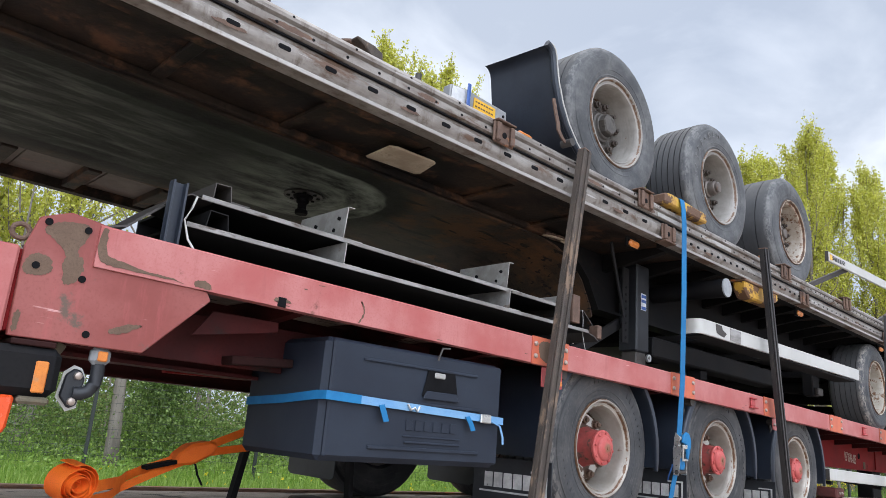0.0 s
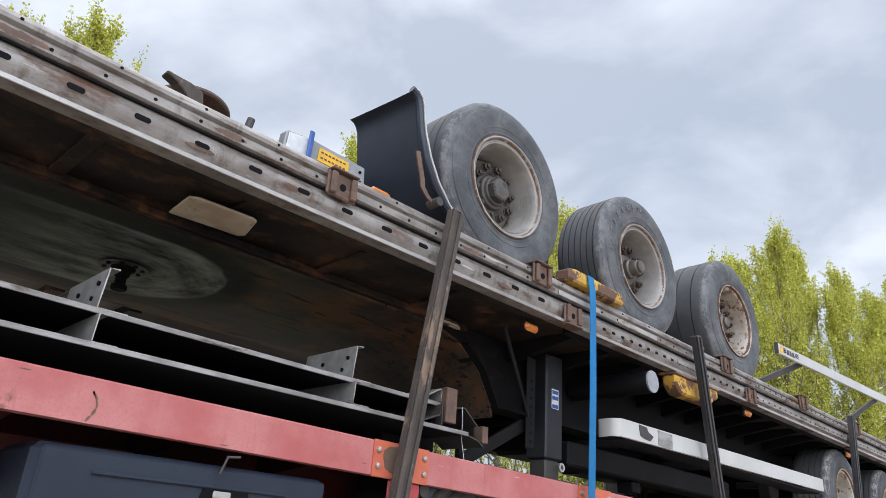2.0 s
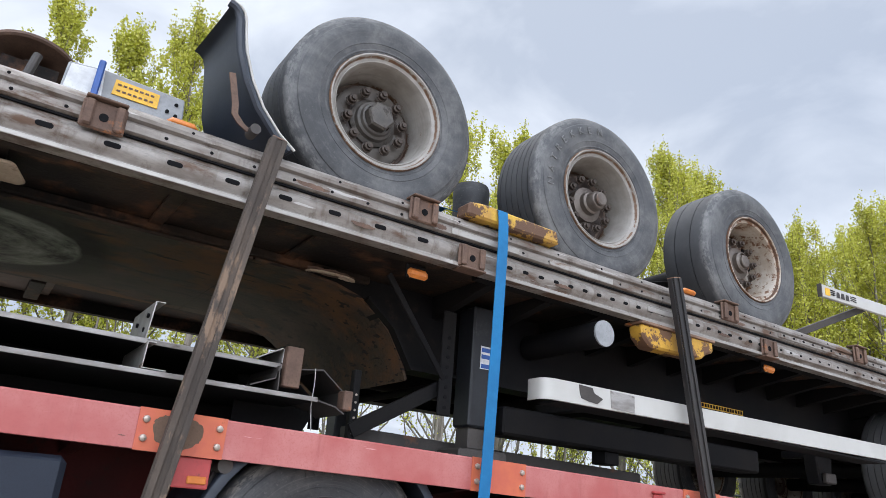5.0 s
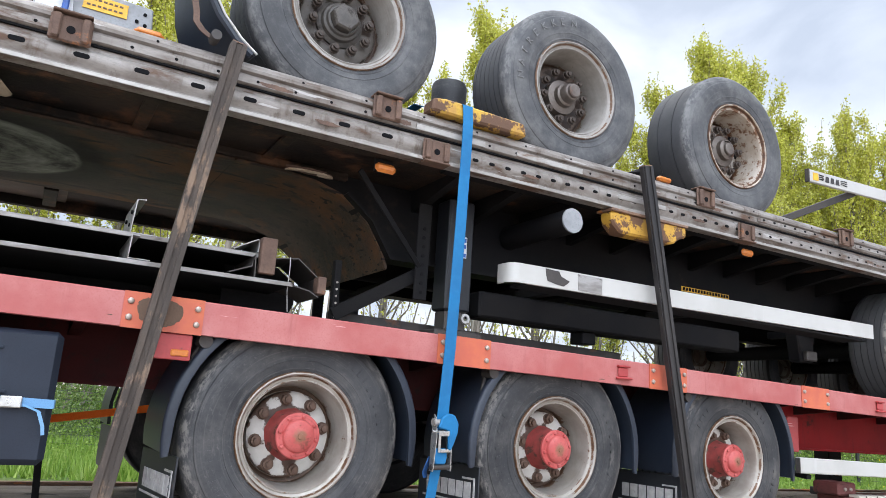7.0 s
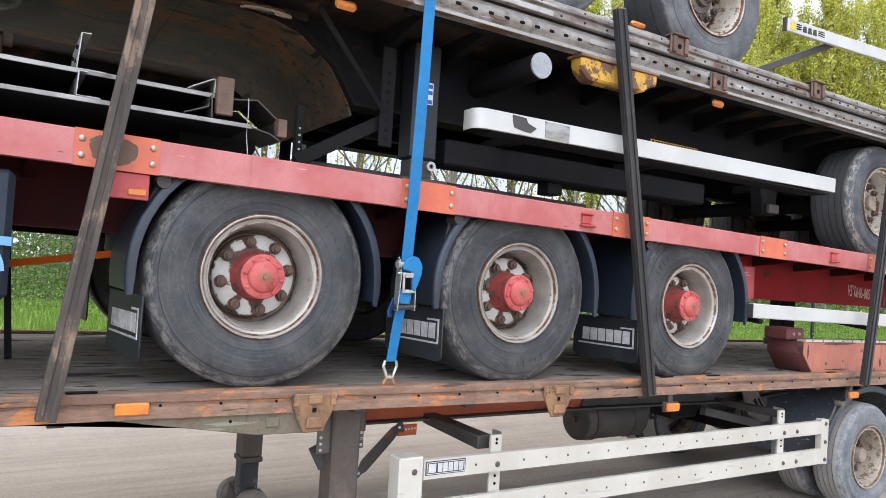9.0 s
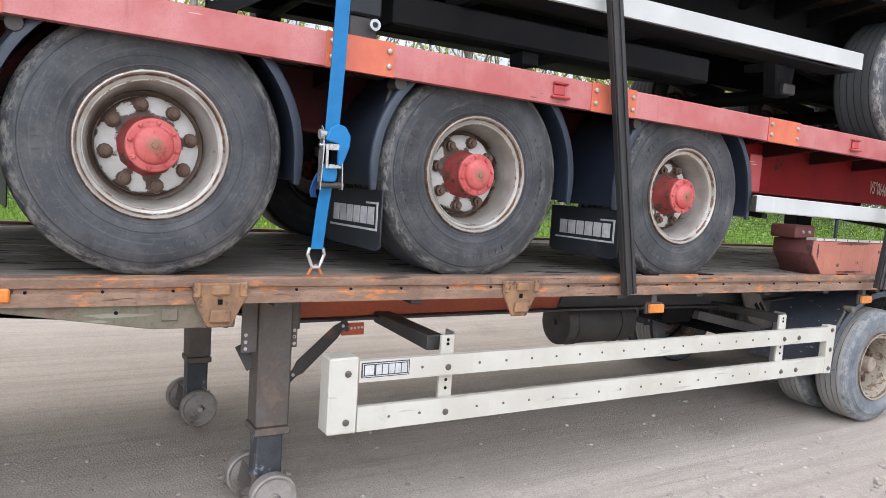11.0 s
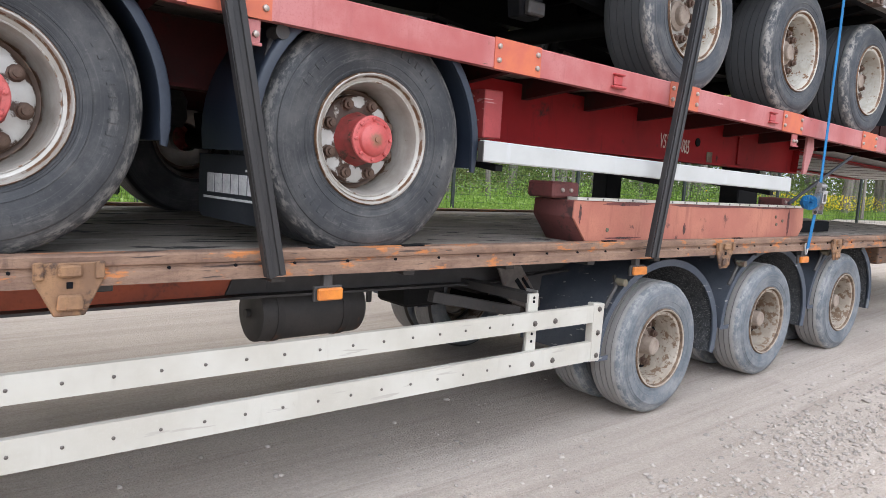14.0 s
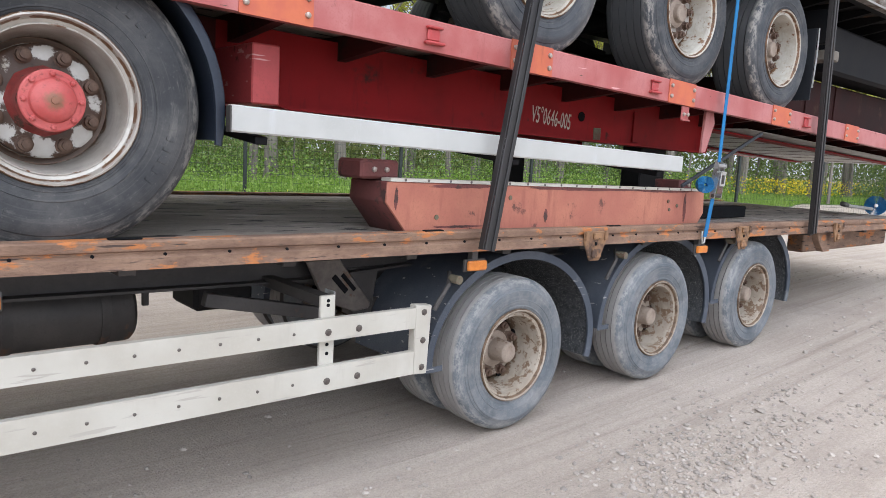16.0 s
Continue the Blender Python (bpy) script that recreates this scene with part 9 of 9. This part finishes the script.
def build_stems():
    """Thin grey stems of the wood behind the fence."""
    b = bmesh.new()
    r = random.Random(5)
    for i in range(60):
        x = r.uniform(-20, 62)
        y = fence_y(x) + r.uniform(6.5, 14)
        h = r.uniform(4, 9)
        rod((x, y, 0.1), (x + r.uniform(-0.4, 0.4), y + r.uniform(-0.4, 0.4), h), r.uniform(0.04, 0.15), 6, b, 0.02)
    tagged(new("wood_stems", finish(b, "wood_stems", M["bark"])), "thin grey stems of the wood behind the fence", "trees", kind="stuff")


build_stems()


def build_pale_trunk():
    """One pale bare trunk close behind the fence."""
    b = bmesh.new()
    pts = [(3.55, 17.0, 0.1), (3.50, 17.0, 1.2), (3.40, 17.05, 3.0), (3.36, 17.0, 5.5), (3.5, 17.1, 8.5)]
    for k in range(4):
        rod(pts[k], pts[k + 1], 0.20 - 0.035 * k, 10, b, 0.165 - 0.035 * k)
    for k in range(9):
        q = Vector(pts[3]).lerp(Vector(pts[4]), k / 8)
        rod(q, q + Vector((math.cos(k * 2.4) * 1.2, math.sin(k * 2.4) * 1.2, 1.6)), 0.035, 5, b, 0.008)
    solo("bare_tree", b, M["bark"], "pale grey tree trunk behind the wire fence", "tree")


build_pale_trunk()


def build_grass():
    n = 110000
    x = rng.uniform(-16, 55, n)
    d = -4.3 + (8.0 + np.clip(0.7 * (x - 6), 0, 7)) * rng.random(n) ** 1.2
    y = 16.0 - 0.30 * x + d + np.clip(0.6 * (x - 18), 0, 12.1)
    h = rng.uniform(0.10, 0.42, n)
    a = rng.uniform(0, np.pi, n)
    w = rng.uniform(0.012, 0.03, n)
    base = np.stack([x, y, np.full(n, 0.08)], 1)
    side = np.stack([np.cos(a) * w, np.sin(a) * w, np.zeros(n)], 1)
    tip = base + np.stack([rng.normal(0, 0.08, n), rng.normal(0, 0.08, n), h], 1)
    v = np.stack([base - side, base + side, tip], 1).reshape(-1, 3)
    me = bpy.data.meshes.new("grass")
    me.vertices.add(3 * n)
    me.vertices.foreach_set("co", v.ravel())
    me.loops.add(3 * n)
    me.loops.foreach_set("vertex_index", np.arange(3 * n))
    me.polygons.add(n)
    me.polygons.foreach_set("loop_start", np.arange(0, 3 * n, 3))
    me.polygons.foreach_set("loop_total", np.full(n, 3))
    me.materials.append(M["grass_blade"])
    me.update()
    tagged(new("grass", me), "long fresh green grass on the verge", "grass", kind="stuff")
    # rape flowers
    m = 1500
    fx = rng.normal(39.0, 4.2, m)
    fy = 12.9 + rng.normal(0.0, 0.7, m)
    c = np.stack([fx, fy, rng.uniform(0.5, 1.2, m)], 1)
    k = 160
    gx = rng.uniform(2, 20, k)
    c2 = np.stack([gx, 16.0 - 0.30 * gx + rng.normal(-1.5, 1.2, k), rng.uniform(0.2, 0.4, k)], 1)
    tagged(new("yellow_flowers", leaves_mesh("yellow_flowers", np.concatenate([c, c2]), 0.075, M["petal"], 1.0)), "yellow rape flowers in the grass by the fence", "flowers", kind="stuff")


build_grass()


def build_fence():
    t = thing("wire_fence", "dark green wire mesh fence along the verge", "fence", (15, fence_y(15), 0.1))
    pm = finish(box(-0.04, 0.04, -0.04, 0.04, 0.0, 2.95, 0.006), "fence_post", M["fence_green"])
    xs = spread(-16, 50, 18)
    for x in xs:
        part("fence_post", pm, None, t, at=pose(x, fence_y(x), 0.08, 0, 0, -16.7))
    for x0, x1 in zip(xs, xs[1:]):
        b = bmesh.new()
        for k in range(15):
            z = 0.2 + 0.195 * k
            rod((x0, fence_y(x0) - 0.045, z), (x1, fence_y(x1) - 0.045, z), 0.0035 if k < 14 else 0.028, 4, b)
        n = 30
        for k in range(n):
            x = x0 + (x1 - x0) * (k + 0.5) / n
            rod((x, fence_y(x) - 0.045, 0.12), (x, fence_y(x) - 0.045, 2.92), 0.0025, 3, b)
        part("mesh_panel", b, M["fence_green"], t)


build_fence()
b = sweep(rect(-0.12, 0.12, 0.0, 0.13, 0.02), [0, 60], lambda x: 0.0)
bmesh.ops.rotate(b, verts=b.verts, cent=(0, 0, 0), matrix=Matrix.Rotation(-math.atan(0.30), 3, "Z"))
bmesh.ops.translate(b, verts=b.verts, vec=(3, fence_y(3) - 4.75, 0.0))
tagged(new("kerb", finish(b, "kerb", M["concrete"])), "pale concrete kerb along the grass verge", "kerb", kind="structure")


def build_gravel():
    """Loose stones on the yard, thickest along the swept edge beside the trailer."""
    n = 175000
    x = rng.uniform(-1.5, 13, n)
    y = rng.uniform(-2.2, 1.4, n)
    line = -0.62 - 0.02 * x
    patch = np.array([noise.noise(Vector((p * 0.45, q * 1.7, 5.0))) + 0.5 * noise.noise(Vector((p * 1.6, q * 4.0, 9.0))) for p, q in zip(x, y)])
    chance = 0.012 + 0.60 * np.exp(-((y - line) / 0.42) ** 2) * np.clip((x - 1.5) / 4, 0.1, 1) + 0.30 * np.clip((x - 3.0) / 4, 0, 1) * (y < line) + 0.02 * (y > 0)
    keep = rng.random(n) < chance * np.clip(0.35 + 1.3 * patch, 0.05, 1.3)
    x, y = x[keep], y[keep]
    n = len(x)
    s = 0.0035 + 0.014 * rng.random(n) ** 3.4 + 0.010 * (rng.random(n) > 0.985)
    g = (1 + 5 ** 0.5) / 2
    oct_v = np.array([(-1, g, 0), (1, g, 0), (-1, -g, 0), (1, -g, 0), (0, -1, g), (0, 1, g), (0, -1, -g), (0, 1, -g), (g, 0, -1), (g, 0, 1), (-g, 0, -1), (-g, 0, 1)], float) / 1.9 * (1, 1, 0.65)
    oct_f = np.array([(0, 11, 5), (0, 5, 1), (0, 1, 7), (0, 7, 10), (0, 10, 11), (1, 5, 9), (5, 11, 4), (11, 10, 2), (10, 7, 6), (7, 1, 8), (3, 9, 4), (3, 4, 2), (3, 2, 6), (3, 6, 8), (3, 8, 9), (4, 9, 5), (2, 4, 11), (6, 2, 10), (8, 6, 7), (9, 8, 1)])
    a = rng.uniform(0, 6.28, n)
    rot = np.stack([np.stack([np.cos(a), -np.sin(a), 0 * a], 1), np.stack([np.sin(a), np.cos(a), 0 * a], 1), np.stack([0 * a, 0 * a, 1 + 0 * a], 1)], 1)
    v = np.einsum("nij,nkj->nki", rot, oct_v[None] * rng.uniform(0.75, 1.25, (n, 12, 3)) * rng.uniform(0.7, 1.3, (n, 1, 3)) * s[:, None, None])
    z = np.array([0.018 * noise.noise(Vector((p * 0.35, q * 0.9, 1.3))) + rise(p, q) for p, q in zip(x, y)])
    v += np.stack([x, y, z + s * 0.25], 1)[:, None]
    f = (oct_f[None] + 12 * np.arange(n)[:, None, None]).reshape(-1, 3)
    me = bpy.data.meshes.new("gravel")
    me.from_pydata(v.reshape(-1, 3).tolist(), [], f.tolist())
    me.materials.append(material("loose_stone", (0.43, 0.375, 0.325), (0.33, 0.288, 0.255), 6, 90, 0.95, island=True, per_object=0.22, spec=0.15))
    tagged(new("gravel", me), "loose pale stones scattered on the yard", "gravel", kind="stuff")


build_gravel()
